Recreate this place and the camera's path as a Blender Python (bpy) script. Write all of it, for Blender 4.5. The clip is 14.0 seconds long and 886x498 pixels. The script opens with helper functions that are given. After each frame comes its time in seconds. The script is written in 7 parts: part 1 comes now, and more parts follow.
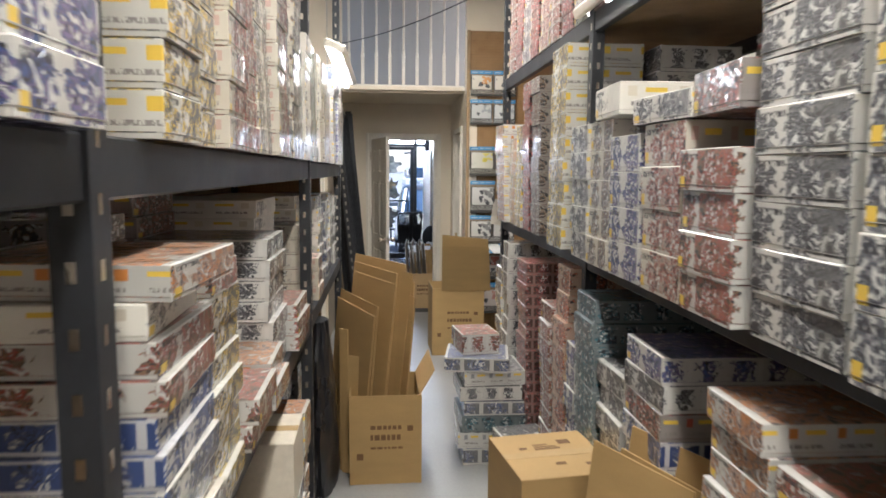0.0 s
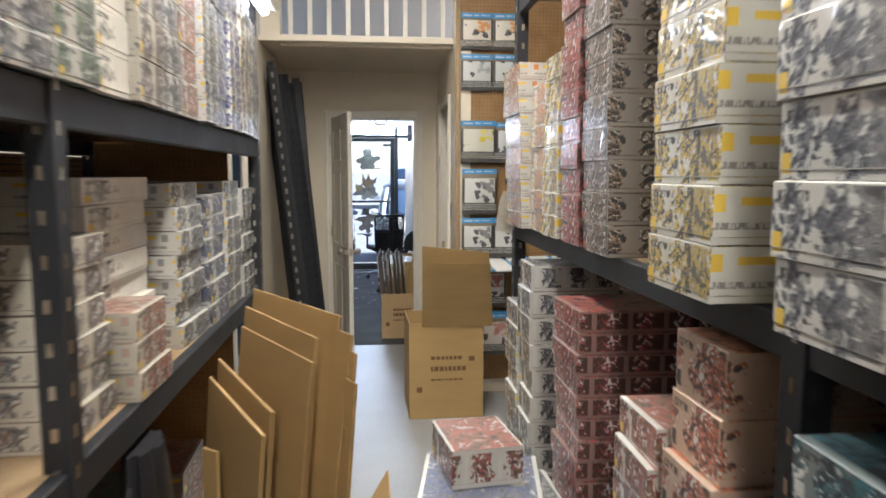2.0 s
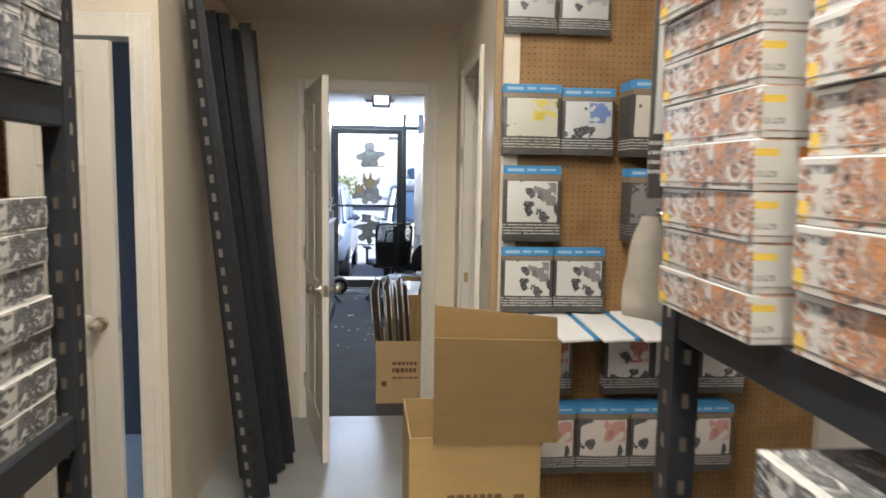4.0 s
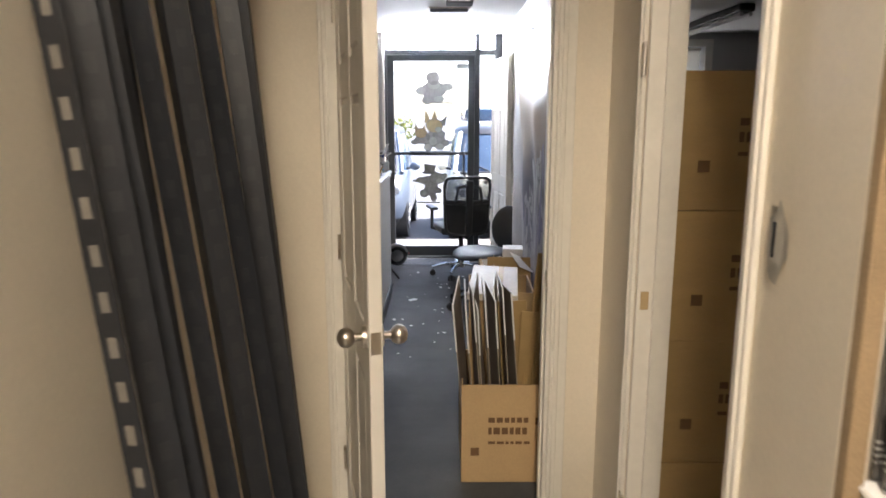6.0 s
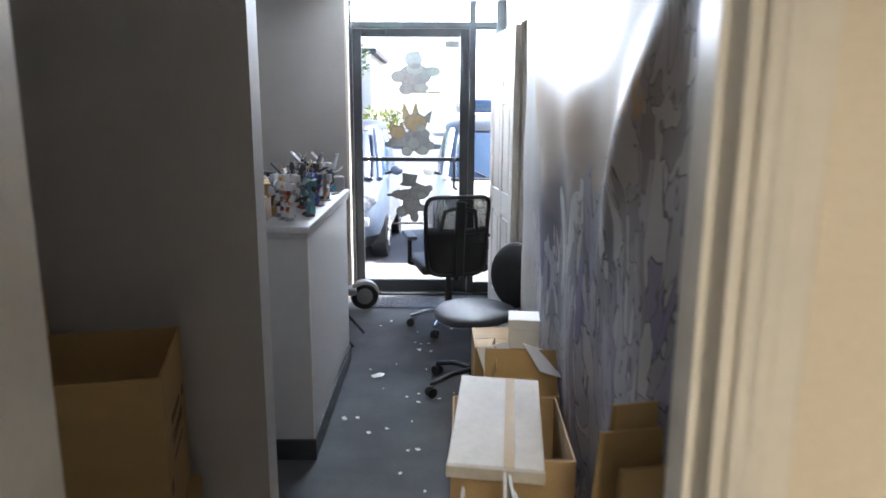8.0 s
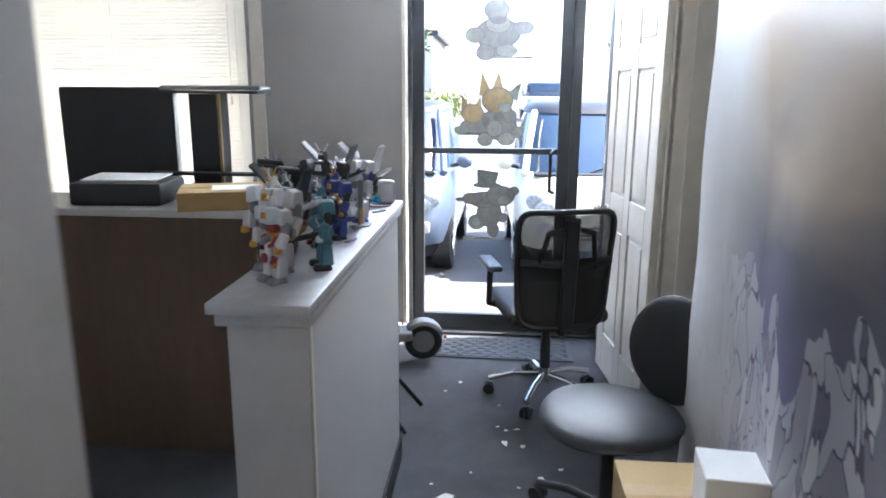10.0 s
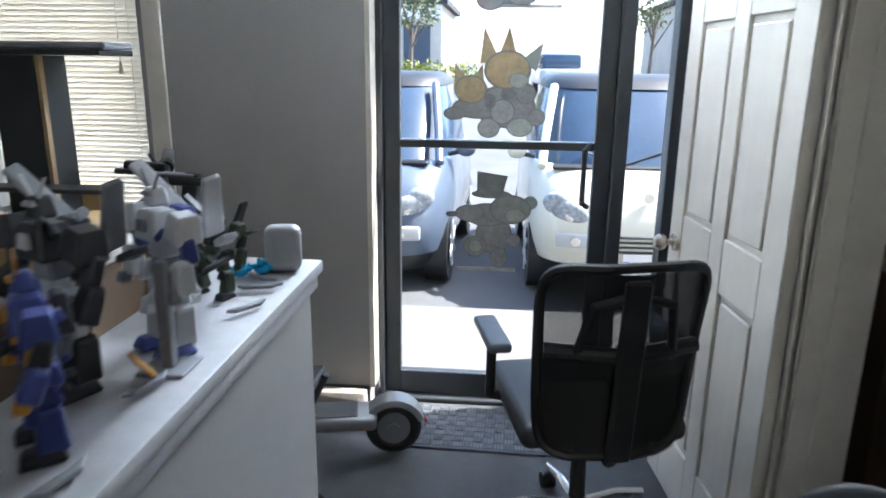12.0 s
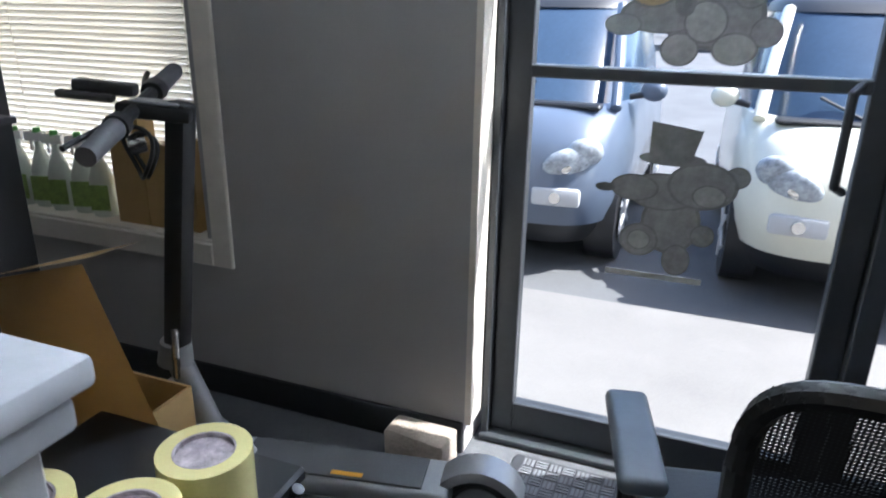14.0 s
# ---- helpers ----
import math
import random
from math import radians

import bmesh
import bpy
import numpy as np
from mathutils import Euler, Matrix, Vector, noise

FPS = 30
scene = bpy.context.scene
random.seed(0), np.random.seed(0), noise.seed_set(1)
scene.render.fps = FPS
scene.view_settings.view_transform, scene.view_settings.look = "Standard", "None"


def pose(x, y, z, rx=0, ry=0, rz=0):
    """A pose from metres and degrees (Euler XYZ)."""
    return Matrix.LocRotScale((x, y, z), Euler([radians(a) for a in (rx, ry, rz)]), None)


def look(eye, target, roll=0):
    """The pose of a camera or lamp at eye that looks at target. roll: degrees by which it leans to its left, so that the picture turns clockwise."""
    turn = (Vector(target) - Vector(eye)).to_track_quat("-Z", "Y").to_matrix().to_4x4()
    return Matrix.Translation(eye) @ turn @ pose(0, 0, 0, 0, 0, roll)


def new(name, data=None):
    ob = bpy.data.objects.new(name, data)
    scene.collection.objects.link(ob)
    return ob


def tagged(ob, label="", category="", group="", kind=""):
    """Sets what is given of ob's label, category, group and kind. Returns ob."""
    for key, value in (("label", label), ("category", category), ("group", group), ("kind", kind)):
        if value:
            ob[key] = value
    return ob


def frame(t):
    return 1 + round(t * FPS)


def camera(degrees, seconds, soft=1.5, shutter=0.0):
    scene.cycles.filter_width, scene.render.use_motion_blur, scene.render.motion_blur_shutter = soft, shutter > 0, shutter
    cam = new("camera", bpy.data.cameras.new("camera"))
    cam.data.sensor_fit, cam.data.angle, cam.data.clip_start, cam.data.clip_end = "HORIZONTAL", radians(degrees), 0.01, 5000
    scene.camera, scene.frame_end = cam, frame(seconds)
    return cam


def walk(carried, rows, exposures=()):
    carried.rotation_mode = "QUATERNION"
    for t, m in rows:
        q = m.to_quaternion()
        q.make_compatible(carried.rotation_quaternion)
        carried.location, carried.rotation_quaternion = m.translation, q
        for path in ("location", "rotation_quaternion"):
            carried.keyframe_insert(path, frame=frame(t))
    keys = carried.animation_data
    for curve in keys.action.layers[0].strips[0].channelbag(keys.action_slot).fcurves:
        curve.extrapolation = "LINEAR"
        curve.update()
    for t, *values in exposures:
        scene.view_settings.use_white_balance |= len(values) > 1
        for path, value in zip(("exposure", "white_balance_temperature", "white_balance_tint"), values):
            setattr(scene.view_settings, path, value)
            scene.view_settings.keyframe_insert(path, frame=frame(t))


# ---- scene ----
cam = camera(65.4, 14.0, 1.7, 0.4)
PATH = [
    (0, (0.44, 0.035, 1.675), (0.608, 2.016, 1.452), 0.5),
    (0.5, (0.437, 0.461, 1.67), (0.606, 2.441, 1.449), 0.6),
    (1, (0.543, 0.942, 1.588), (0.72, 2.923, 1.37), 0.4),
    (1.5, (0.599, 1.445, 1.585), (0.79, 3.424, 1.37), 0.2),
    (2, (0.662, 1.941, 1.551), (0.858, 3.92, 1.337), 0.1),
    (2.2, (0.708, 2.161, 1.537), (0.907, 4.14, 1.326), 0.3),
    (4.3, (0.785, 4.105, 1.552), (0.937, 6.088, 1.337), 1.0),
    (4.5, (0.76, 4.288, 1.557), (0.892, 6.271, 1.331), 0.8),
    (5, (0.714, 4.841, 1.53), (0.779, 6.826, 1.294), 0.6),
    (5.5, (0.606, 5.317, 1.526), (0.63, 7.292, 1.215), 0.5),
    (6, (0.637, 5.747, 1.502), (0.642, 7.711, 1.126), 0.0),
    (6.5, (0.673, 6.217, 1.487), (0.673, 8.177, 1.089), 0.1),
    (7, (0.719, 6.634, 1.511), (0.72, 8.594, 1.11), 0.3),
    (7.5, (0.795, 7.087, 1.517), (0.807, 9.046, 1.113), 0.1),
    (8, (0.745, 7.527, 1.536), (0.761, 9.486, 1.133), 0.3),
    (8.5, (0.683, 7.942, 1.509), (0.646, 9.901, 1.107), 0.3),
    (9, (0.657, 8.349, 1.499), (0.514, 10.303, 1.098), 0.3),
    (9.2, (0.617, 8.485, 1.487), (0.455, 10.438, 1.086), 0.4),
    (11.3, (0.542, 9.938, 1.43), (0.429, 11.863, 0.9), 0.6),
    (11.5, (0.535, 10.04, 1.425), (0.42, 11.968, 0.905), 0.8),
    (12, (0.573, 10.352, 1.43), (0.399, 12.276, 0.912), 0.7),
    (12.5, (0.588, 10.687, 1.417), (0.309, 12.599, 0.901), 0.7),
    (13, (0.568, 10.96, 1.42), (0.152, 12.841, 0.884), 0.9),
    (13.5, (0.597, 11.187, 1.36), (0.046, 13.021, 0.785), 1.0),
    (14, (0.592, 11.327, 1.286), (-0.08, 13.085, 0.61), 1.0),
]
# stops, kelvin, tint
EXPOSURES = [(0.0, 2.1, 5450.0, 13.0), (2.0, 2.15, 5500.0, 12.0), (4.5, 2.3, 5850.0, 13.0), (5.5, 2.5, 6300.0, 16.0), (7.0, 2.75, 6300.0, 16.0), (7.5, 2.4, 6100.0, 11.0), (8.0, 2.6, 6000.0, 12.0), (8.5, 2.9, 6050.0, 14.0), (9.0, 2.9, 6000.0, 14.0), (11.5, 2.35, 5900.0, 8.0), (14.0, 1.85, 5800.0, 10.0)]
walk(cam, [(t, look(eye, target, roll)) for t, eye, target, roll in PATH], EXPOSURES)


# ---- light ----
world = bpy.data.worlds.new("sky")
scene.world = world
world.use_nodes = True
sky = world.node_tree.nodes.new("ShaderNodeTexSky")
sky.sky_type, sky.sun_disc = "NISHITA", False
sky.sun_elevation, sky.sun_rotation = radians(51), radians(72)
sky.air_density, sky.dust_density = 1.0, 2.0
world.node_tree.links.new(sky.outputs[0], world.node_tree.nodes["Background"].inputs[0])
world.node_tree.nodes["Background"].inputs[1].default_value = 0.15
sun = new("sun", bpy.data.lights.new("sun", "SUN"))
sun.data.energy, sun.data.angle, sun.data.color = 4.4, radians(0.6), (1, 0.95, 0.87)
sun.matrix_world = look((3.0, 1.0, 3.9), (0, 0, 0))


def area_lamp(name, m, sx, sy, watts, colour):
    lamp = new(name, bpy.data.lights.new(name, "AREA"))
    lamp.data.shape, lamp.data.size, lamp.data.size_y = "RECTANGLE", sx, sy
    lamp.data.energy, lamp.data.color = watts, colour
    lamp.matrix_world = m
    return lamp


WARM = (1.0, 0.87, 0.64)
# strip lights of the storeroom, above the aisle and over the racks
area_lamp("strip_light_lamp", pose(0.70, 0.6, 3.3), 0.12, 2.4, 19.5, WARM)
area_lamp("strip_light_lamp", pose(0.70, 4.4, 3.3), 0.12, 2.4, 23, WARM)
area_lamp("strip_light_lamp", pose(0.70, -2.6, 3.3), 0.12, 2.4, 20, WARM)
# daylight in the openings of the front wall
area_lamp("transom_daylight", pose(0.63, 13.20, 2.262, -72, 0, 0), 1.1, 0.14, 21, (0.86, 0.93, 1.0))
area_lamp("window_daylight", pose(-1.75, 13.25, 1.35, -90, 0, 0), 1.5, 1.5, 5, (0.95, 0.97, 1.0))
area_lamp("side_window_daylight", pose(2.7, 13.25, 1.45, -90, 0, 0), 1.2, 1.3, 1.2, (0.95, 0.97, 1.0))


# ---- materials ----
def nodes_of(name):
    mat = bpy.data.materials.new(name)
    mat.use_nodes = True
    tree = mat.node_tree
    return mat, tree, tree.nodes["Principled BSDF"]


def add(tree, kind, **values):
    node = tree.nodes.new("ShaderNode" + kind)
    for key, value in values.items():
        if key in node.inputs:
            node.inputs[key].default_value = value
    return node


def ramp(tree, source, stops, hard=False):
    node = tree.nodes.new("ShaderNodeValToRGB")
    node.color_ramp.interpolation = "CONSTANT" if hard else "LINEAR"
    e = node.color_ramp.elements
    while len(e) < len(stops):
        e.new(0.5)
    for item, (at, colour) in zip(e, stops):
        item.position = at
        item.color = (*colour, 1) if len(colour) == 3 else colour
    tree.links.new(source, node.inputs[0])
    return node.outputs[0]


def maths(tree, op, a, b=None, c=None):
    node = tree.nodes.new("ShaderNodeMath")
    node.operation = op
    for n, v in enumerate((a, b, c)):
        if v is None:
            continue
        if isinstance(v, (int, float)):
            node.inputs[n].default_value = v
        else:
            tree.links.new(v, node.inputs[n])
    return node.outputs[0]


def mix(tree, fac, a, b, blend="MIX"):
    node = tree.nodes.new("ShaderNodeMix")
    node.data_type, node.blend_type = "RGBA", blend
    for n, v in ((0, fac), (6, a), (7, b)):
        if isinstance(v, (int, float)):
            node.inputs[n].default_value = v
        elif isinstance(v, tuple):
            node.inputs[n].default_value = (*v, 1)
        else:
            tree.links.new(v, node.inputs[n])
    return node.outputs[2]


def surface(name, colour, rough=0.6, metal=0.0, vary=0.12, grain=40.0, blotch=2.5, bump=0.1, coat=0.0, stretch=(1, 1, 1), rand=0.0):
    """A base colour with blotches and grain of real size, an uneven gloss and a fine relief."""
    mat, tree, b = nodes_of(name)
    at = tree.nodes.new("ShaderNodeTexCoord")
    scale = add(tree, "Mapping", Scale=stretch)
    tree.links.new(at.outputs["Object"], scale.inputs[0])
    big = add(tree, "TexNoise", Scale=blotch, Detail=4.0, Roughness=0.6)
    fine = add(tree, "TexNoise", Scale=grain, Detail=3.0, Roughness=0.7)
    for node in (big, fine):
        tree.links.new(scale.outputs[0], node.inputs["Vector"])
    total = maths(tree, "ADD", maths(tree, "MULTIPLY", big.outputs[0], 0.6), maths(tree, "MULTIPLY", fine.outputs[0], 0.4))
    if rand:
        info = tree.nodes.new("ShaderNodeObjectInfo")
        total = maths(tree, "ADD", total, maths(tree, "MULTIPLY", maths(tree, "SUBTRACT", info.outputs["Random"], 0.5), rand))
    low = tuple(c * (1 - 1.6 * vary) for c in colour)
    high = tuple(min(1, c * (1 + 1.3 * vary)) for c in colour)
    tree.links.new(ramp(tree, total, [(0.28, low), (0.72, high)]), b.inputs["Base Color"])
    tree.links.new(maths(tree, "MULTIPLY_ADD", big.outputs[0], 0.25, max(0.02, rough - 0.12)), b.inputs["Roughness"])
    b.inputs["Metallic"].default_value = metal
    b.inputs["Coat Weight"].default_value = coat
    if bump:
        relief = add(tree, "Bump", Strength=bump, Distance=0.004)
        tree.links.new(fine.outputs[0], relief.inputs["Height"])
        tree.links.new(relief.outputs[0], b.inputs["Normal"])
    return mat


def glowing(name, colour, strength):
    mat, tree, b = nodes_of(name)
    b.inputs["Base Color"].default_value = (*colour, 1)
    b.inputs["Emission Color"].default_value = (*colour, 1)
    b.inputs["Emission Strength"].default_value = strength
    return mat


def glass(name, colour=(1, 1, 1), rough=0.0):
    mat, tree, b = nodes_of(name)
    b.inputs["Base Color"].default_value = (*colour, 1)
    b.inputs["Roughness"].default_value = rough
    b.inputs["Transmission Weight"].default_value = 1.0
    b.inputs["IOR"].default_value = 1.02
    return mat


M_FLOOR = surface("grey_concrete_paint", (0.32, 0.32, 0.315), 0.46, vary=0.12, grain=60, blotch=1.6, bump=0.05)
M_CARPET = surface("dark_grey_carpet", (0.085, 0.089, 0.096), 0.95, vary=0.35, grain=260, blotch=3, bump=0.6)
M_WALL = surface("white_wall_paint", (0.74, 0.71, 0.66), 0.55, vary=0.05, grain=90, blotch=1.5, bump=0.08)
M_HALL = surface("cream_wall_paint", (0.74, 0.655, 0.525), 0.5, vary=0.06, grain=90, blotch=1.3, bump=0.08)
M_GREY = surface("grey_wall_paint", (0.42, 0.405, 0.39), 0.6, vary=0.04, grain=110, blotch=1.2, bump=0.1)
M_CEIL = surface("ceiling_white", (0.75, 0.74, 0.72), 0.8, vary=0.04, grain=60, bump=0.2)
M_TRIM = surface("white_gloss_trim", (0.76, 0.71, 0.625), 0.33, vary=0.06, grain=25, blotch=4, bump=0.05)
M_DOOR = surface("white_door_paint", (0.73, 0.68, 0.60), 0.38, vary=0.05, grain=18, blotch=3, bump=0.06, stretch=(1, 1, 0.15))
M_BASE = surface("black_vinyl_baseboard", (0.025, 0.026, 0.03), 0.45, vary=0.25, grain=30, bump=0.05)
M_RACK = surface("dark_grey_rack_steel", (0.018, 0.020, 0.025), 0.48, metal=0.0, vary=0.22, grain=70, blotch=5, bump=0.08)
M_PARTICLE = surface("particle_board", (0.36, 0.25, 0.14), 0.8, vary=0.25, grain=180, blotch=6, bump=0.2)
M_CARD = surface("brown_cardboard", (0.40, 0.262, 0.105), 0.72, vary=0.10, grain=120, blotch=3, bump=0.12, stretch=(1, 1, 4), rand=0.2)
M_CARD2 = surface("pale_cardboard", (0.50, 0.34, 0.17), 0.75, vary=0.10, grain=120, blotch=3, bump=0.12, rand=0.2)
M_TAPE = surface("brown_packing_tape", (0.50, 0.36, 0.19), 0.22, vary=0.06, bump=0.02)
M_INK = surface("printing_ink_brown", (0.16, 0.085, 0.035), 0.8, vary=0.15, bump=0)
M_BLACK = surface("black_plastic", (0.018, 0.019, 0.021), 0.45, vary=0.2, grain=200, bump=0.08)
M_LEATHER = surface("black_vinyl_leather", (0.022, 0.024, 0.028), 0.5, vary=0.2, grain=160, bump=0.25)
M_CHROME = surface("brushed_chrome", (0.72, 0.71, 0.69), 0.2, metal=1.0, vary=0.08, grain=80, bump=0.03)
M_NICKEL = surface("satin_nickel", (0.60, 0.54, 0.46), 0.28, metal=1.0, vary=0.08, grain=60, bump=0.03)
M_ALU = surface("dark_bronze_aluminium", (0.050, 0.055, 0.062), 0.38, metal=0.3, vary=0.15, grain=50, blotch=4, bump=0.04)
M_WHITE = surface("white_paper", (0.80, 0.79, 0.77), 0.6, vary=0.04, grain=40, bump=0.04)
M_PALEBLUE = surface("pale_blue_print", (0.38, 0.52, 0.66), 0.4, vary=0.1, bump=0)
M_BLUE = surface("blue_header_card", (0.07, 0.27, 0.55), 0.4, vary=0.15, grain=30, bump=0.03)
M_TUBE = glowing("lit_tube", (1.0, 0.95, 0.86), 7.0)
M_LANTERN = glowing("lit_lantern_glass", (1, 0.96, 0.9), 0.5)
M_GLASS = glass("clear_glass")
M_FILM = surface("torn_film", (0.62, 0.58, 0.50), 0.2, vary=0.12, grain=60, bump=0.2)
# near-black for roofs and high ceiling; also stands in for the closet's shade
M_DARK = surface("dark_roof_and_shade", (0.05, 0.05, 0.052), 0.9, vary=0.2, bump=0)


# ---- building blocks ----
def bm_box(bm, x0, y0, z0, x1, y1, z1, bevel=0.0, seg=1):
    """Adds a box to bm, with rounded edges."""
    made = bmesh.ops.create_cube(bm, size=1)["verts"]
    for v in made:
        v.co = Vector(((x0 + x1) / 2 + v.co.x * (x1 - x0), (y0 + y1) / 2 + v.co.y * (y1 - y0), (z0 + z1) / 2 + v.co.z * (z1 - z0)))
    if bevel:
        edges = list({e for v in made for e in v.link_edges})
        bmesh.ops.bevel(bm, geom=edges, offset=bevel, segments=seg, affect="EDGES", profile=0.5)
    return bm


def box(x0, y0, z0, x1, y1, z1, bevel=0.0, seg=1):
    return bm_box(bmesh.new(), x0, y0, z0, x1, y1, z1, bevel, seg)


def bm_rod(bm, a, b, r, r2=None, n=12):
    """Adds a capped rod from a to b."""
    a, b = Vector(a), Vector(b)
    turn = (b - a).to_track_quat("Z", "Y").to_matrix().to_4x4()
    m = Matrix.Translation((a + b) / 2) @ turn
    bmesh.ops.create_cone(bm, cap_ends=True, segments=n, radius1=r, radius2=r if r2 is None else r2, depth=(b - a).length, matrix=m)
    return bm


def rod(a, b, r, r2=None, n=12):
    return bm_rod(bmesh.new(), a, b, r, r2, n)


def bm_ball(bm, at, sx, sy, sz, u=14, v=9):
    bmesh.ops.create_uvsphere(bm, u_segments=u, v_segments=v, radius=1, matrix=Matrix.Translation(at) @ Matrix.Diagonal((sx, sy, sz, 1)))
    return bm


def ball(at, sx, sy, sz, u=14, v=9):
    return bm_ball(bmesh.new(), at, sx, sy, sz, u, v)


def moved(bm, m):
    bmesh.ops.transform(bm, matrix=m, verts=bm.verts)
    return bm


def tube(points, r, n=10):
    """A bent tube through points."""
    bm = bmesh.new()
    for a, b in zip(points, points[1:]):
        bm_rod(bm, a, b, r, None, n)
    for p in points[1:-1]:
        bm_ball(bm, p, r, r, r, n, 6)
    return bm


def prism(outline, depth, bevel=0.0):
    """A flat outline in x and z, given depth along y."""
    bm = bmesh.new()
    lower = [bm.verts.new((x, 0, z)) for x, z in outline]
    face = bm.faces.new(lower)
    out = bmesh.ops.extrude_face_region(bm, geom=[face])["geom"]
    bmesh.ops.translate(bm, vec=(0, depth, 0), verts=[v for v in out if isinstance(v, bmesh.types.BMVert)])
    bmesh.ops.recalc_face_normals(bm, faces=bm.faces)
    if bevel:
        bmesh.ops.bevel(bm, geom=list(bm.edges), offset=bevel, segments=2, affect="EDGES", profile=0.5)
    return bm


def mesh_of(name, bm, material, smooth=True):
    data = bpy.data.meshes.new(name)
    bmesh.ops.recalc_face_normals(bm, faces=bm.faces)
    if smooth:
        for f in bm.faces:
            f.smooth = True
        for e in bm.edges:
            e.smooth = len(e.link_faces) == 2 and e.calc_face_angle(0) < 0.6
    bm.to_mesh(data)
    bm.free()
    for m in material if isinstance(material, (list, tuple)) else [material]:
        data.materials.append(m)
    return data


def part(name, bm, material, parent, label=""):
    ob = new(name, mesh_of(name, bm, material))
    ob.parent = parent
    return tagged(ob, label)


def thing(name, label, category, m=None, group=""):
    ob = new(name)
    ob.empty_display_size = 0.1
    if m is not None:
        ob.matrix_world = m
    return tagged(ob, label, category, group)


def solid(name, bm, material, label, category, m=None, group="", kind=""):
    ob = new(name, mesh_of(name, bm, material))
    if m is not None:
        ob.matrix_world = m
    return tagged(ob, label, category, group, kind)


def structure(name, bm, material, label="", category="wall"):
    return tagged(new(name, mesh_of(name, bm, material)), label or name.replace("_", " "), category, "", "structure")


# ---- shell of the place ----
BACK = 8.16      # wall between the hall and the office
FRONT = 13.0     # inner face of the street wall
OFFCEIL = 2.34
HALLCEIL = 2.45
structure("floor_storeroom", box(-3.0, -4.0, -0.15, 4.6, BACK, 0.0), M_FLOOR, "grey painted concrete storeroom floor, worn and slightly glossy", "floor")
structure("floor_office", box(-3.6, BACK, -0.15, 4.6, 13.22, -0.002), M_CARPET, "dark grey carpet floor of the office", "floor")
structure("wall_west", box(-1.35, -4.0, 0, -1.2, 6.69, 4.2), M_WALL, "white storeroom wall behind the racks")
structure("wall_east", box(2.75, -4.0, 0, 2.9, 6.72, 4.2), M_WALL, "white storeroom wall behind the racks")
structure("wall_south", box(-1.35, -4.15, 0, 2.9, -4.0, 4.2), M_WALL, "white rear wall of the storeroom")
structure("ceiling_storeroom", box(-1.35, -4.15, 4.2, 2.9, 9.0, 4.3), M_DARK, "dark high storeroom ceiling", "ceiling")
# storeroom end wall with the closet opening, the hall and the balcony above it
wn = bmesh.new()
bm_box(wn, -1.35, 6.69, 0, -0.965, 6.80, 4.2)
bm_box(wn, -0.965, 6.69, 2.06, -0.215, 6.80, 4.2)
bm_box(wn, -0.215, 6.69, 0, -0.105, 6.80, 4.2)
bm_box(wn, -0.105, 6.86, HALLCEIL + 0.02, 0.03, 6.98, 4.2)
structure("wall_north", wn, M_HALL, "cream end wall of the storeroom beside the hall")
we = bmesh.new()
bm_box(we, 1.215, 6.68, 0, 1.32, 7.02, 2.45)
bm_box(we, 1.215, 7.02, 2.08, 1.32, 7.74, 2.45)
bm_box(we, 1.215, 7.74, 0, 1.32, BACK, 2.45)
bm_box(we, 1.32, 6.72, 0, 2.9, 6.84, 4.2)
bm_box(we, 2.9, 6.72, 0, 4.6, 6.84, 2.6)
bm_box(we, 1.215, 6.72, 2.45, 1.32, 6.84, 4.2)
structure("wall_hall_east", we, M_HALL, "cream hall wall with a doorway into the side store")
structure("wall_hall_west", box(-0.25, 6.80, 0, -0.105, BACK, 2.45), M_HALL, "cream hall wall behind leaning steel uprights")
# added wall: its dark colour gives the shade inside the ajar closet
structure("closet_back", box(-1.4, 7.9, 0, -0.27, 8.0, 2.45), M_DARK, "unseen closet back wall, coloured dark for shade")
structure("ceiling_hall", box(-1.35, 6.801, HALLCEIL, 2.9, BACK + 0.1, HALLCEIL + 0.035), M_HALL, "cream ceiling of the hall under the balcony", "ceiling")
structure("ceiling_side_room", box(1.325, 6.845, OFFCEIL, 4.6, BACK + 0.119, OFFCEIL + 0.1), M_CEIL, "white ceiling at the rear of the side room", "ceiling")
# shade behind the balusters is put into the colour: grey, not the hall's cream
structure("wall_balcony", box(-1.35, 8.12, 2.486, 2.9, 8.22, 4.2), M_GREY, "wall behind the balcony rail, greyed for shade")
wb = bmesh.new()
bm_box(wb, -3.6, BACK, 0, 0.285, BACK + 0.12, 2.6)
bm_box(wb, 0.285, BACK, 2.05, 1.032, BACK + 0.12, 2.6)
bm_box(wb, 1.032, BACK, 0, 1.39, BACK + 0.12, 2.6)
structure("wall_office_back", wb, M_HALL, "off-white wall with the open office doorway")
structure("ceiling_office", box(-3.6, BACK + 0.12, OFFCEIL, 4.6, 13.35, OFFCEIL + 0.15), M_CEIL, "white office ceiling", "ceiling")
structure("wall_stub", box(-3.5, 9.46, 0, 0.233, 9.563, OFFCEIL), M_GREY, "grey dividing wall inside the office")
structure("wall_office_west", box(-3.6, BACK + 0.12, 0, -3.5, 13.2, OFFCEIL), M_GREY, "grey office wall")
wo = bmesh.new()
bm_box(wo, 1.27, BACK + 0.12, 0, 1.39, 11.20, OFFCEIL)
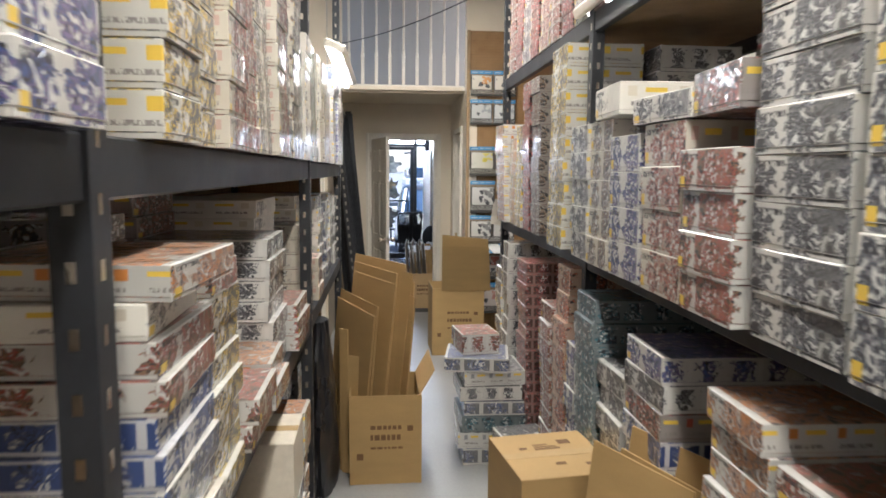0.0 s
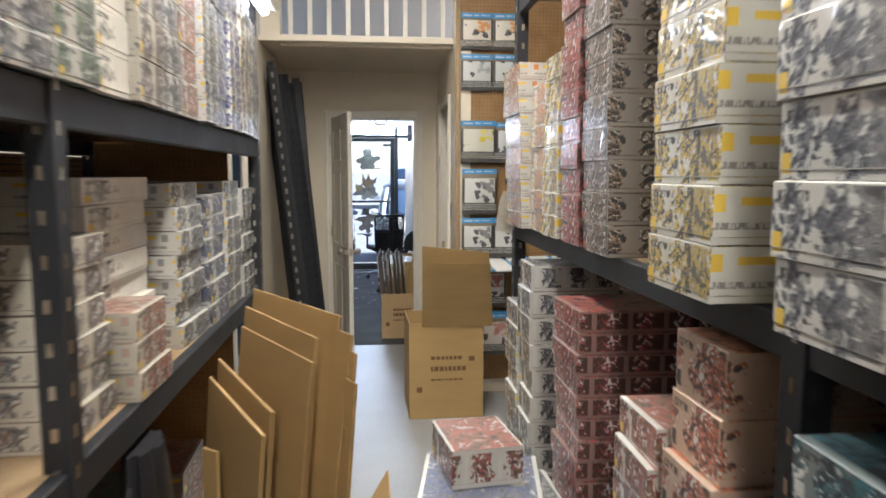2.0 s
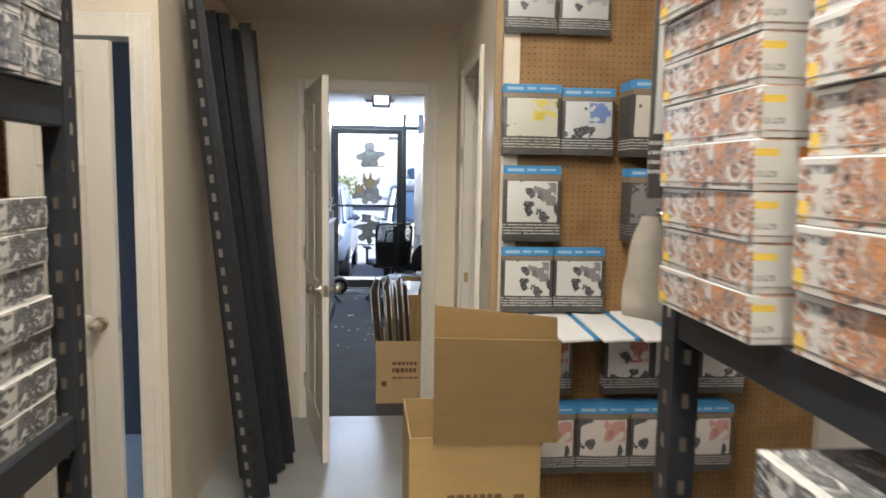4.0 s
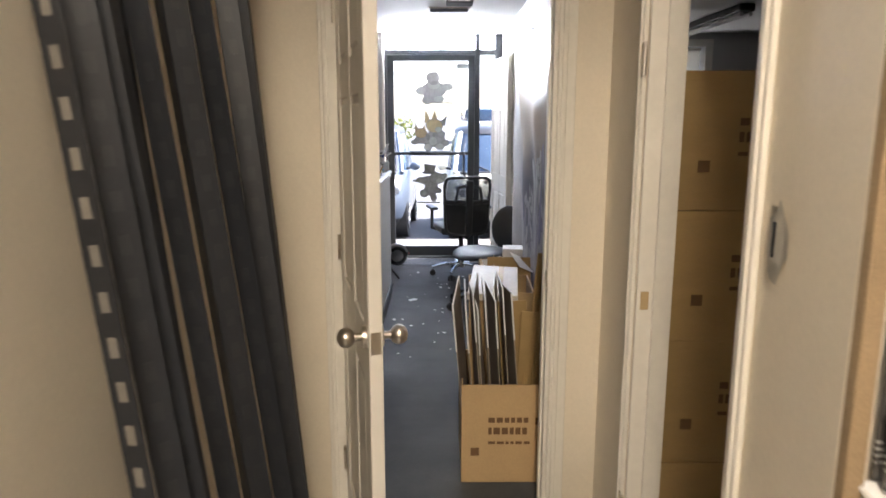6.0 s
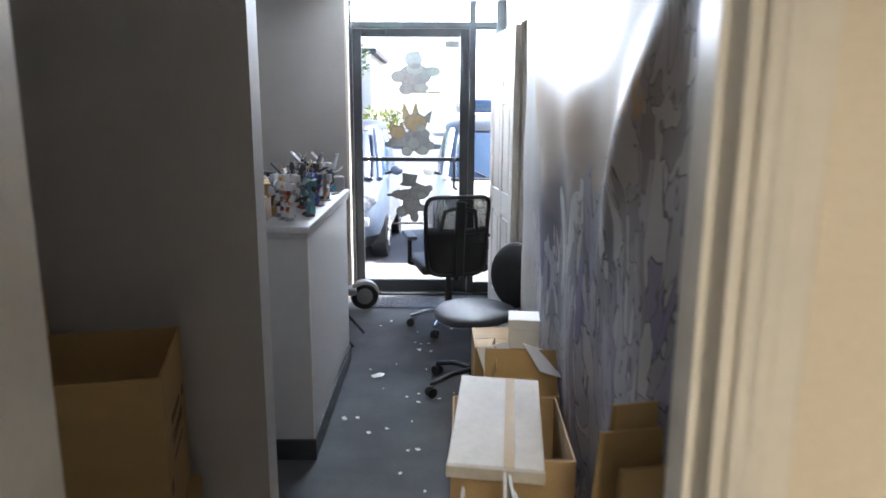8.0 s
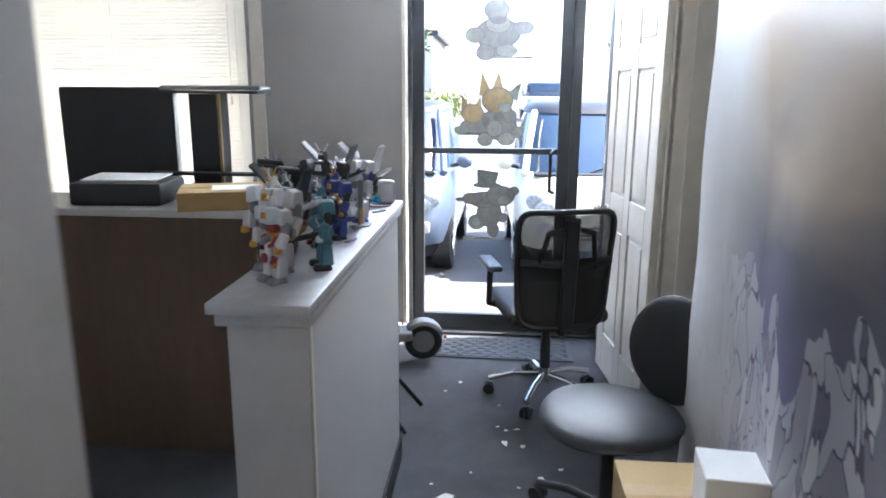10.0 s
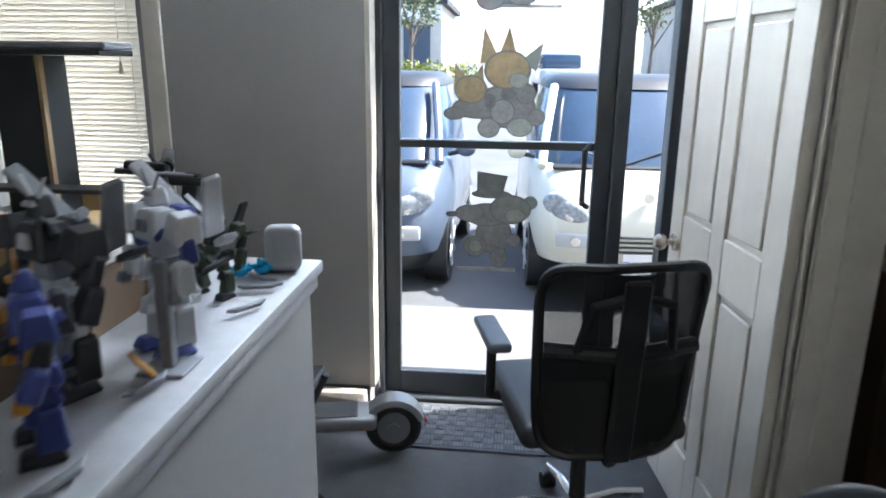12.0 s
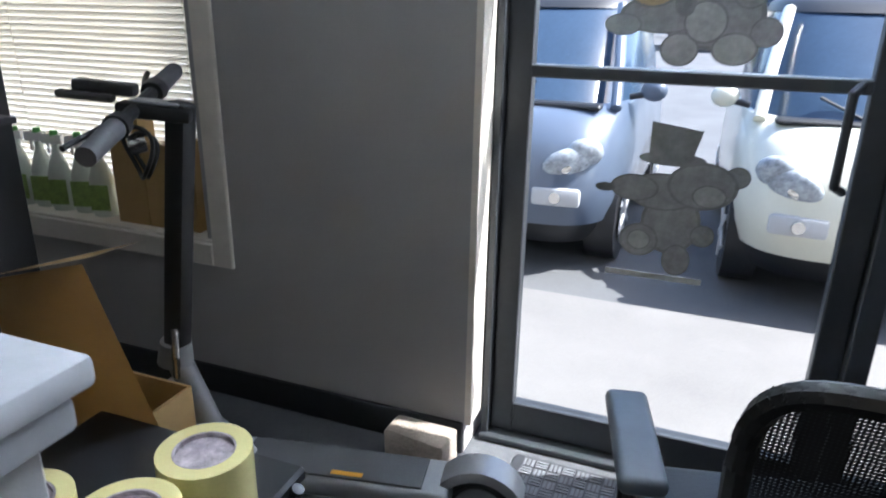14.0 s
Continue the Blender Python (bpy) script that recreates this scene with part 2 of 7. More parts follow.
bm_box(wo, 1.27, 11.20, 2.04, 1.39, 11.92, OFFCEIL)
bm_box(wo, 1.27, 11.92, 0, 1.39, FRONT, OFFCEIL)
structure("wall_office_east", wo, M_GREY, "grey office wall with an open doorway to a side room")
structure("wall_side_room", box(4.5, 6.84, 0, 4.6, 13.2, OFFCEIL), M_GREY, "grey far wall of the side room")
# street wall: window, entrance, side room window
wf = bmesh.new()
bm_box(wf, -3.6, FRONT, 0, -2.55, FRONT + 0.2, OFFCEIL)
bm_box(wf, -2.55, FRONT, 0, -0.85, FRONT + 0.2, 0.55)
bm_box(wf, -2.55, FRONT, 2.10, -0.85, FRONT + 0.2, OFFCEIL)
bm_box(wf, -0.85, FRONT, 0, 0.03, FRONT + 0.2, OFFCEIL)
bm_box(wf, 1.27, FRONT, 0, 2.07, FRONT + 0.2, OFFCEIL)
bm_box(wf, 2.07, FRONT, 0, 3.32, FRONT + 0.2, 0.75)
bm_box(wf, 2.07, FRONT, 2.2, 3.32, FRONT + 0.2, OFFCEIL)
bm_box(wf, 3.32, FRONT, 0, 4.6, FRONT + 0.2, OFFCEIL)
structure("wall_street", wf, M_GREY, "grey street wall with windows beside the entrance")
structure("roof_slab", box(-3.8, BACK + 0.1, 2.6, 4.8, 13.4, 2.8), M_DARK, "dark roof slab over the office", "roof")
structure("reveal_trim", box(0.031, FRONT - 0.004, 0.1, 0.05, FRONT + 0.17, OFFCEIL), M_TRIM, "white reveal beside the entrance", "trim")


# ---- printed boxes ----
def uv_xy(tree):
    at = tree.nodes.new("ShaderNodeTexCoord")
    sep = tree.nodes.new("ShaderNodeSeparateXYZ")
    tree.links.new(at.outputs["UV"], sep.inputs[0])
    return at, sep.outputs[0], sep.outputs[1]


def band(tree, v, lo, hi):
    return maths(tree, "MULTIPLY", maths(tree, "GREATER_THAN", v, lo), maths(tree, "LESS_THAN", v, hi))


def kit_art(name, paper, accent, second, tag, count, seed, gloss=0.85):
    """Printed card under thin film. Long faces carry pictures of machines, ends carry framed pictures or type, lids a painted scene."""
    mat, tree, b = nodes_of(name)
    at, u, v = uv_xy(tree)
    is_lid = maths(tree, "GREATER_THAN", u, 3.5)
    is_end = maths(tree, "MULTIPLY", maths(tree, "GREATER_THAN", u, 1.5), maths(tree, "LESS_THAN", u, 3.5))
    plain = "plain" in name
    dark = (0.03, 0.03, 0.036)
    shift = add(tree, "Mapping", Location=(seed * 1.37, seed * 0.73, seed * 2.11))
    tree.links.new(at.outputs["Object"], shift.inputs[0])
    shape = add(tree, "TexNoise", Scale=22.0, Detail=4.0, Roughness=0.62, Distortion=1.6)
    limbs = add(tree, "TexNoise", Scale=36.0, Detail=3.0, Roughness=0.55, Distortion=2.0)
    wash = add(tree, "TexNoise", Scale=7.0, Detail=2.0)
    paint = add(tree, "TexNoise", Scale=18.0, Detail=5.0, Roughness=0.66, Distortion=1.8)
    for node in (shape, limbs, wash, paint):
        tree.links.new(shift.outputs[0], node.inputs["Vector"])
    # long face: a machine or two on the pale ground, a painted panel beside
    cell = maths(tree, "FRACT", maths(tree, "MULTIPLY_ADD", u, float(count), 0.15 * seed))
    dx = maths(tree, "ABSOLUTE", maths(tree, "SUBTRACT", cell, 0.5))
    dy = maths(tree, "ABSOLUTE", maths(tree, "SUBTRACT", v, 0.45))
    body = maths(tree, "SUBTRACT", shape.outputs[0], maths(tree, "MULTIPLY_ADD", dx, 0.75, maths(tree, "MULTIPLY", dy, 0.45)))
    figure = maths(tree, "GREATER_THAN", body, 0.34 if plain else 0.155)
    inks = ramp(tree, limbs.outputs[0], [(0.0, dark), (0.41, second), (0.465, dark), (0.495, accent), (0.545, (0.14, 0.14, 0.155)), (0.575, (0.62, 0.62, 0.60))], True)
    pale = ramp(tree, wash.outputs[0], [(0.35, tuple(c * 0.86 for c in paper)), (0.65, paper)])
    scene_art = ramp(tree, paint.outputs[0], [(0.36, dark), (0.45, tuple(0.7 * c for c in second)), (0.51, accent), (0.55, tuple(0.4 * c for c in accent)), (0.60, tuple(0.6 * c for c in paper)), (0.68, paper)])
    split = 0.50 + 0.14 * math.sin(seed * 2.3)
    panel = maths(tree, "MULTIPLY", band(tree, u, split, 0.96), band(tree, v, 0.07, 0.95))
    ground = mix(tree, maths(tree, "MULTIPLY", panel, 0.10 if plain else 0.92), pale, scene_art)
    face = mix(tree, figure, ground, inks)
    letters = add(tree, "TexNoise", Scale=1.0, Detail=1.0)
    stretch = add(tree, "Mapping", Scale=(60 + seed, 7.0, 1.0))
    tree.links.new(at.outputs["UV"], stretch.inputs[0])
    tree.links.new(stretch.outputs[0], letters.inputs["Vector"])
    wordy = maths(tree, "GREATER_THAN", letters.outputs[0], 0.47)
    title = maths(tree, "MULTIPLY", maths(tree, "MULTIPLY", band(tree, v, 0.74, 0.88), band(tree, u, 0.06, 0.36)), wordy)
    face = mix(tree, title, face, dark)
    corner = maths(tree, "MULTIPLY", band(tree, u, 0.03, 0.12), band(tree, v, 0.08, 0.34))
    face = mix(tree, corner, face, tag)
    # ends: framed pictures in a row, or a bar of colour with type under it
    sep = tree.nodes.new("ShaderNodeSeparateXYZ")
    tree.links.new(at.outputs["Object"], sep.inputs[0])
    along = maths(tree, "FRACT", maths(tree, "MULTIPLY_ADD", sep.outputs[0], 9.5 if seed % 3 else 6.0, 0.2 * seed))
    if plain or seed % 4 == 1:
        end = mix(tree, maths(tree, "MULTIPLY", band(tree, along, 0.08, 0.5), band(tree, v, 0.66, 0.80)), pale, tag)
        small = maths(tree, "MULTIPLY", maths(tree, "MULTIPLY", band(tree, along, 0.1, 0.8), band(tree, v, 0.26, 0.38)), wordy)
        end = mix(tree, small, end, (0.25, 0.23, 0.22))
        end = mix(tree, maths(tree, "MULTIPLY", band(tree, along, 0.66, 0.84), band(tree, v, 0.55, 0.85)), end, accent)
    else:
        frame_in = maths(tree, "MULTIPLY", band(tree, along, 0.07, 0.93), band(tree, v, 0.13, 0.87))
        off = maths(tree, "ABSOLUTE", maths(tree, "SUBTRACT", along, 0.5))
        robot = maths(tree, "GREATER_THAN", maths(tree, "SUBTRACT", shape.outputs[0], maths(tree, "MULTIPLY", off, 0.9)), 0.27)
        back = tuple(0.55 * c for c in second) if seed % 2 else tuple(0.9 * c for c in paper)
        picture = mix(tree, robot, back, inks)
        end = mix(tree, frame_in, pale, picture)
    lid = mix(tree, maths(tree, "MULTIPLY", band(tree, v, 0.04, 0.96), 0.12 if plain else 0.9), pale, scene_art)
    colour = mix(tree, is_lid, mix(tree, is_end, face, end), lid)
    tree.links.new(colour, b.inputs["Base Color"])
    b.inputs["Roughness"].default_value = 0.45
    b.inputs["Coat Weight"].default_value = gloss * (0.3 if plain else 1.0)
    b.inputs["Coat Roughness"].default_value = 0.08
    film = add(tree, "TexNoise", Scale=9.0, Detail=2.0, Distortion=1.4)
    tree.links.new(shift.outputs[0], film.inputs["Vector"])
    relief = add(tree, "Bump", Strength=0.6, Distance=0.012)
    tree.links.new(film.outputs[0], relief.inputs["Height"])
    tree.links.new(relief.outputs[0], b.inputs["Coat Normal"])
    return mat


W1, W2, CREAM = (0.58, 0.57, 0.54), (0.55, 0.55, 0.54), (0.58, 0.54, 0.46)
RED, BLUE, YEL, TEAL, GRN, ORG, PNK, VIO = (0.38, 0.075, 0.05), (0.06, 0.10, 0.28), (0.72, 0.50, 0.06), (0.05, 0.18, 0.23), (0.12, 0.24, 0.10), (0.58, 0.22, 0.05), (0.48, 0.34, 0.29), (0.16, 0.12, 0.28)
GRY, BLK, BRN = (0.25, 0.25, 0.27), (0.03, 0.03, 0.035), (0.24, 0.15, 0.09)
ART = {}
for key, spec in {
    "white_grey": (W1, GRY, (0.10, 0.11, 0.14), YEL, 2), "white_red": (W1, RED, BRN, YEL, 2), "white_blue": (W1, BLUE, GRY, YEL, 2),
    "white_green": (W1, GRN, GRY, YEL, 1), "cream_pink": (CREAM, PNK, RED, YEL, 2), "cream_brown": (CREAM, BRN, GRY, YEL, 2),
    "red": ((0.27, 0.17, 0.15), (0.50, 0.07, 0.06), (0.12, 0.05, 0.04), W1, 2), "grey_brown": ((0.30, 0.27, 0.25), BRN, BLK, RED, 3), "yellow": ((0.62, 0.61, 0.56), YEL, (0.14, 0.15, 0.17), YEL, 2),
    "teal": ((0.17, 0.20, 0.21), TEAL, (0.03, 0.05, 0.07), W2, 3), "navy": ((0.55, 0.55, 0.58), BLUE, (0.08, 0.13, 0.36), W1, 3), "orange": ((0.50, 0.36, 0.27), (0.62, 0.14, 0.04), (0.16, 0.08, 0.06), BLK, 1),
    "dark": ((0.30, 0.27, 0.26), RED, BLK, YEL, 3), "white_violet": (W1, VIO, BLUE, YEL, 2), "plain_white": ((0.76, 0.73, 0.66), (0.6, 0.55, 0.45), GRY, YEL, 1),
    "white_black": (W1, BLK, GRY, BLK, 2), "white_orange": (W1, ORG, PNK, YEL, 2),
}.items():
    ART[key] = kit_art("print_" + key, *spec, len(ART) + 1)

KIT = {}


def kit_mesh(sx, sy, sz, art):
    """Tray and lid of a card box standing on z = 0, its outer face at x = 0 and its length along x; shared by alike boxes."""
    key = (sx, sy, sz, art)
    if key in KIT:
        return KIT[key]
    pair = []
    for name in ("tray", "lid"):
        bm = bmesh.new()
        if name == "tray":
            bm_box(bm, -sx + 0.0015, -sy / 2 + 0.0015, 0, -0.0015, sy / 2 - 0.0015, sz * 0.5, 0.001)
        else:
            bm_box(bm, -sx, -sy / 2, sz * 0.12, 0, sy / 2, sz - 0.001, 0.002)
        layer = bm.loops.layers.uv.new("UVMap")
        for f in bm.faces:
            n = f.normal
            for loop in f.loops:
                x, y, z = loop.vert.co
                if abs(n.z) > 0.7:
                    loop[layer].uv = (4 + (y + sy / 2) / sy, (x + sx) / sx)
                elif abs(n.x) > abs(n.y):
                    loop[layer].uv = ((y + sy / 2) / sy, z / sz)
                else:
                    loop[layer].uv = (2 + (x + sx) / sx, z / sz)
        pair.append(mesh_of(name, bm, ART[art], False))
    KIT[key] = pair
    return pair


KITLABEL = {"white_grey": "white and grey", "white_red": "white and red", "white_blue": "white and blue", "white_green": "white and green", "cream_pink": "cream and pink",
            "cream_brown": "cream and brown", "red": "red", "grey_brown": "grey-brown", "yellow": "yellow and grey", "teal": "dark teal", "navy": "navy blue",
            "orange": "orange", "dark": "dark red and black", "white_violet": "white and violet", "plain_white": "plain off-white", "white_black": "white and black", "white_orange": "white and orange"}


def kit_box(m, sx, sy, sz, art, group, where):
    kind = "small_kit_box" if sy < 0.215 else ("flat_kit_box" if sz < 0.08 else "large_kit_box")
    tray, lid = kit_mesh(sx, sy, sz, art)
    ob = new(kind)
    ob.empty_display_size = 0.05
    ob.matrix_world = m
    for name, mesh in (("tray", tray), ("lid", lid)):
        new(name, mesh).parent = ob
    return tagged(ob, f"{KITLABEL[art]} model kit box {where}", "box", group)


def column(rng, x, y, z, sx, sy, sz, count, art, group, where, side, messy=0.004, turn=0.8):
    """A stack of alike boxes. side is 1 where the aisle lies towards +x and -1 where it lies towards -x."""
    lean = rng.uniform(-0.004, 0.004)
    for n in range(count):
        m = pose(x + rng.uniform(-messy, messy) + lean * n * 0.5, y + rng.uniform(-messy, messy) * 0.6, z + n * sz, 0, 0, (0 if side > 0 else 180) + rng.uniform(-turn, turn))
        kit_box(m, sx, sy, sz, art, group, where)


# ---- racks ----
M_PEGB, tree, b = nodes_of("perforated_pegboard")
at = tree.nodes.new("ShaderNodeTexCoord")
sep = tree.nodes.new("ShaderNodeSeparateXYZ")
tree.links.new(at.outputs["Object"], sep.inputs[0])
d = [maths(tree, "SUBTRACT", maths(tree, "FRACT", maths(tree, "DIVIDE", sep.outputs[k], 0.0254)), 0.5) for k in (0, 2)]
r = maths(tree, "SQRT", maths(tree, "ADD", maths(tree, "POWER", d[0], 2.0), maths(tree, "POWER", d[1], 2.0)))
grain = add(tree, "TexNoise", Scale=9.0, Detail=5.0)
tree.links.new(at.outputs["Object"], grain.inputs["Vector"])
board = ramp(tree, grain.outputs[0], [(0.3, (0.24, 0.13, 0.045)), (0.7, (0.33, 0.19, 0.075))])
tree.links.new(mix(tree, maths(tree, "LESS_THAN", r, 0.12), board, (0.05, 0.028, 0.012)), b.inputs["Base Color"])
b.inputs["Roughness"].default_value = 0.55


def rack(name, x0, x1, posts, levels, label, sheet):
    """A boltless steel rack: slotted angle posts, channel beams, decks. x0 is the side towards the aisle."""
    top = thing(name, label, "rack")
    s = 1 if x1 > x0 else -1
    for y in posts:
        for x, d in ((x0, s), (x1, -s)):
            bm = bmesh.new()
            bm_box(bm, min(x, x + d * 0.05), y - 0.003, 0, max(x, x + d * 0.05), y + 0.001, 2.95, 0.0008)
            bm_box(bm, min(x, x + d * 0.004), y, 0, max(x, x + d * 0.004), y + 0.055, 2.95, 0.0008)
            post = part("post", bm, M_RACK, top)
            slots = bmesh.new()
            for n in range(36):
                z = 0.1 + n * 0.08
                bm_box(slots, min(x - d * 0.0006, x + d * 0.001), y + 0.018, z, max(x - d * 0.0006, x + d * 0.001), y + 0.03, z + 0.026)
                bm_box(slots, x + d * 0.02, y - 0.0036, z, x + d * 0.032, y - 0.002, z + 0.026)
            tagged(part("slot_strip", slots, M_NICKEL, post, "bright keyhole slots"), kind="stuff")
    for lo, hi in levels:
        for x in (x0 + s * 0.006, x1 - s * 0.04):
            bm = bmesh.new()
            a, c = (x, x + s * 0.034) if s > 0 else (x - 0.034, x)
            bm_box(bm, a, posts[0], lo, c, posts[-1] + 0.05, hi, 0.004)
            part("beam", bm, M_RACK, top)
        part("deck", box(min(x0, x1) + 0.012, posts[0], hi - 0.012, max(x0, x1) - 0.012, posts[-1] + 0.05, hi - 0.001), M_PARTICLE, top, "particle board deck")
    return top


rack("steel_rack", 0.10, -0.72, (-1.6, 0.87, 3.23, 5.40), ((0.06, 0.12), (0.92, 1.0), (1.635, 1.717)), "dark grey steel rack full of model kit boxes along the aisle", 0)
rack("steel_rack", 1.29, 2.20, (-1.6, 0.75, 2.88, 5.0), ((0.06, 0.12), (1.265, 1.335), (2.25, 2.33)), "dark grey steel rack crammed with stacked kit boxes and bags", 0)
solid("pegboard_panel", box(-0.735, 3.3, 0.13, -0.725, 5.45, 1.63), M_PEGB, "brown perforated panel at the back of a rack", "panel")
solid("end_panel", box(-0.715, 5.462, 0.13, -0.06, 5.472, 1.712), M_PEGB, "brown perforated panel closing the end of a rack", "panel")
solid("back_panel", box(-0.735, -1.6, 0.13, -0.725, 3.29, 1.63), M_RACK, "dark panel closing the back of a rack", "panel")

rng = random.Random(5)
LIGHT = ["white_grey", "white_blue", "white_red", "cream_pink", "cream_brown", "white_green", "white_violet", "plain_white"]
# left rack, upper deck: short box ends, many alike in a row
G, WHERE = "boxes on the upper deck of the west rack", "on a rack"
y, n = -0.75, 0
order = ["white_blue", "white_violet", "cream_brown", "white_grey", "white_grey", "white_grey", "white_blue", "white_violet", "yellow", "yellow", "yellow", "cream_pink", "cream_pink", "cream_brown", "cream_pink",
         "white_grey", "cream_brown", "white_grey", "plain_white", "white_grey", "white_green", "plain_white", "cream_brown", "white_grey", "white_red", "white_grey"]
while y < 5.30:
    w, h = rng.choice([0.185, 0.19, 0.195]), rng.choice([0.062, 0.066, 0.07])
    if y > 3.3:
        h = rng.choice([0.066, 0.085, 0.1])
    tall = rng.uniform(0.5, 0.72) if y < 2.2 else rng.uniform(0.45, 0.72)
    if not (0.80 < y < 0.86):
        column(rng, 0.125 + rng.uniform(-0.012, 0.02), y + w / 2, 1.717, 0.30, w, h, int(tall / h), order[n % len(order)], G, WHERE, 1)
    y += w + rng.choice([0.004, 0.006, 0.012])
    n += 1
# left rack, middle deck: flat boxes in stacks of different heights, some turned
G, WHERE = "boxes on the middle deck of the west rack", "on a rack deck"
for y0, w, d, h, n, art, x in (
    (0.98, 0.29, 0.34, 0.060, 2, "cream_brown", 0.14), (0.98, 0.29, 0.36, 0.058, 9, "grey_brown", -0.26), (1.31, 0.27, 0.32, 0.062, 7, "yellow", 0.12), (1.66, 0.27, 0.34, 0.065, 2, "white_red", 0.13), (1.64, 0.30, 0.36, 0.07, 8, "grey_brown", -0.25),
    (1.95, 0.26, 0.30, 0.070, 2, "white_orange", 0.13), (2.21, 0.34, 0.40, 0.066, 7, "white_black", 0.085), (2.24, 0.40, 0.36, 0.075, 8, "dark", -0.34), (2.60, 0.32, 0.36, 0.06, 3, "white_red", 0.12), (2.72, 0.44, 0.50, 0.07, 8, "plain_white", -0.05),
    (3.32, 0.28, 0.36, 0.07, 6, "cream_brown", 0.04), (3.62, 0.24, 0.30, 0.075, 3, "cream_pink", 0.10), (3.64, 0.46, 0.42, 0.068, 8, "plain_white", -0.02), (4.15, 0.30, 0.36, 0.075, 7, "white_grey", 0.05), (4.48, 0.30, 0.38, 0.08, 6, "white_blue", 0.07),
    (4.80, 0.28, 0.38, 0.075, 7, "white_grey", 0.07), (5.10, 0.26, 0.38, 0.07, 7, "white_black", 0.07)):
    column(rng, x, y0 + w / 2, 1.0, d, w, h, n, art, G, WHERE, 1, 0.012, 2.0)
for n, (art, dx, a) in enumerate((("white_blue", 0.0, 1), ("white_blue", 0.004, -1), ("navy", 0.0, 0.6), ("navy", -0.005, -1), ("white_red", 0.006, 1.2), ("white_red", 0.0, -0.8), ("plain_white", -0.02, 2), ("white_orange", 0.03, -4))):
    kit_box(pose(0.135 + dx, 1.125, 1.121 + n * 0.0535, 0, 0, a), 0.34, 0.29, 0.0535, art, G, WHERE)
column(rng, 0.12, 1.44, 1.434, 0.30, 0.19, 0.062, 1, "white_red", G, WHERE, 1, 0.0, 6)
# left rack, bottom deck
G, WHERE = "boxes on the bottom deck of the west rack", "on a low rack deck"
for y0, w, d, h, n, art, x in ((1.05, 0.34, 0.36, 0.07, 8, "cream_brown", 0.06), (1.45, 0.30, 0.36, 0.07, 7, "white_grey", 0.08), (1.80, 0.20, 0.36, 0.075, 3, "white_green", 0.12), 
                               (2.32, 0.30, 0.38, 0.08, 5, "white_violet", 0.13), (2.64, 0.16, 0.36, 0.09, 7, "white_orange", 0.13), (2.8, 0.3, 0.38, 0.08, 4, "dark", -0.05), (3.4, 0.34, 0.36, 0.09, 5, "navy", -0.06), (3.9, 0.34, 0.36, 0.09, 5, "teal", -0.06), (4.4, 0.34, 0.36, 0.09, 4, "dark", -0.04)):
    column(rng, x, y0 + w / 2, 0.12, d, w, h, n, art, G, WHERE, 1, 0.012, 2.0)
# right rack, middle deck
G, WHERE = "boxes on the middle deck of the east rack", "wrapped in film"
for y0, w, d, h, n, art, x in (
    (4.68, 0.30, 0.30, 0.066, 10, "white_orange", 1.248), (4.44, 0.20, 0.30, 0.080, 7, "white_orange", 1.28), (4.22, 0.19, 0.32, 0.078, 8, "yellow", 1.27), (4.44, 0.30, 0.30, 0.085, 8, "white_grey", 1.62),
    (3.96, 0.20, 0.32, 0.078, 11, "red", 1.27), (3.68, 0.22, 0.36, 0.085, 10, "grey_brown", 1.27), (3.70, 0.22, 0.36, 0.085, 10, "grey_brown", 1.65),
    (3.03, 0.26, 0.34, 0.10, 9, "yellow", 1.27), (2.93, 0.40, 0.36, 0.11, 8, "white_black", 1.63),
    (2.62, 0.22, 0.34, 0.105, 5, "white_grey", 1.26), (2.36, 0.24, 0.36, 0.105, 5, "cream_brown", 1.26), (2.06, 0.27, 0.38, 0.115, 4, "white_violet", 1.25), (1.76, 0.27, 0.38, 0.12, 4, "cream_pink", 1.25), (1.46, 0.27, 0.36, 0.10, 4, "white_red", 1.24),
    (1.12, 0.30, 0.36, 0.095, 9, "white_black", 1.26), (0.80, 0.28, 0.36, 0.125, 7, "white_grey", 1.25), (0.45, 0.30, 0.36, 0.125, 7, "white_black", 1.24), (0.1, 0.3, 0.36, 0.12, 7, "white_blue", 1.25),
    (2.10, 0.24, 0.34, 0.058, 14, "grey_brown", 1.72), (1.82, 0.24, 0.34, 0.058, 15, "grey_brown", 1.72), (1.50, 0.28, 0.34, 0.064, 14, "white_red", 1.68), (1.20, 0.26, 0.34, 0.064, 14, "red", 1.68)):
    column(rng, x - (0.05 if y0 < 3.5 else 0.0), y0 + w / 2, 1.335, d, w, h, n, art, G, WHERE, -1, 0.006, 1.0)
kit_box(pose(1.19, 2.36, 1.335 + 5 * 0.105 + 0.002, 0, 0, 177), 0.62, 0.30, 0.105, "plain_white", G, WHERE)
kit_box(pose(1.19, 1.90, 1.335 + 0.482, 0, 0, 184), 0.42, 0.34, 0.075, "white_grey", G, WHERE)
kit_box(pose(1.20, 1.60, 1.335 + 0.482, 0, 0, 176), 0.42, 0.27, 0.105, "dark", G, WHERE)
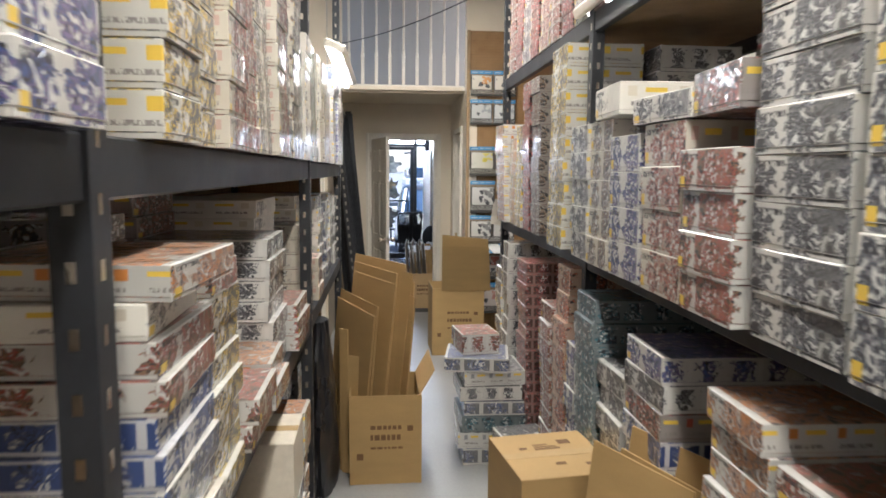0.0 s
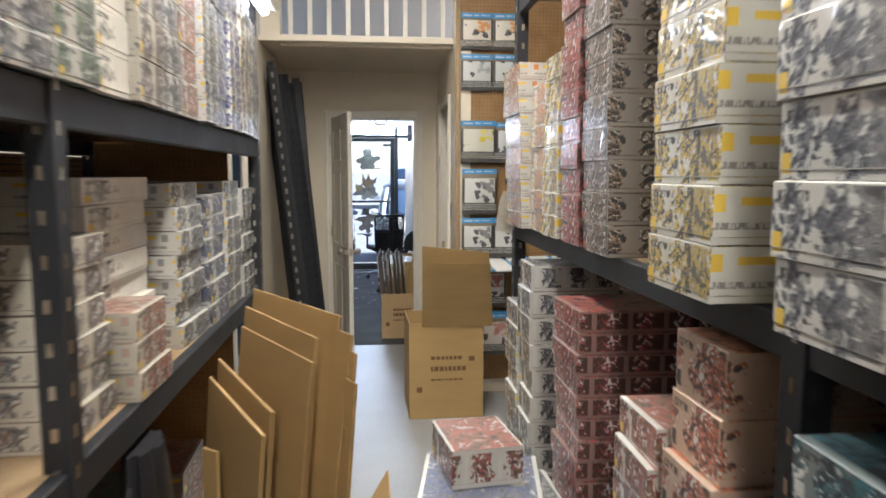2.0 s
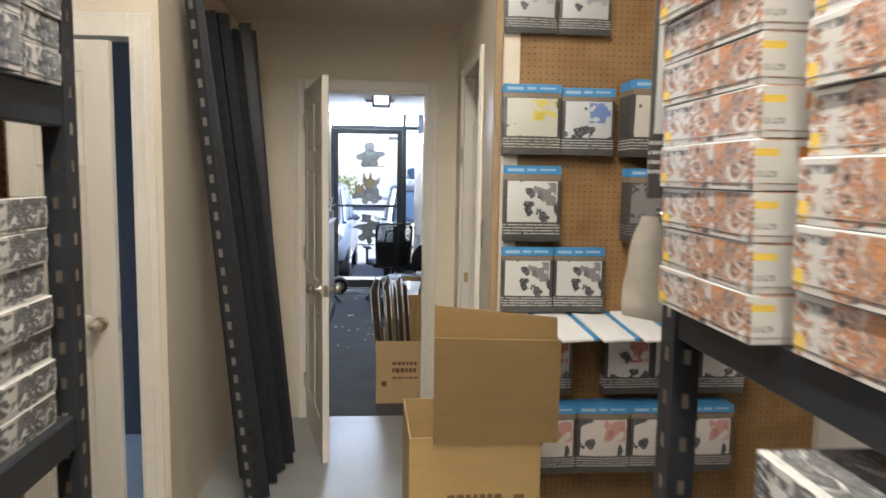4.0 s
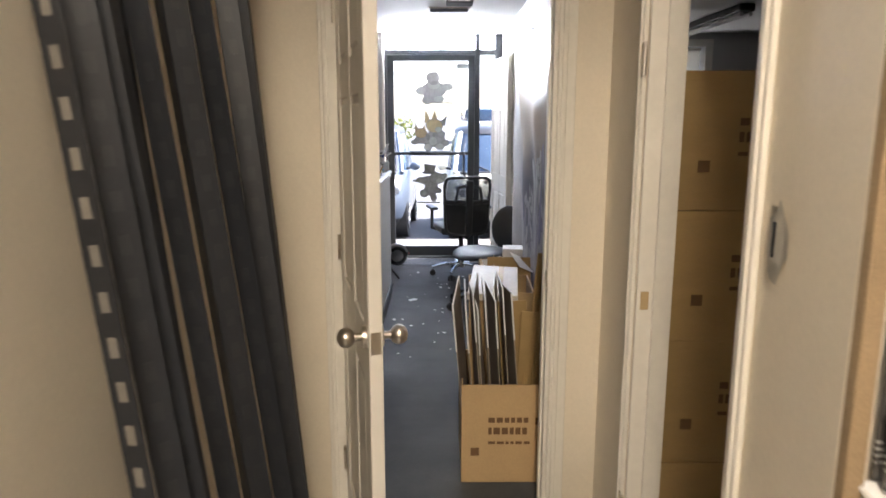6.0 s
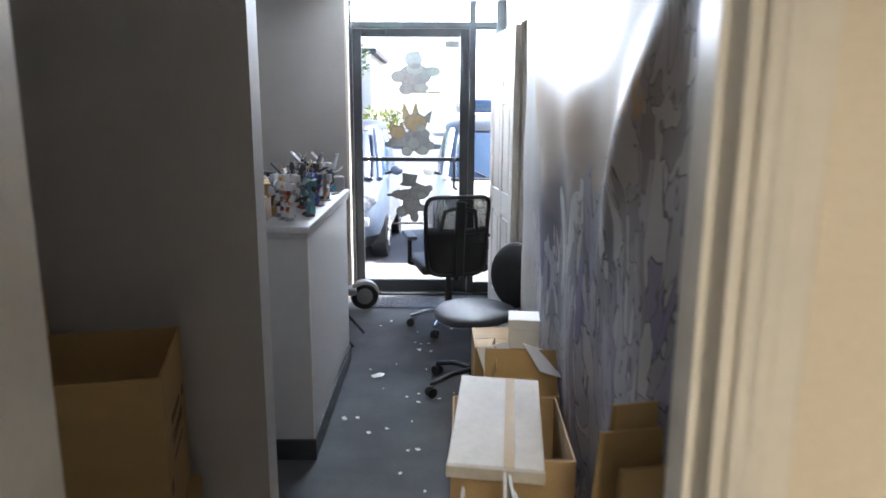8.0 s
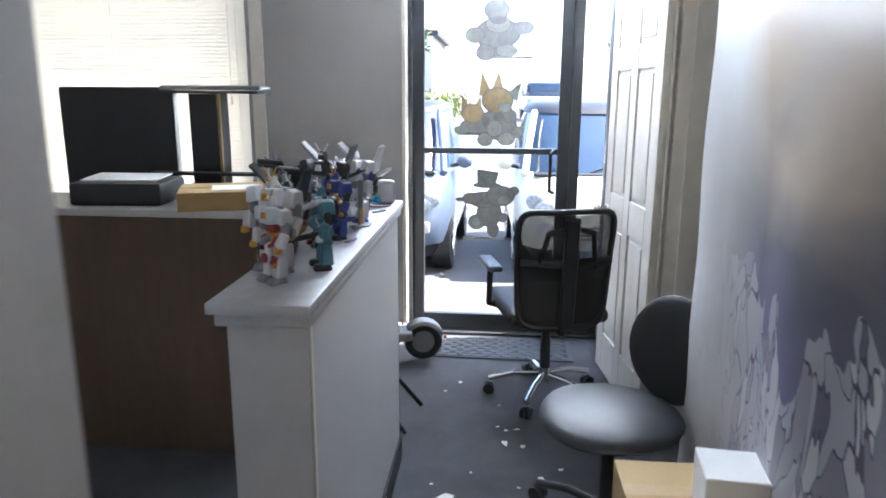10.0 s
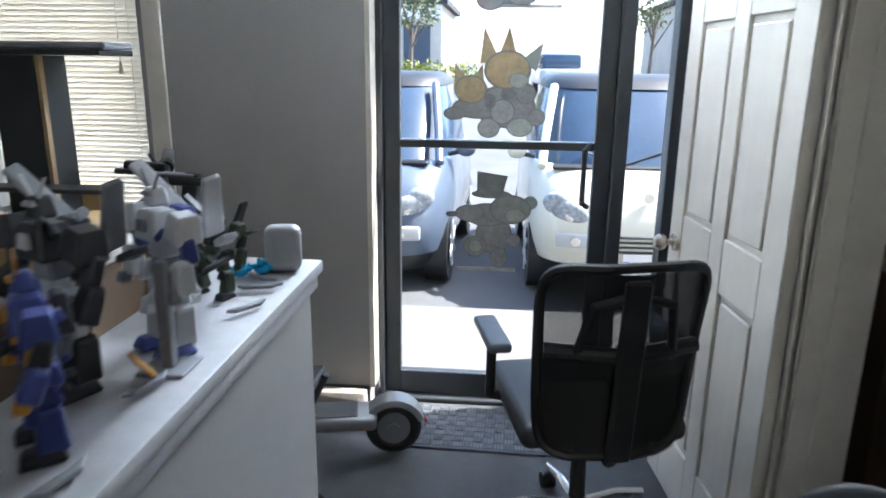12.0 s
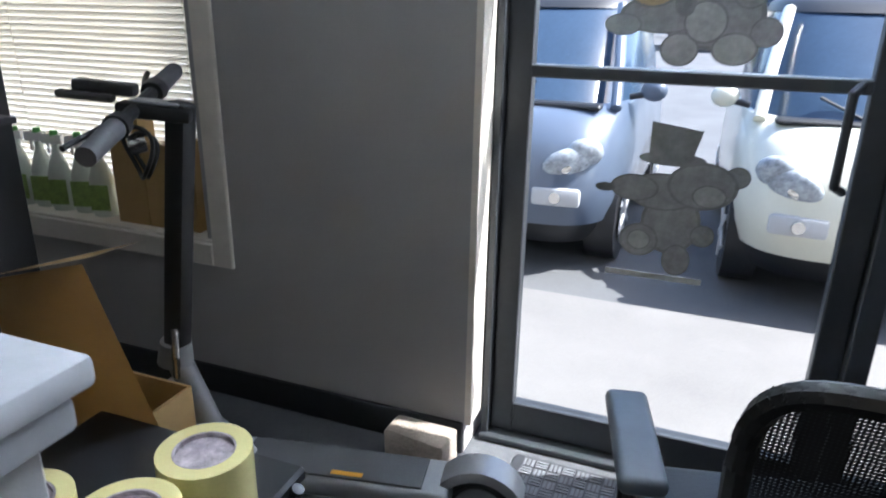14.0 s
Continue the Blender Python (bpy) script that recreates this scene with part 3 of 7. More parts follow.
# right rack, bottom deck
G, WHERE = "boxes on the bottom deck of the east rack", "under a rack deck"
for y0, w, d, h, n, art, x in (
    (4.66, 0.22, 0.30, 0.090, 10, "white_grey", 1.24), (4.42, 0.20, 0.34, 0.100, 11, "white_black", 1.24), (4.42, 0.24, 0.3, 0.10, 10, "white_grey", 1.60), (3.78, 0.26, 0.36, 0.062, 17, "red", 1.25), (3.80, 0.28, 0.36, 0.075, 14, "grey_brown", 1.63), (4.1, 0.26, 0.36, 0.062, 16, "dark", 1.40),
    (3.30, 0.22, 0.34, 0.090, 10, "white_red", 1.25), (3.06, 0.20, 0.34, 0.125, 9, "orange", 1.25), (2.90, 0.16, 0.3, 0.1, 8, "white_violet", 1.27),
    (2.55, 0.26, 0.52, 0.0895, 12, "teal", 1.24), (2.26, 0.27, 0.50, 0.086, 10, "white_black", 1.25), (1.92, 0.31, 0.52, 0.0855, 8, "white_violet", 1.24), (1.62, 0.28, 0.44, 0.09, 7, "orange", 1.27),
    (1.345, 0.255, 0.52, 0.0745, 14, "white_orange", 1.24), (0.94, 0.38, 0.52, 0.0745, 13, "white_red", 1.24), (0.5, 0.42, 0.5, 0.1, 10, "white_red", 1.24)):
    column(rng, x, y0 + w / 2, 0.12, d, w, h, n, art, G, WHERE, -1, 0.010, 1.6)
for n, art in enumerate(("navy", "dark", "white_black", "white_violet")):
    kit_box(pose(1.243, 2.075, 0.12 + 8 * 0.0855 + n * 0.0855, 0, 0, 180 + (-1) ** n), 0.54, 0.31, 0.0855, art, G, WHERE)
for n in range(11):
    column(rng, 1.80, 0.55 + 0.40 * n, 0.12, 0.36, 0.37, 0.125, 8 + n % 2, ("dark", "navy", "teal", "grey_brown")[n % 4], G, WHERE, -1, 0.01, 1.5)
# right rack, top deck
G, WHERE = "boxes on the top deck of the east rack", "on a top deck"
for n in range(9):
    column(rng, 1.29, 4.72 - n * 0.235, 2.33, 0.32, 0.21, 0.085, 6, ("white_red", "red", "white_grey", "red", "cream_pink")[n % 5], G, WHERE, -1)
# the stack on the floor
G, WHERE = "boxes stacked on the storeroom floor", "stacked on the floor"
z = 0.0
for n, (sx, sy, h, art, dx, a) in enumerate(((0.36, 0.34, 0.10, "white_blue", 0.02, 1), (0.36, 0.34, 0.095, "white_grey", 0.0, -2), (0.37, 0.34, 0.095, "teal", 0.01, 2), (0.36, 0.34, 0.085, "white_blue", 0.03, -1),
                                             (0.36, 0.34, 0.085, "white_black", 0.0, 1), (0.36, 0.34, 0.085, "white_grey", 0.02, 3), (0.36, 0.32, 0.085, "white_blue", -0.06, -9), (0.22, 0.26, 0.12, "white_red", 0.0, 8))):
    kit_box(pose(0.86 + dx, 3.98, z, 0, 0, 180 + a), sx, sy, h, art, G, WHERE)
    z += h + 0.0008
for n in range(3):
    kit_box(pose(1.06, 3.55, n * 0.09, 0, 0, 180 + 5 * n), 0.26, 0.30, 0.089, "white_black", G, WHERE)


# ---- cardboard ----
def shipping_box(m, sx, sy, sz, label, material=None, open_top=False, print_face=True, flaps=(100, 100, 95, 100), group=""):
    """A corrugated box on z = 0: four thick walls, a floor, flaps shut or standing, printed marks on the front (-y)."""
    material = material or M_CARD
    top = thing("shipping_box", label, "cardboard box", m, group)
    t = 0.006
    bm = bmesh.new()
    ring = [[bm.verts.new((sgx * (sx / 2 - i), sgy * (sy / 2 - i), z)) for sgx, sgy in ((-1, -1), (1, -1), (1, 1), (-1, 1))] for i, z in ((0.0015, 0), (0, 0.002), (0, sz), (t, sz), (t, t))]
    for lo, hi in zip(ring, ring[1:]):
        for k in range(4):
            bm.faces.new((lo[k], lo[(k + 1) % 4], hi[(k + 1) % 4], hi[k]))
    bm.faces.new(ring[0])
    bm.faces.new(ring[-1])
    part("carton", bm, material, top)
    if open_top:
        for (length, width, hinge, turn), angle in zip(((sx, sy / 2, (0, -sy / 2 + t, sz), 180), (sx, sy / 2, (0, sy / 2 - t, sz), 0), (sy, sx / 2 * 0.8, (-sx / 2 + t, 0, sz), 90), (sy, sx / 2 * 0.8, (sx / 2 - t, 0, sz), -90)), flaps):
            if angle is None:
                continue
            flap = box(-length / 2 + 0.004, -0.004, 0.001, length / 2 - 0.004, width, 0.005, 0.001)
            part("flap", moved(flap, pose(*hinge, 0, 0, turn) @ pose(0, 0, 0, angle)), material, top)
    else:
        bm = bmesh.new()
        bm_box(bm, -sx / 2, -sy / 2, sz, sx / 2, -0.001, sz + 0.004, 0.001)
        bm_box(bm, -sx / 2, 0.001, sz, sx / 2, sy / 2, sz + 0.004, 0.001)
        part("flap", bm, material, top)
        part("tape", box(-sx / 2 - 0.0005, -0.025, sz + 0.0042, sx / 2 + 0.0005, 0.025, sz + 0.005), M_TAPE, top, "clear brown packing tape")
    if print_face:
        bm = bmesh.new()
        f = -sy / 2 - 0.0008
        w = sx * 0.42
        for n, (zz, hh) in enumerate(((0.62, 0.022), (0.50, 0.03), (0.40, 0.012))):
            x = -w / 2
            r = random.Random(n)
            while x < w / 2:
                step = r.uniform(0.012, 0.03)
                bm_box(bm, x, f, sz * zz, x + step, f + 0.001, sz * zz + hh)
                x += step + 0.007
        bm_box(bm, -sx * 0.40, f, sz * 0.28, -sx * 0.40 + 0.035, f + 0.001, sz * 0.28 + 0.035)
        bm_box(bm, sx * 0.30, f, sz * 0.60, sx * 0.38, f + 0.001, sz * 0.60 + 0.03)
        tagged(part("print", bm, M_INK, top, "faded brown printed marks"), kind="stuff")
    return top


shipping_box(pose(1.102, 6.42, 0, 0, 0, 1.5), 0.475, 0.44, 0.62, "brown corrugated box with one tall flap standing, on the floor", None, True, True, (None, None, None, None))
lean_box = thing("cardboard_sheet", "brown folded carton panel standing in an open box", "cardboard")
for y0, y1, left, right, dx in ((6.185, 5.972, 1.035, 1.025, 0.0), (6.205, 6.045, 1.125, 1.085, 0.003)):
    bm = bmesh.new()
    low = [bm.verts.new(v) for v in ((0.952 + dx, y0, 0.60), (1.40 + dx, y0, 0.60), (1.40 + dx, y0 + 0.006, 0.60), (0.952 + dx, y0 + 0.006, 0.60))]
    high = [bm.verts.new(v) for v in ((0.940 + dx, y1, left), (1.346 + dx, y1, right), (1.346 + dx, y1 + 0.006, right), (0.940 + dx, y1 + 0.006, left))]
    for k in range(4):
        bm.faces.new((low[k], low[(k + 1) % 4], high[(k + 1) % 4], high[k]))
    bm.faces.new(low[::-1])
    bm.faces.new(high)
    part("panel", bm, M_CARD, lean_box)
near = shipping_box(pose(1.07, 2.50, 0, 0, 0, 8), 0.38, 0.40, 0.615, "yellow-brown closed shipping box with printed lid on the floor", None, False, True)
bm = bmesh.new()
for a, b_, w, h in ((-0.11, 0.05, 0.03, 0.02), (-0.05, 0.04, 0.10, 0.012), (-0.05, 0.06, 0.09, 0.010), (-0.05, 0.08, 0.06, 0.010), (0.06, 0.08, 0.05, 0.04), (-0.02, -0.10, 0.04, 0.02), (0.09, -0.12, 0.035, 0.02)):
    bm_box(bm, a, b_, 0.6195, a + w, b_ + h, 0.6202)
part("lid_print", bm, M_INK, near, "dark printed marks on the lid")
bin_box = shipping_box(pose(0.44, 3.82, 0, 0, 0, 1), 0.385, 0.44, 0.49, "yellow-brown open box crammed with folded cardboard", None, True, True, (None, None, None, 60))


def folded_sheets(m, specs, label):
    top = thing("folded_cardboard", label, "cardboard", m)
    for x, y, z, w, h, tilt, turn in specs:
        bm = bmesh.new()
        bm_box(bm, -w / 2, 0, 0, w / 2, 0.005, h, 0.001)
        bm_box(bm, -w / 2 + 0.002, 0.008, 0.002, w / 2 - 0.003, 0.013, h - 0.004, 0.001)
        bm_rod(bm, (-w / 2, 0.0065, 0.001), (-w / 2, 0.0065, h - 0.002), 0.0062, None, 8)
        part("sheet", moved(bm, pose(x, y, z, tilt[0], tilt[1], turn)), M_CARD, top)
    return top


folded_sheets(pose(0.375, 3.88, 0.012), (
    (-0.08, 0.16, 0.0, 0.46, 1.16, (-5, 3), -50), (-0.05, 0.13, 0.0, 0.46, 1.12, (-5, 4), -51), (-0.09, 0.03, 0.0, 0.42, 1.13, (-4, 3), -55), (-0.10, -0.01, 0.0, 0.40, 1.08, (-4, 4), -54),
    (-0.16, 0.0, 0.0, 0.46, 0.97, (-3, 4), -62), (-0.18, -0.04, 0.0, 0.44, 0.93, (-3, 5), -61), (0.06, 0.06, 0.0, 0.32, 1.06, (-4, 2), -58), (0.09, 0.02, 0.0, 0.26, 0.98, (-4, 2), -62), (0.12, 0.04, 0.0, 0.24, 0.84, (-2, 1), -66),
    (-0.14, -0.16, 0.0, 0.07, 0.66, (-3, 2), -30), (-0.09, -0.15, 0, 0.06, 0.72, (-3, 1), -25), (-0.16, -0.13, 0, 0.06, 0.80, (-2, -2), -40), (-0.04, -0.17, 0, 0.05, 0.60, (-3, 0), -20)),
    "brown folded cardboard sheets standing in an open box")
folded_sheets(pose(1.14, 1.86, 0.0), ((-0.04, 0.06, 0.0, 0.36, 0.84, (-4, 4), -60), (0.03, 0.05, 0.0, 0.36, 0.82, (-4, 5), -62), (0.08, 0.08, 0.0, 0.34, 0.88, (-4, 4), -58)), "brown folded cardboard sheets leaning beside a closed box")


# ---- strip lights, cable, balcony ----
def strip_light(m, length, label):
    top = thing("strip_light", label, "light", m)
    part("housing", box(-0.06, -length / 2, 0.03, 0.06, length / 2, 0.075, 0.008), M_TRIM, top)
    part("tube", rod((0, -length / 2 + 0.01, 0.012), (0, length / 2 - 0.01, 0.012), 0.02, None, 14), M_TUBE, top, "glowing white tube")
    return top


strip_light(pose(0.15, 4.62, 2.30, 0, 22, 0), 1.45, "lit white fluorescent strip light above the aisle")
strip_light(pose(1.33, 2.62, 2.325, 0, -20, 0), 0.9, "lit white fluorescent strip light hung at a rack top")
for yy in (0.6, 4.4, -2.6):
    high = strip_light(pose(0.70, yy, 3.34), 2.4, "lit white fluorescent strip light under the high ceiling")
    for dy in (-0.9, 0.9):
        part("hanger", rod((0, dy, 0.07), (0, dy, 0.865), 0.004, None, 6), M_CHROME, high, "thin steel hanger")
solid("hanging_cable", tube([(0.05 + 0.13 * n, 6.4 - 0.33 * n, 2.80 - 0.06 * math.sin(n / 9 * math.pi) - 0.012 * n) for n in range(10)], 0.004, 6), M_BLACK, "thin black cable strung across the aisle", "cable")
rail = thing("balcony_railing", "white balcony railing with slim turned balusters", "railing")
part("bottom_rail", box(0.03, 6.90, 2.487, 1.215, 6.97, 2.512, 0.004), M_TRIM, rail)
part("top_rail", box(0.03, 6.90, 3.33, 1.215, 6.97, 3.38, 0.006), M_TRIM, rail)
for n in range(9):
    x = 0.095 + n * 0.132
    bm = box(x - 0.016, 6.919, 2.512, x + 0.016, 6.951, 2.78, 0.003)
    bm_rod(bm, (x, 6.935, 2.78), (x, 6.935, 2.83), 0.020, 0.012, 8)
    bm_rod(bm, (x, 6.935, 2.83), (x, 6.935, 3.335), 0.012, None, 8)
    part("baluster", bm, M_TRIM, rail)
structure("balcony_edge", box(0.03, 6.885, HALLCEIL - 0.02, 1.215, 6.899, 2.486, 0.003), M_HALL, "cream edge board of the balcony", "trim")


# ---- hall ----
def knob_bm(side, base):
    bm = rod((0, 0, 0), (0, side * 0.010, 0), 0.031, 0.029, 20)
    bm_rod(bm, (0, side * 0.009, 0), (0, side * 0.035, 0), 0.011, None, 14)
    bm_ball(bm, (0, side * 0.052, 0), 0.027, 0.024, 0.027, 18, 12)
    return moved(bm, Matrix.Translation(base))


def panel_door(name, m, w, label, knob_z=0.93, h=2.03, t=0.036):
    """A six-panel door leaf: hinge at the origin, width along x, faces towards -y and +y."""
    top = thing(name, label, "door", m)
    part("core", box(0.004, -t * 0.22, 0.004, w - 0.004, t * 0.22, h - 0.004), M_DOOR, top)
    st = 0.105
    mid = w / 2
    for x0, x1 in ((0, st), (w - st, w), (mid - 0.045, mid + 0.045)):
        part("stile", box(x0, -t / 2, 0, x1, t / 2, h, 0.003), M_DOOR, top)
    for z0, z1 in ((0, 0.21), (0.80, 0.96), (1.55, 1.66), (h - 0.12, h)):
        for x0, x1 in ((st, mid - 0.045), (mid + 0.045, w - st)):
            part("rail", box(x0, -t / 2 + 0.0006, z0 + 0.0005, x1, t / 2 - 0.0006, z1 - 0.0005, 0.003), M_DOOR, top)
    for z0, z1 in ((0.21, 0.80), (0.96, 1.55), (1.66, h - 0.12)):
        for x0, x1 in ((st, mid - 0.045), (mid + 0.045, w - st)):
            for s in (-1, 1):
                bm = box(x0 + 0.018, min(s * t * 0.2, s * t * 0.44), z0 + 0.018, x1 - 0.018, max(s * t * 0.2, s * t * 0.44), z1 - 0.018, 0.006, 1)
                part("panel", bm, M_DOOR, top)
    for s in (-1, 1):
        part("door_knob", knob_bm(s, (w - 0.065, s * t / 2, knob_z)), M_NICKEL, top, "satin nickel knob")
    part("latch_plate", box(w - 0.001, -0.013, knob_z - 0.03, w + 0.0015, 0.013, knob_z + 0.03, 0.002), M_NICKEL, top, "satin nickel latch plate")
    for z in (0.2, 1.0, 1.8):
        part("hinge", rod((-0.004, -t / 2 - 0.004, z), (-0.004, -t / 2 - 0.004, z + 0.09), 0.007, None, 10), M_NICKEL, top, "nickel hinge")
    return top


def casing(name, x0, x1, h, y, s, label, m=None, w=0.062):
    """Moulded door casing on the face y, standing out towards s."""
    bm = bmesh.new()
    for a, b_ in ((x0 - w, x0), (x1, x1 + w)):
        bm_box(bm, a, min(y, y + s * 0.014), 0, b_, max(y, y + s * 0.014), h + w, 0.003)
        bm_box(bm, a + 0.012, min(y, y + s * 0.02), 0.001, a + 0.030 if a < x0 else b_ - 0.03, max(y, y + s * 0.02), h + w - 0.001, 0.004)
    bm_box(bm, x0, min(y, y + s * 0.013), h, x1, max(y, y + s * 0.013), h + w, 0.003)
    if m is not None:
        moved(bm, m)
    return structure(name, bm, M_TRIM, label, "trim")


casing("door_casing_office", 0.285, 1.032, 2.05, BACK - 0.001, -1, "white moulded casing round the office doorway")
casing("door_casing_office_inner", 0.285, 1.032, 2.05, BACK + 0.121, 1, "white moulded casing on the office side")
bm = bmesh.new()
bm_box(bm, 0.2855, BACK - 0.001, 0, 0.300, BACK + 0.121, 2.05)
bm_box(bm, 1.019, BACK - 0.001, 0, 1.0315, BACK + 0.121, 2.05)
bm_box(bm, 0.300, BACK - 0.001, 2.036, 1.019, BACK + 0.121, 2.0495)
bm_box(bm, 1.011, BACK + 0.045, 0, 1.019, BACK + 0.085, 2.036)
structure("door_jamb_office", bm, M_TRIM, "white painted door jamb with a stop", "trim")
solid("strike_plate", box(1.0145, BACK + 0.008, 0.90, 1.0185, BACK + 0.035, 0.96, 0.001), M_NICKEL, "small nickel strike plate on the door jamb", "strike plate")
ang = math.degrees(math.atan2(7.425 - 8.138, 0.470 - 0.302))
panel_door("door_1", pose(0.302, 8.138, 0.008, 0, 0, ang), 0.74, "white six-panel door standing open into the hall")
casing("door_casing_closet", -0.965, -0.215, 2.06, 6.689, -1, "white moulded casing round the closet doorway", None, 0.088)
panel_door("door_2", pose(-0.96, 6.70, 0.008, 0, 0, -4), 0.685, "white six-panel closet door standing ajar")
# side store doorway and what stands in it
casing("door_casing_store", 7.02, 7.74, 2.08, 0, 1, "white moulded casing round the side store doorway", pose(1.2145, 0, 0, 0, 0, 90), 0.05)
bm = bmesh.new()
bm_box(bm, 1.2155, 7.725, 0, 1.3195, 7.7395, 2.08)
bm_box(bm, 1.2155, 7.0205, 0, 1.3195, 7.030, 2.08)
bm_box(bm, 1.262, 7.713, 0, 1.298, 7.7245, 2.07)
structure("door_jamb_store", bm, M_TRIM, "white painted jamb of the side store doorway", "trim")
unlit = thing("strip_light", "unlit fluorescent strip light on the side room ceiling", "light", pose(2.93, 12.0, 2.25))
part("housing", box(-0.06, -0.85, 0.03, 0.06, 0.85, 0.089, 0.008), M_BLACK, unlit, "dark housing")
for dx in (-0.035, 0.035):
    part("tube", rod((dx, -0.83, 0.012), (dx, 0.83, 0.012), 0.016, None, 12), M_WHITE, unlit, "unlit white tube")
for n in range(4):
    for x, a in ((1.645, 0.6), (2.28, -1.2)):
        shipping_box(pose(x, 8.03, 0.409 * n, 0, 0, a * (-1) ** n), 0.61, 0.46, 0.4035, "brown printed shipping box stacked in the side room", None, False, True, group="boxes in the side room")


M_SLOT = surface("pale_slot", (0.20, 0.185, 0.16), 0.6, vary=0.2, bump=0)


def steel_upright(m, length, turn):
    top = thing("steel_upright", "dark slotted steel rack upright leaning on the hall wall", "rack part", m, "leaning rack uprights")
    bm = bmesh.new()
    bm_box(bm, 0, 0, 0, 0.055, 0.003, length, 0.0007)
    bm_box(bm, 0, 0.003, 0, 0.003, 0.05, length, 0.0007)
    part("angle", bm, M_RACK, top)
    slots = bmesh.new()
    for n in range(int(length / 0.08)):
        z = 0.05 + n * 0.08
        bm_box(slots, 0.018, -0.0006, z, 0.038, 0.0, z + 0.036)
        bm_box(slots, -0.0006, 0.02, z, 0, 0.034, z + 0.032)
    tagged(part("slot_strip", slots, M_SLOT if turn < -15 else M_BASE, top, "row of keyhole slots"), kind="stuff")
    return top


for n, (y, xb, xt, ln, tw) in enumerate(((6.875, 0.165, -0.065, 2.32, -20), (6.95, 0.18, -0.06, 2.30, 30), (7.02, 0.19, -0.07, 2.26, 10), (7.10, 0.17, -0.08, 2.33, 60), (7.19, 0.20, -0.06, 2.28, -10), (7.30, 0.23, -0.02, 2.30, 40), (7.42, 0.25, 0.0, 2.24, -12), (7.54, 0.24, 0.03, 2.30, 15), (7.24, 0.10, -0.10, 2.2, 70), (7.64, 0.20, 0.04, 2.28, 25))):
    lean = math.degrees(math.asin((xt - xb) / ln))
    steel_upright(pose(xb, y, 0.012, 0, lean, 0) @ pose(0, 0, 0, 0, 0, tw), ln, tw)
beam = solid("steel_beam", box(-0.02, -0.05, 0, 0.02, 0.05, 2.2, 0.004), M_RACK, "dark steel rack beam leaning on the hall wall", "rack part", pose(0.215, 7.72, 0.012, 0, -4.2, 0))
patch = thing("strike_recess", "bare strike recess with torn clear tape on the hall wall", "door hardware")
part("plate", box(1.2115, 6.902, 1.232, 1.2145, 6.935, 1.352, 0.001), M_NICKEL, patch, "dull metal plate")
part("recess", box(1.2095, 6.911, 1.262, 1.2125, 6.925, 1.325, 0.001), M_BASE, patch, "dark slot")
bm = bmesh.new()
rp = random.Random(3)
ring = [bm.verts.new((1.2104 - 0.002 * (k % 2), 6.905 + rp.uniform(0.028, 0.042) * math.cos(k * math.tau / 11), 1.292 + rp.uniform(0.05, 0.08) * math.sin(k * math.tau / 11))) for k in range(11)]
bm.faces.new(ring)
bmesh.ops.solidify(bm, geom=bm.faces[:], thickness=0.0006)
part("torn_tape", bm, M_FILM, patch, "torn clear tape")
for y, z in ((7.765, 1.66), (7.765, 0.30)):
    hinge = thing("hinge_leaf", "painted-over hinge leaf on the doorway casing", "door hardware", pose(1.197, y - 0.034, z))
    part("leaf", box(0, -0.02, -0.045, 0.004, 0.012, 0.045, 0.001), M_NICKEL, hinge)
    part("knuckle", rod((0.001, -0.022, -0.045), (0.001, -0.022, 0.045), 0.006, None, 10), M_NICKEL, hinge)
solid("strike_plate", box(1.226, 7.721, 0.94, 1.250, 7.7245, 0.995, 0.001), M_TAPE, "small dull brass strike plate on the side room jamb", "strike plate")

# pegboard with hanging bags
structure("pegboard", box(1.245, 6.695, 0.1, 2.70, 6.712, 3.0, 0.002), M_PEGB, "brown perforated hardboard on the end wall", "pegboard")
structure("pegboard_edge", box(1.2155, 6.655, 0.1, 1.2445, 6.679, 3.0, 0.002), M_PARTICLE, "raw wooden edge strip of the pegboard", "trim")


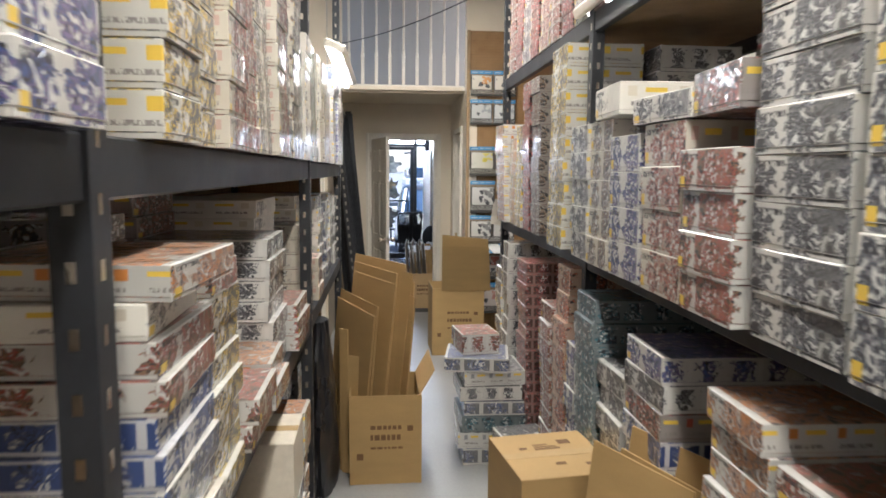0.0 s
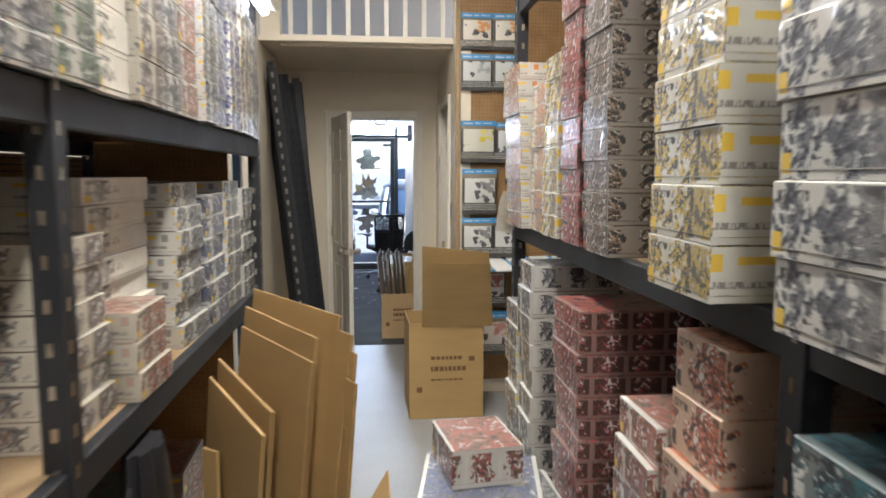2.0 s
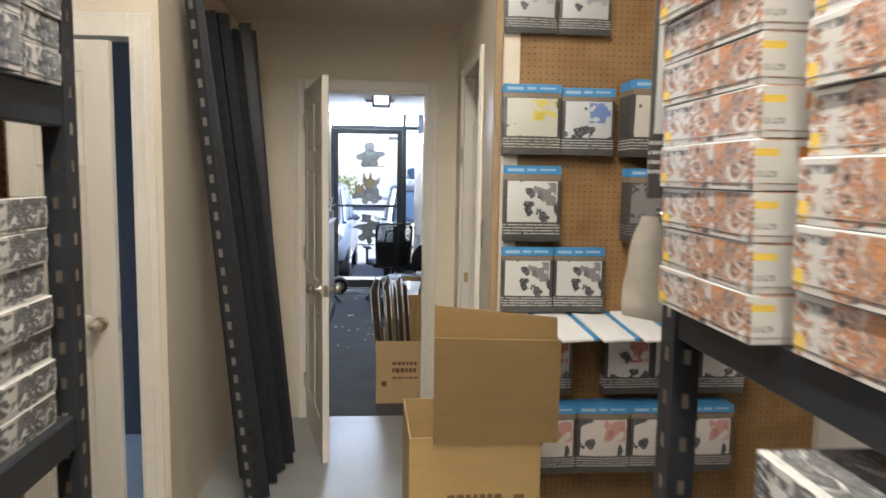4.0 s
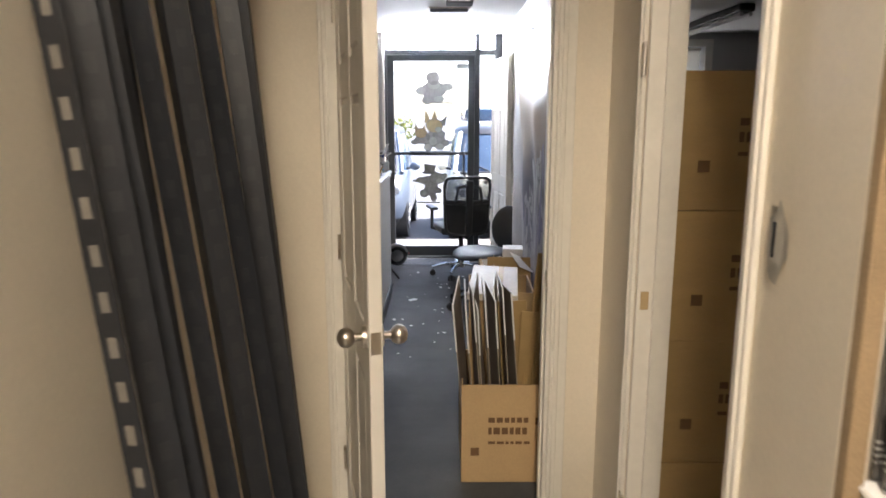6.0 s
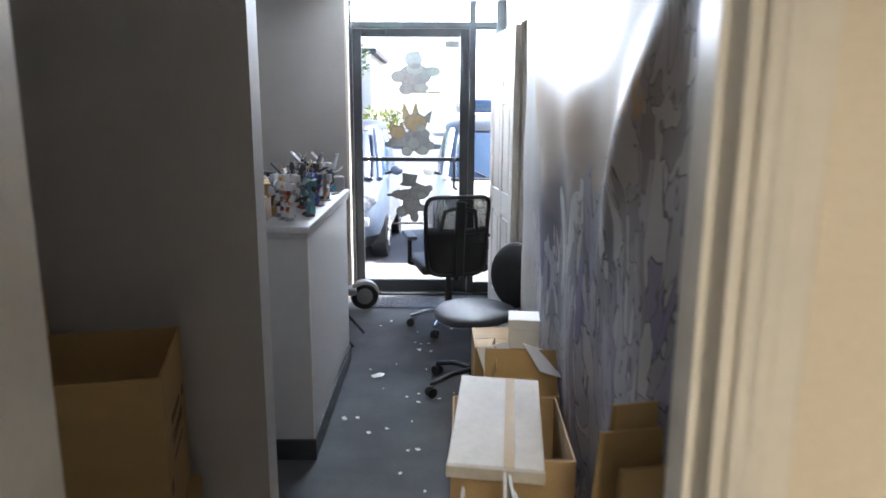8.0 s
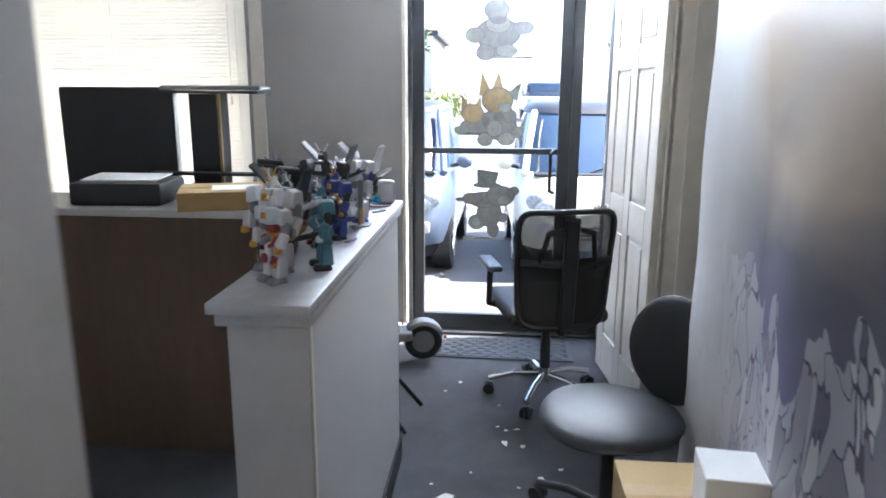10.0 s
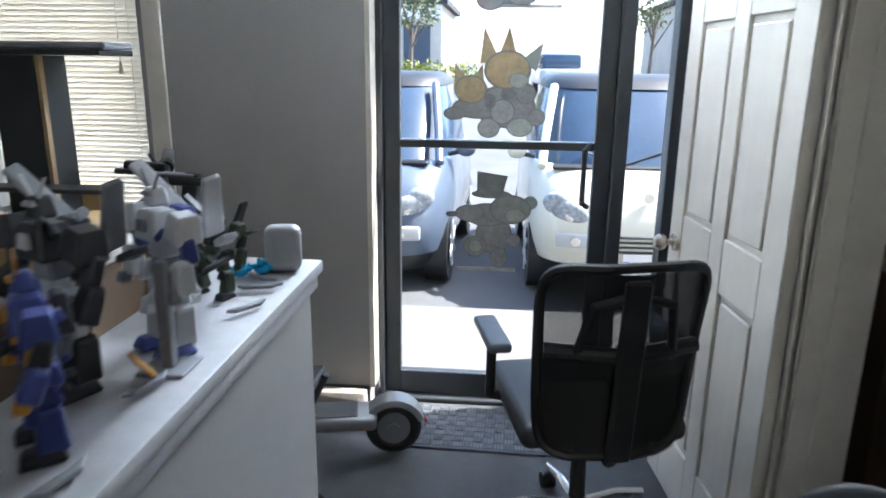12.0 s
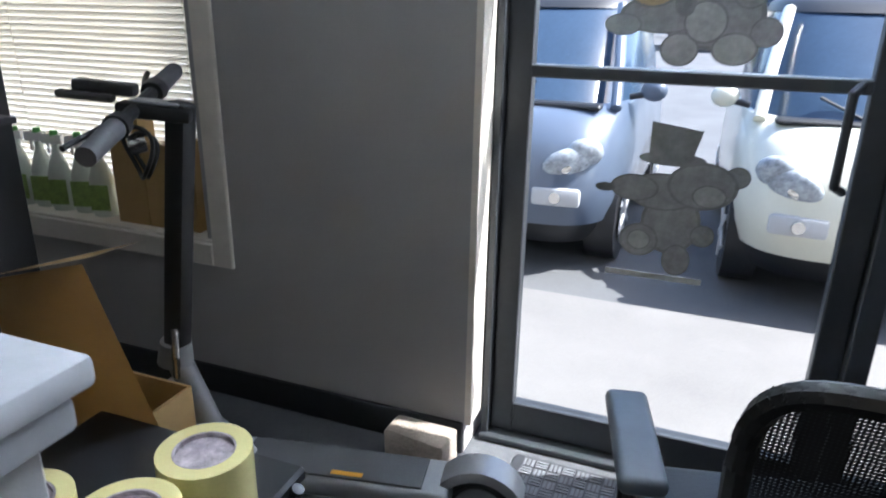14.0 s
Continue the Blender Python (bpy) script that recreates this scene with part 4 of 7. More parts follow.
def bag_art(name, card, accent, seed):
    """A clear pouch over a printed card: a pale panel with dark machine parts, a colour patch, thin lines below."""
    mat, tree, b = nodes_of(name)
    at, u, v = uv_xy(tree)
    shift = add(tree, "Mapping", Location=(seed * 1.9, seed * 0.7, 0.0), Scale=(1.0, 1.25, 1.0))
    tree.links.new(at.outputs["UV"], shift.inputs[0])
    blob = add(tree, "TexVoronoi", Scale=3.4)
    blob.feature = "SMOOTH_F1"
    soft = add(tree, "TexNoise", Scale=5.0, Detail=2.0, Distortion=0.4)
    fine = add(tree, "TexNoise", Scale=26.0, Detail=2.0)
    for node in (blob, soft, fine):
        tree.links.new(shift.outputs[0], node.inputs["Vector"])
    dark = (0.03, 0.03, 0.034)
    piece = maths(tree, "GREATER_THAN", maths(tree, "MULTIPLY_ADD", soft.outputs[0], 0.6, maths(tree, "MULTIPLY", blob.outputs["Distance"], -0.55)), 0.165)
    print_in = maths(tree, "MULTIPLY", band(tree, u, 0.06, 0.94), band(tree, v, 0.26, 0.80))
    ink = ramp(tree, fine.outputs[0], [(0.0, dark), (0.50, (0.10, 0.10, 0.115)), (0.60, (0.22, 0.22, 0.23))], True)
    panel = mix(tree, piece, card, ink)
    patch_in = maths(tree, "MULTIPLY", maths(tree, "MULTIPLY", band(tree, u, 0.50, 0.92), band(tree, v, 0.48, 0.78)), maths(tree, "GREATER_THAN", soft.outputs[0], 0.46))
    panel = mix(tree, maths(tree, "MULTIPLY", patch_in, 0.85), panel, accent)
    rows = maths(tree, "GREATER_THAN", maths(tree, "FRACT", maths(tree, "MULTIPLY", v, 26.0)), 0.62)
    lines = maths(tree, "MULTIPLY", maths(tree, "MULTIPLY", rows, band(tree, v, 0.10, 0.24)), maths(tree, "GREATER_THAN", fine.outputs[0], 0.42))
    film = mix(tree, lines, (0.055, 0.05, 0.045), tuple(0.9 * c for c in card))
    clear = mix(tree, maths(tree, "GREATER_THAN", v, 0.81), film, (0.20, 0.15, 0.10))
    tree.links.new(mix(tree, print_in, clear, panel), b.inputs["Base Color"])
    b.inputs["Roughness"].default_value = 0.4
    b.inputs["Coat Weight"].default_value = 1.0
    b.inputs["Coat Roughness"].default_value = 0.06
    wave = add(tree, "TexNoise", Scale=7.0, Detail=2.0, Distortion=1.0)
    tree.links.new(shift.outputs[0], wave.inputs["Vector"])
    relief = add(tree, "Bump", Strength=0.7, Distance=0.03)
    tree.links.new(wave.outputs[0], relief.inputs["Height"])
    tree.links.new(relief.outputs[0], b.inputs["Coat Normal"])
    return mat


BAG = {}
for key, card, accent in (("cream_brown", (0.60, 0.55, 0.47), (0.62, 0.24, 0.04)), ("white_grey", (0.52, 0.52, 0.51), (0.30, 0.31, 0.33)), ("yellow", (0.56, 0.54, 0.46), (0.62, 0.52, 0.05)), ("white_blue", (0.56, 0.56, 0.56), (0.08, 0.17, 0.48)),
                          ("white_black", (0.60, 0.59, 0.56), (0.16, 0.155, 0.16)), ("dark", (0.20, 0.19, 0.18), (0.34, 0.33, 0.32)), ("grey_brown", (0.32, 0.29, 0.26), (0.55, 0.26, 0.06)), ("white_red", (0.60, 0.57, 0.54), (0.45, 0.10, 0.08)), ("cream_pink", (0.62, 0.56, 0.52), (0.50, 0.22, 0.18))):
    BAG[key] = bag_art("bag_" + key, card, accent, len(BAG) + 1)


def hanging_bag(m, w, h, art, label, group="bags on the pegboard"):
    """A puffed clear bag with a printed card inside and a blue header; hangs from its top at the origin, facing -y."""
    top = thing("hanging_bag", label, "bag", m, group)
    bm = bmesh.new()
    n = 6
    rows = []
    for s in (-1, 1):
        grid = [[bm.verts.new((w * (i / n - 0.5), s * (0.003 + 0.018 * math.sin(math.pi * i / n) * math.sin(math.pi * min(1, (k + 0.6) / n))), -0.035 - (h - 0.035) * k / n)) for i in range(n + 1)] for k in range(n + 1)]
        rows.append(grid)
        for k in range(n):
            for i in range(n):
                bm.faces.new((grid[k][i], grid[k][i + 1], grid[k + 1][i + 1], grid[k + 1][i]))
    edge = [(k, 0) for k in range(n + 1)] + [(n, i) for i in range(1, n + 1)] + [(k, n) for k in range(n - 1, -1, -1)] + [(0, i) for i in range(n - 1, 0, -1)]
    for (a, c), (e, g) in zip(edge, edge[1:] + edge[:1]):
        bm.faces.new((rows[0][a][c], rows[0][e][g], rows[1][e][g], rows[1][a][c]))
    layer = bm.loops.layers.uv.new("UVMap")
    for f in bm.faces:
        for loop in f.loops:
            loop[layer].uv = (loop.vert.co.x / w + 0.5, 1 + loop.vert.co.z / h)
    part("pouch", bm, BAG[art], top, "clear pouch with printed card")
    header = part("header", box(-w / 2, -0.004, -0.034, w / 2, 0.004, 0, 0.0012), M_BLUE, top, "blue header card")
    marks = bmesh.new()
    for k, (a, c) in enumerate(((-0.44, -0.16), (-0.10, 0.06), (0.12, 0.40))):
        bm_box(marks, w * a, -0.0046, -0.024 + 0.002 * k, w * c, -0.0038, -0.012)
    tagged(part("header_print", marks, M_PALEBLUE, header, "pale printed marks"), kind="stuff")
    part("hook", rod((0, 0.0, -0.012), (0, 0.05, -0.008), 0.0028, None, 6), M_CHROME, top, "steel hook")
    return top


def bags(x, z, n, w, h, art, out=0.03, stack=1, tilt=0):
    for k in range(n):
        for s in range(stack):
            hanging_bag(pose(x + w / 2 + k * (w + 0.006), 6.665 - out * s, z, tilt * s, 0, rng.uniform(-3, 3)), w, h, art, "clear bag of parts with a blue header hung on a pegboard")


bags(1.25, 2.63, 2, 0.215, 0.24, "cream_brown")
bags(1.25, 2.36, 2, 0.215, 0.24, "white_grey")
bags(1.25, 1.915, 1, 0.235, 0.28, "yellow", 0.03, 2)
bags(1.492, 1.905, 1, 0.215, 0.27, "white_blue", 0.03, 2)
bags(1.74, 1.93, 1, 0.235, 0.30, "cream_brown", 0.035, 5, 1)
bags(2.0, 1.90, 2, 0.22, 0.28, "white_grey", 0.03, 2)
bags(1.26, 1.59, 1, 0.235, 0.31, "white_black", 0.03, 2)
bags(1.76, 1.585, 4, 0.20, 0.30, "dark", 0.03, 4, 1)
bags(1.26, 1.255, 2, 0.212, 0.27, "white_black", 0.03, 2)
bags(1.93, 1.245, 3, 0.205, 0.27, "grey_brown", 0.03, 2)
bags(1.70, 0.93, 3, 0.2, 0.29, "white_red", 0.03, 3)
bags(1.36, 0.93, 1, 0.2, 0.29, "white_red", 0.03, 3)
bags(1.36, 0.60, 4, 0.22, 0.29, "cream_pink", 0.03, 4)
for n in range(5):
    lying = thing("flat_pack", "white flat pack with a blue band lying on hung bags", "package", pose(1.34 + n * 0.165, 6.56, 0.945, 12, 0, 12), "flat packs below the pegboard")
    part("pack", box(-0.08, -0.16, 0, 0.08, 0.13, 0.012, 0.003), M_WHITE, lying)
    part("band", box(0.052, -0.161, -0.0005, 0.079, 0.131, 0.0128, 0.003), M_BLUE, lying, "blue header band")


M_FOLDER = surface("grey_brown_folder", (0.33, 0.275, 0.215), 0.7, vary=0.12, grain=90, bump=0.1)
M_PAPER_CREAM = surface("creased_cream_paper", (0.62, 0.57, 0.49), 0.6, vary=0.12, bump=0.2)


def paper_bundle(m, w, h, label):
    top = thing("paper_bundle", label, "paper", m)
    for n in range(3):
        bm = bmesh.new()
        grid = [[bm.verts.new((w * (i / 12 - 0.5) * (0.72 + 0.28 * min(1, j / 10)) + 0.002 * math.sin(0.5 * j + n), 0.006 * n + 0.004 * noise.noise(Vector((i * 0.35, j * 0.30, n * 3.1))), -h * j / 24 - 0.012 * (i / 12) * (j / 24))) for i in range(13)] for j in range(25)]
        for j in range(24):
            for i in range(12):
                bm.faces.new((grid[j][i], grid[j][i + 1], grid[j + 1][i + 1], grid[j + 1][i]))
        bmesh.ops.solidify(bm, geom=bm.faces[:], thickness=0.001)
        part("sheet", bm, M_PAPER_CREAM, top)
    part("clip", box(-0.012, -0.008, -0.01, 0.012, 0.02, 0.010, 0.003), M_CHROME, top, "steel clip")
    return top


paper_bundle(pose(1.290, 5.066, 1.475, 0, 5, 4), 0.112, 0.185, "crumpled white papers clipped to a rack post")
hanging_bag(pose(1.305, 5.085, 1.96, 0, 0, 8), 0.09, 0.45, "white_grey", "narrow clear bag hanging on a rack post", "")


M_PACK = surface("pale_printed_card", (0.66, 0.60, 0.50), 0.4, vary=0.12, bump=0.04)

grey_carton = shipping_box(pose(-0.04, 2.46, 0.521, 0, 0, 1), 0.34, 0.30, 0.23, "grey-brown closed carton on stacked kit boxes", M_PACK, False, False)
kit_tray = shipping_box(pose(-0.05, 2.06, 0.12, 0, 0, -2), 0.36, 0.28, 0.40, "open carton of upright thin kits on a low rack deck", M_PACK, True, False, (None, None, None, 60))
for n in range(12):
    kit_box(pose(-0.19 + n * 0.025, 2.07, 0.135, 0, 90, 0) @ pose(0, 0, 0, 0, 0, 0), 0.42 + 0.03 * (n % 3), 0.24, 0.0235, LIGHT[n % 7], "thin kits in the open carton", "standing upright in an open carton")

bm = bmesh.new()
r = random.Random(12)
rings = []
for j in range(15):
    z = 0.002 + 0.90 * j / 14
    swell = 0.115 * (1 - 0.55 * (j / 14) ** 2) * (0.9 if j == 0 else 1)
    rings.append([bm.verts.new((swell * 0.75 * (1 + 0.13 * math.sin(k * 2.1 + j * 0.5)) * math.cos(k * math.tau / 28) + r.uniform(-0.004, 0.004), 1.7 * swell * (1 + 0.13 * math.sin(k * 1.7 + j * 0.4)) * math.sin(k * math.tau / 28) + r.uniform(-0.004, 0.004), z)) for k in range(28)])
for lo, hi in zip(rings, rings[1:]):
    for k in range(28):
        bm.faces.new((lo[k], lo[(k + 1) % 28], hi[(k + 1) % 28], hi[k]))
bm.faces.new(rings[0][::-1])
bm.faces.new(rings[-1])
black_bag = thing("plastic_bag", "wrinkled black plastic bag on the floor beside a rack post", "bag", pose(0.10, 3.62, 0))
part("sack", bm, surface("black_film", (0.02, 0.02, 0.023), 0.3, vary=0.1, bump=0.15), black_bag)


# ---- entrance ----
def decal_print(name, colour):
    """Faded print on the back of a window sticker."""
    return surface(name, colour, 0.6, vary=0.22, grain=60, blotch=24, bump=0)


M_PLATE, M_DECAL2 = decal_print("grey_clear_decal", (0.30, 0.305, 0.31)), decal_print("pale_decal_print", (0.40, 0.41, 0.405))
M_DECAL3, M_DECAL4 = decal_print("orange_decal_print", (0.44, 0.34, 0.20)), decal_print("dark_decal_print", (0.22, 0.225, 0.23))
Y = 13.13
front = thing("door_3", "dark bronze aluminium glass entrance door with faded stickers", "door")
for x0, z0, x1, z1 in ((0.075, 0.02, 0.142, 2.13), (0.918, 0.02, 0.985, 2.13)):
    part("stile", box(x0, Y, z0, x1, Y + 0.045, z1, 0.003), M_ALU, front)
part("bottom_rail", box(0.142, Y + 0.001, 0.02, 0.918, Y + 0.044, 0.122, 0.003), M_ALU, front)
part("top_rail", box(0.142, Y + 0.001, 2.072, 0.918, Y + 0.044, 2.13, 0.003), M_ALU, front)
part("push_bar", box(0.142, Y - 0.02, 1.105, 0.918, Y + 0.02, 1.138, 0.004), M_ALU, front, "dark push bar across the glass")
pane = part("glass", box(0.142, Y + 0.020, 0.122, 0.918, Y + 0.026, 2.072), M_GLASS, front, "clear slightly dusty glass")
pane.visible_shadow = False
bm = tube([(0.90, Y - 0.005, 1.13), (0.875, Y - 0.05, 1.11), (0.875, Y - 0.05, 0.90), (0.90, Y - 0.005, 0.88)], 0.011)
part("pull_handle", bm, M_ALU, front, "dark pull handle")
part("sticker", box(0.80, Y + 0.0135, 1.995, 0.915, Y + 0.0195, 2.045), M_DECAL4, front, "small grey sticker in the top corner")
part("closer", box(0.16, Y - 0.035, 2.085, 0.34, Y - 0.001, 2.125, 0.006), M_ALU, front, "door closer body")
frame_ob = thing("entrance_frame", "dark bronze aluminium frame with a side light and transom", "door frame")
part("jamb", box(0.051, Y - 0.03, 0, 0.073, Y + 0.08, OFFCEIL - 0.002, 0.003), M_ALU, frame_ob)
part("mullion", box(0.987, Y - 0.03, 0, 1.040, Y + 0.08, OFFCEIL - 0.002, 0.003), M_ALU, frame_ob)
part("jamb", box(1.195, Y - 0.03, 0, 1.268, Y + 0.08, OFFCEIL - 0.002, 0.003), M_ALU, frame_ob)
part("transom_bar", box(0.073, Y - 0.028, 2.135, 0.987, Y + 0.078, 2.185, 0.003), M_ALU, frame_ob)
part("transom_bar", box(1.040, Y - 0.028, 2.135, 1.195, Y + 0.078, 2.185, 0.003), M_ALU, frame_ob)
part("sill", box(0.05, Y - 0.05, 0.001, 1.268, Y + 0.10, 0.018, 0.003), M_ALU, frame_ob, "worn aluminium threshold")
part("bottom_rail", box(1.041, Y, 0.02, 1.194, Y + 0.04, 0.10, 0.003), M_ALU, frame_ob)
for b_ in ((1.041, Y + 0.02, 0.10, 1.194, Y + 0.026, 2.134), (0.074, Y + 0.02, 2.186, 0.986, Y + 0.026, OFFCEIL - 0.003), (1.041, Y + 0.02, 2.186, 1.194, Y + 0.026, OFFCEIL - 0.003)):
    pane = part("pane", box(*b_), M_GLASS, frame_ob, "clear glass pane")
    pane.visible_shadow = False


def decal(cx, cz, lobes, spikes, name_mat, label):
    """A die-cut window sticker: lobes and points joined into one flat plain shape."""
    top = thing("window_sticker", label, "sticker", pose(cx, Y + 0.0188, cz), "stickers on the entrance glass")
    for n, (x, z, rx, rz, mat) in enumerate(lobes):
        bm = bmesh.new()
        bmesh.ops.create_circle(bm, cap_ends=True, segments=22, radius=1, matrix=pose(x, -0.0003 * n, z, 90) @ Matrix.Diagonal((rx, rz, 1, 1)))
        part("shape", bm, mat, top)
        bm = bmesh.new()
        rings = [[bm.verts.new((x + q * rx * math.cos(k * math.tau / 22), -0.0003 * n - 0.00015, z + q * rz * math.sin(k * math.tau / 22))) for k in range(22)] for q in (1.0, 0.90)]
        for k in range(22):
            bm.faces.new((rings[0][k], rings[0][(k + 1) % 22], rings[1][(k + 1) % 22], rings[1][k]))
        part("outline", bm, M_DECAL4, top, "dark printed outline")
    for n, (x, z, w, h, a, mat) in enumerate(spikes):
        bm = prism([(-w / 2, 0), (w / 2, 0), (0, h)], 0.0003)
        part("shape", moved(bm, pose(x, 0.0002 + 0.0001 * n, z, 0, a, 0)), mat, top)
    return top


P, Q, O, K = M_PLATE, M_DECAL2, M_DECAL3, M_DECAL4
decal(0.56, 1.79, ((-0.01, -0.05, 0.10, 0.09, P), (0.0, -0.01, 0.13, 0.085, P), (-0.13, -0.02, 0.058, 0.045, P), (0.14, 0.02, 0.062, 0.038, P), (-0.07, -0.115, 0.055, 0.045, P), (0.05, -0.105, 0.062, 0.036, Q), (0.0, 0.04, 0.075, 0.05, Q), (-0.01, 0.115, 0.072, 0.058, P), (0.0, 0.06, 0.045, 0.022, K)), ((0.02, 0.14, 0.05, 0.045, 12, P),), P, "faded grey figure-shaped sticker on clear film")
decal(0.55, 1.35, ((0.01, -0.08, 0.12, 0.085, P), (-0.10, -0.085, 0.10, 0.045, P), (-0.127, -0.016, 0.066, 0.055, O), (-0.19, -0.11, 0.045, 0.026, P), (0.09, -0.03, 0.04, 0.04, P), (0.135, -0.12, 0.036, 0.034, P), (-0.053, -0.165, 0.045, 0.04, Q), (0.07, -0.16, 0.052, 0.038, Q), (0.0, -0.10, 0.05, 0.05, Q), (0.015, 0.06, 0.092, 0.075, O), (0.06, 0.02, 0.04, 0.03, Q), (0.02, -0.03, 0.03, 0.024, K), (-0.05, -0.06, 0.024, 0.03, K)), ((-0.055, 0.09, 0.075, 0.135, -10, O), (0.015, 0.11, 0.07, 0.115, 2, O), (0.095, 0.075, 0.075, 0.105, 32, P), (-0.165, 0.0, 0.06, 0.09, -16, O), (-0.10, 0.01, 0.05, 0.075, 14, O)), O, "faded orange and grey spiky sticker on clear film")
decal(0.53, 0.80, ((0.0, -0.05, 0.075, 0.085, P), (-0.03, 0.03, 0.09, 0.05, P), (-0.075, -0.105, 0.05, 0.046, P), (-0.075, -0.105, 0.03, 0.028, Q), (0.025, -0.15, 0.036, 0.044, P), (0.082, -0.076, 0.03, 0.03, P), (-0.10, 0.036, 0.062, 0.036, P), (-0.175, 0.03, 0.026, 0.012, K), (0.145, 0.085, 0.03, 0.028, P), (0.065, 0.055, 0.086, 0.062, P), (0.085, 0.03, 0.042, 0.030, Q), (-0.015, 0.118, 0.082, 0.018, K)), (), Q, "faded grey hatted figure sticker on clear film")
hat = prism([(-0.055, 0), (0.05, 0), (0.058, 0.085), (-0.068, 0.085)], 0.0004)
solid("window_sticker", moved(hat, pose(0.512, Y + 0.0125, 0.918, 0, 8, 0)), K, "dark hat-shaped sticker on the entrance glass", "sticker", None, "stickers on the entrance glass")
solid("window_sticker", box(0.376, Y + 0.0185, 0.588, 0.626, Y + 0.0192, 0.604), M_DECAL2, "pale lettering strip on the entrance glass", "sticker", None, "stickers on the entrance glass")
solid("window_sticker", box(0.50, Y + 0.0185, 1.640, 0.762, Y + 0.0192, 1.653), M_DECAL2, "pale lettering strip on the entrance glass", "sticker", None, "stickers on the entrance glass")

panel_door("door_4", pose(1.238, 11.955, 0.008, 0, 0, 96.5), 0.75, "white six-panel side room door standing open", 0.86)
bm = bmesh.new()
bm_box(bm, 1.2705, 11.906, 0, 1.4095, 11.9195, 2.04)
bm_box(bm, 1.2705, 11.2005, 0, 1.3895, 11.212, 2.04)
bm_box(bm, 1.32, 11.895, 0, 1.36, 11.9055, 2.03)
structure("door_jamb_side", bm, M_TRIM, "white painted jamb of the side room doorway", "trim")
casing("door_casing_side", 11.20, 11.92, 2.04, 0, 1, "white moulded casing round the side room doorway", pose(1.2695, 0, 0, 0, 0, 90), 0.03)

mat = thing("door_mat", "grey ribbed rubber door mat before the entrance", "mat", pose(0.60, 12.87, 0.0, 0, 0, -1))
part("border", box(-0.42, -0.17, 0, 0.42, 0.17, 0.006, 0.002), M_BASE, mat)
M_RIB = surface("grey_ribbed_mat", (0.11, 0.115, 0.125), 0.85, vary=0.3, grain=150, bump=0.4)
bm = bmesh.new()
for i in range(20):
    for j in range(8):
        x, y = -0.39 + i * 0.0395, -0.155 + j * 0.0395
        for k in range(3):
            if (i + j) % 2:
                bm_box(bm, x + 0.002 + k * 0.012, y, 0.005, x + 0.010 + k * 0.012, y + 0.034, 0.010)
            else:
                bm_box(bm, x, y + 0.002 + k * 0.012, 0.005, x + 0.034, y + 0.010 + k * 0.012, 0.010)
tagged(part("ribs", bm, M_RIB, mat, "basket-weave ribs"), kind="stuff")


# ---- windows ----
def blind_window(name, x0, x1, z0, z1, label, y=FRONT):
    win = thing(name, label, "window")
    w = 0.075
    for a, c, d, e in ((x0 - w, z0 - w, x0, z1 + w), (x1, z0 - w, x1 + w, z1 + w), (x0, z0 - w, x1, z0), (x0, z1, x1, z1 + w)):
        bm = box(a, y - 0.016, c, d, y - 0.001, e, 0.004)
        part("trim", bm, M_TRIM, win, "white moulded trim")
    part("sill", box(x0, y - 0.012, z0 + 0.0005, x1, y + 0.17, z0 + 0.012, 0.002), M_TRIM, win)
    for a, c, d, e in ((x0, z0 + 0.012, x0 + 0.04, z1), (x1 - 0.04, z0 + 0.012, x1, z1), (x0 + 0.04, z0 + 0.012, x1 - 0.04, z0 + 0.052), (x0 + 0.04, z1 - 0.04, x1 - 0.04, z1)):
        part("window_frame", box(a, y + 0.17, c, d, y + 0.19, e, 0.003), M_ALU, win)
    pane = part("pane", box(x0 + 0.04, y + 0.178, z0 + 0.052, x1 - 0.04, y + 0.183, z1 - 0.04), M_GLASS, win)
    pane.visible_shadow = False
    blind = thing("window_blind", "white horizontal slat blind, lowered and lit from behind", "blind")
    part("head_rail", box(x0 + 0.01, y + 0.10, z1 - 0.035, x1 - 0.01, y + 0.14, z1 - 0.002, 0.003), M_TRIM, blind)
    slat = bmesh.new()
    bm_box(slat, x0 + 0.012, -0.013, -0.0006, x1 - 0.012, 0.013, 0.0006)
    data = mesh_of("slat", slat, M_SLAT)
    z = z0 + 0.03
    while z < z1 - 0.04:
        ob = new("slat", data)
        ob.parent = blind
        ob.matrix_local = pose(0, y + 0.12, z, -58)
        z += 0.0215
    for x in (x0 + 0.30, (x0 + x1) / 2, x1 - 0.12):
        part("ladder_cord", rod((x, y + 0.104, z0 + 0.02), (x, y + 0.104, z1 - 0.03), 0.0012, None, 6), M_TRIM, blind)
    bm = rod((x1 - 0.16, y + 0.09, z1 - 0.04), (x1 - 0.16, y + 0.09, 1.42), 0.0015, None, 6)
    bm_rod(bm, (x1 - 0.16, y + 0.09, 1.42), (x1 - 0.16, y + 0.09, 1.375), 0.006, 0.009, 8)
    part("pull_cord", bm, M_TRIM, blind, "pull cord with a small grey tassel")
    return win


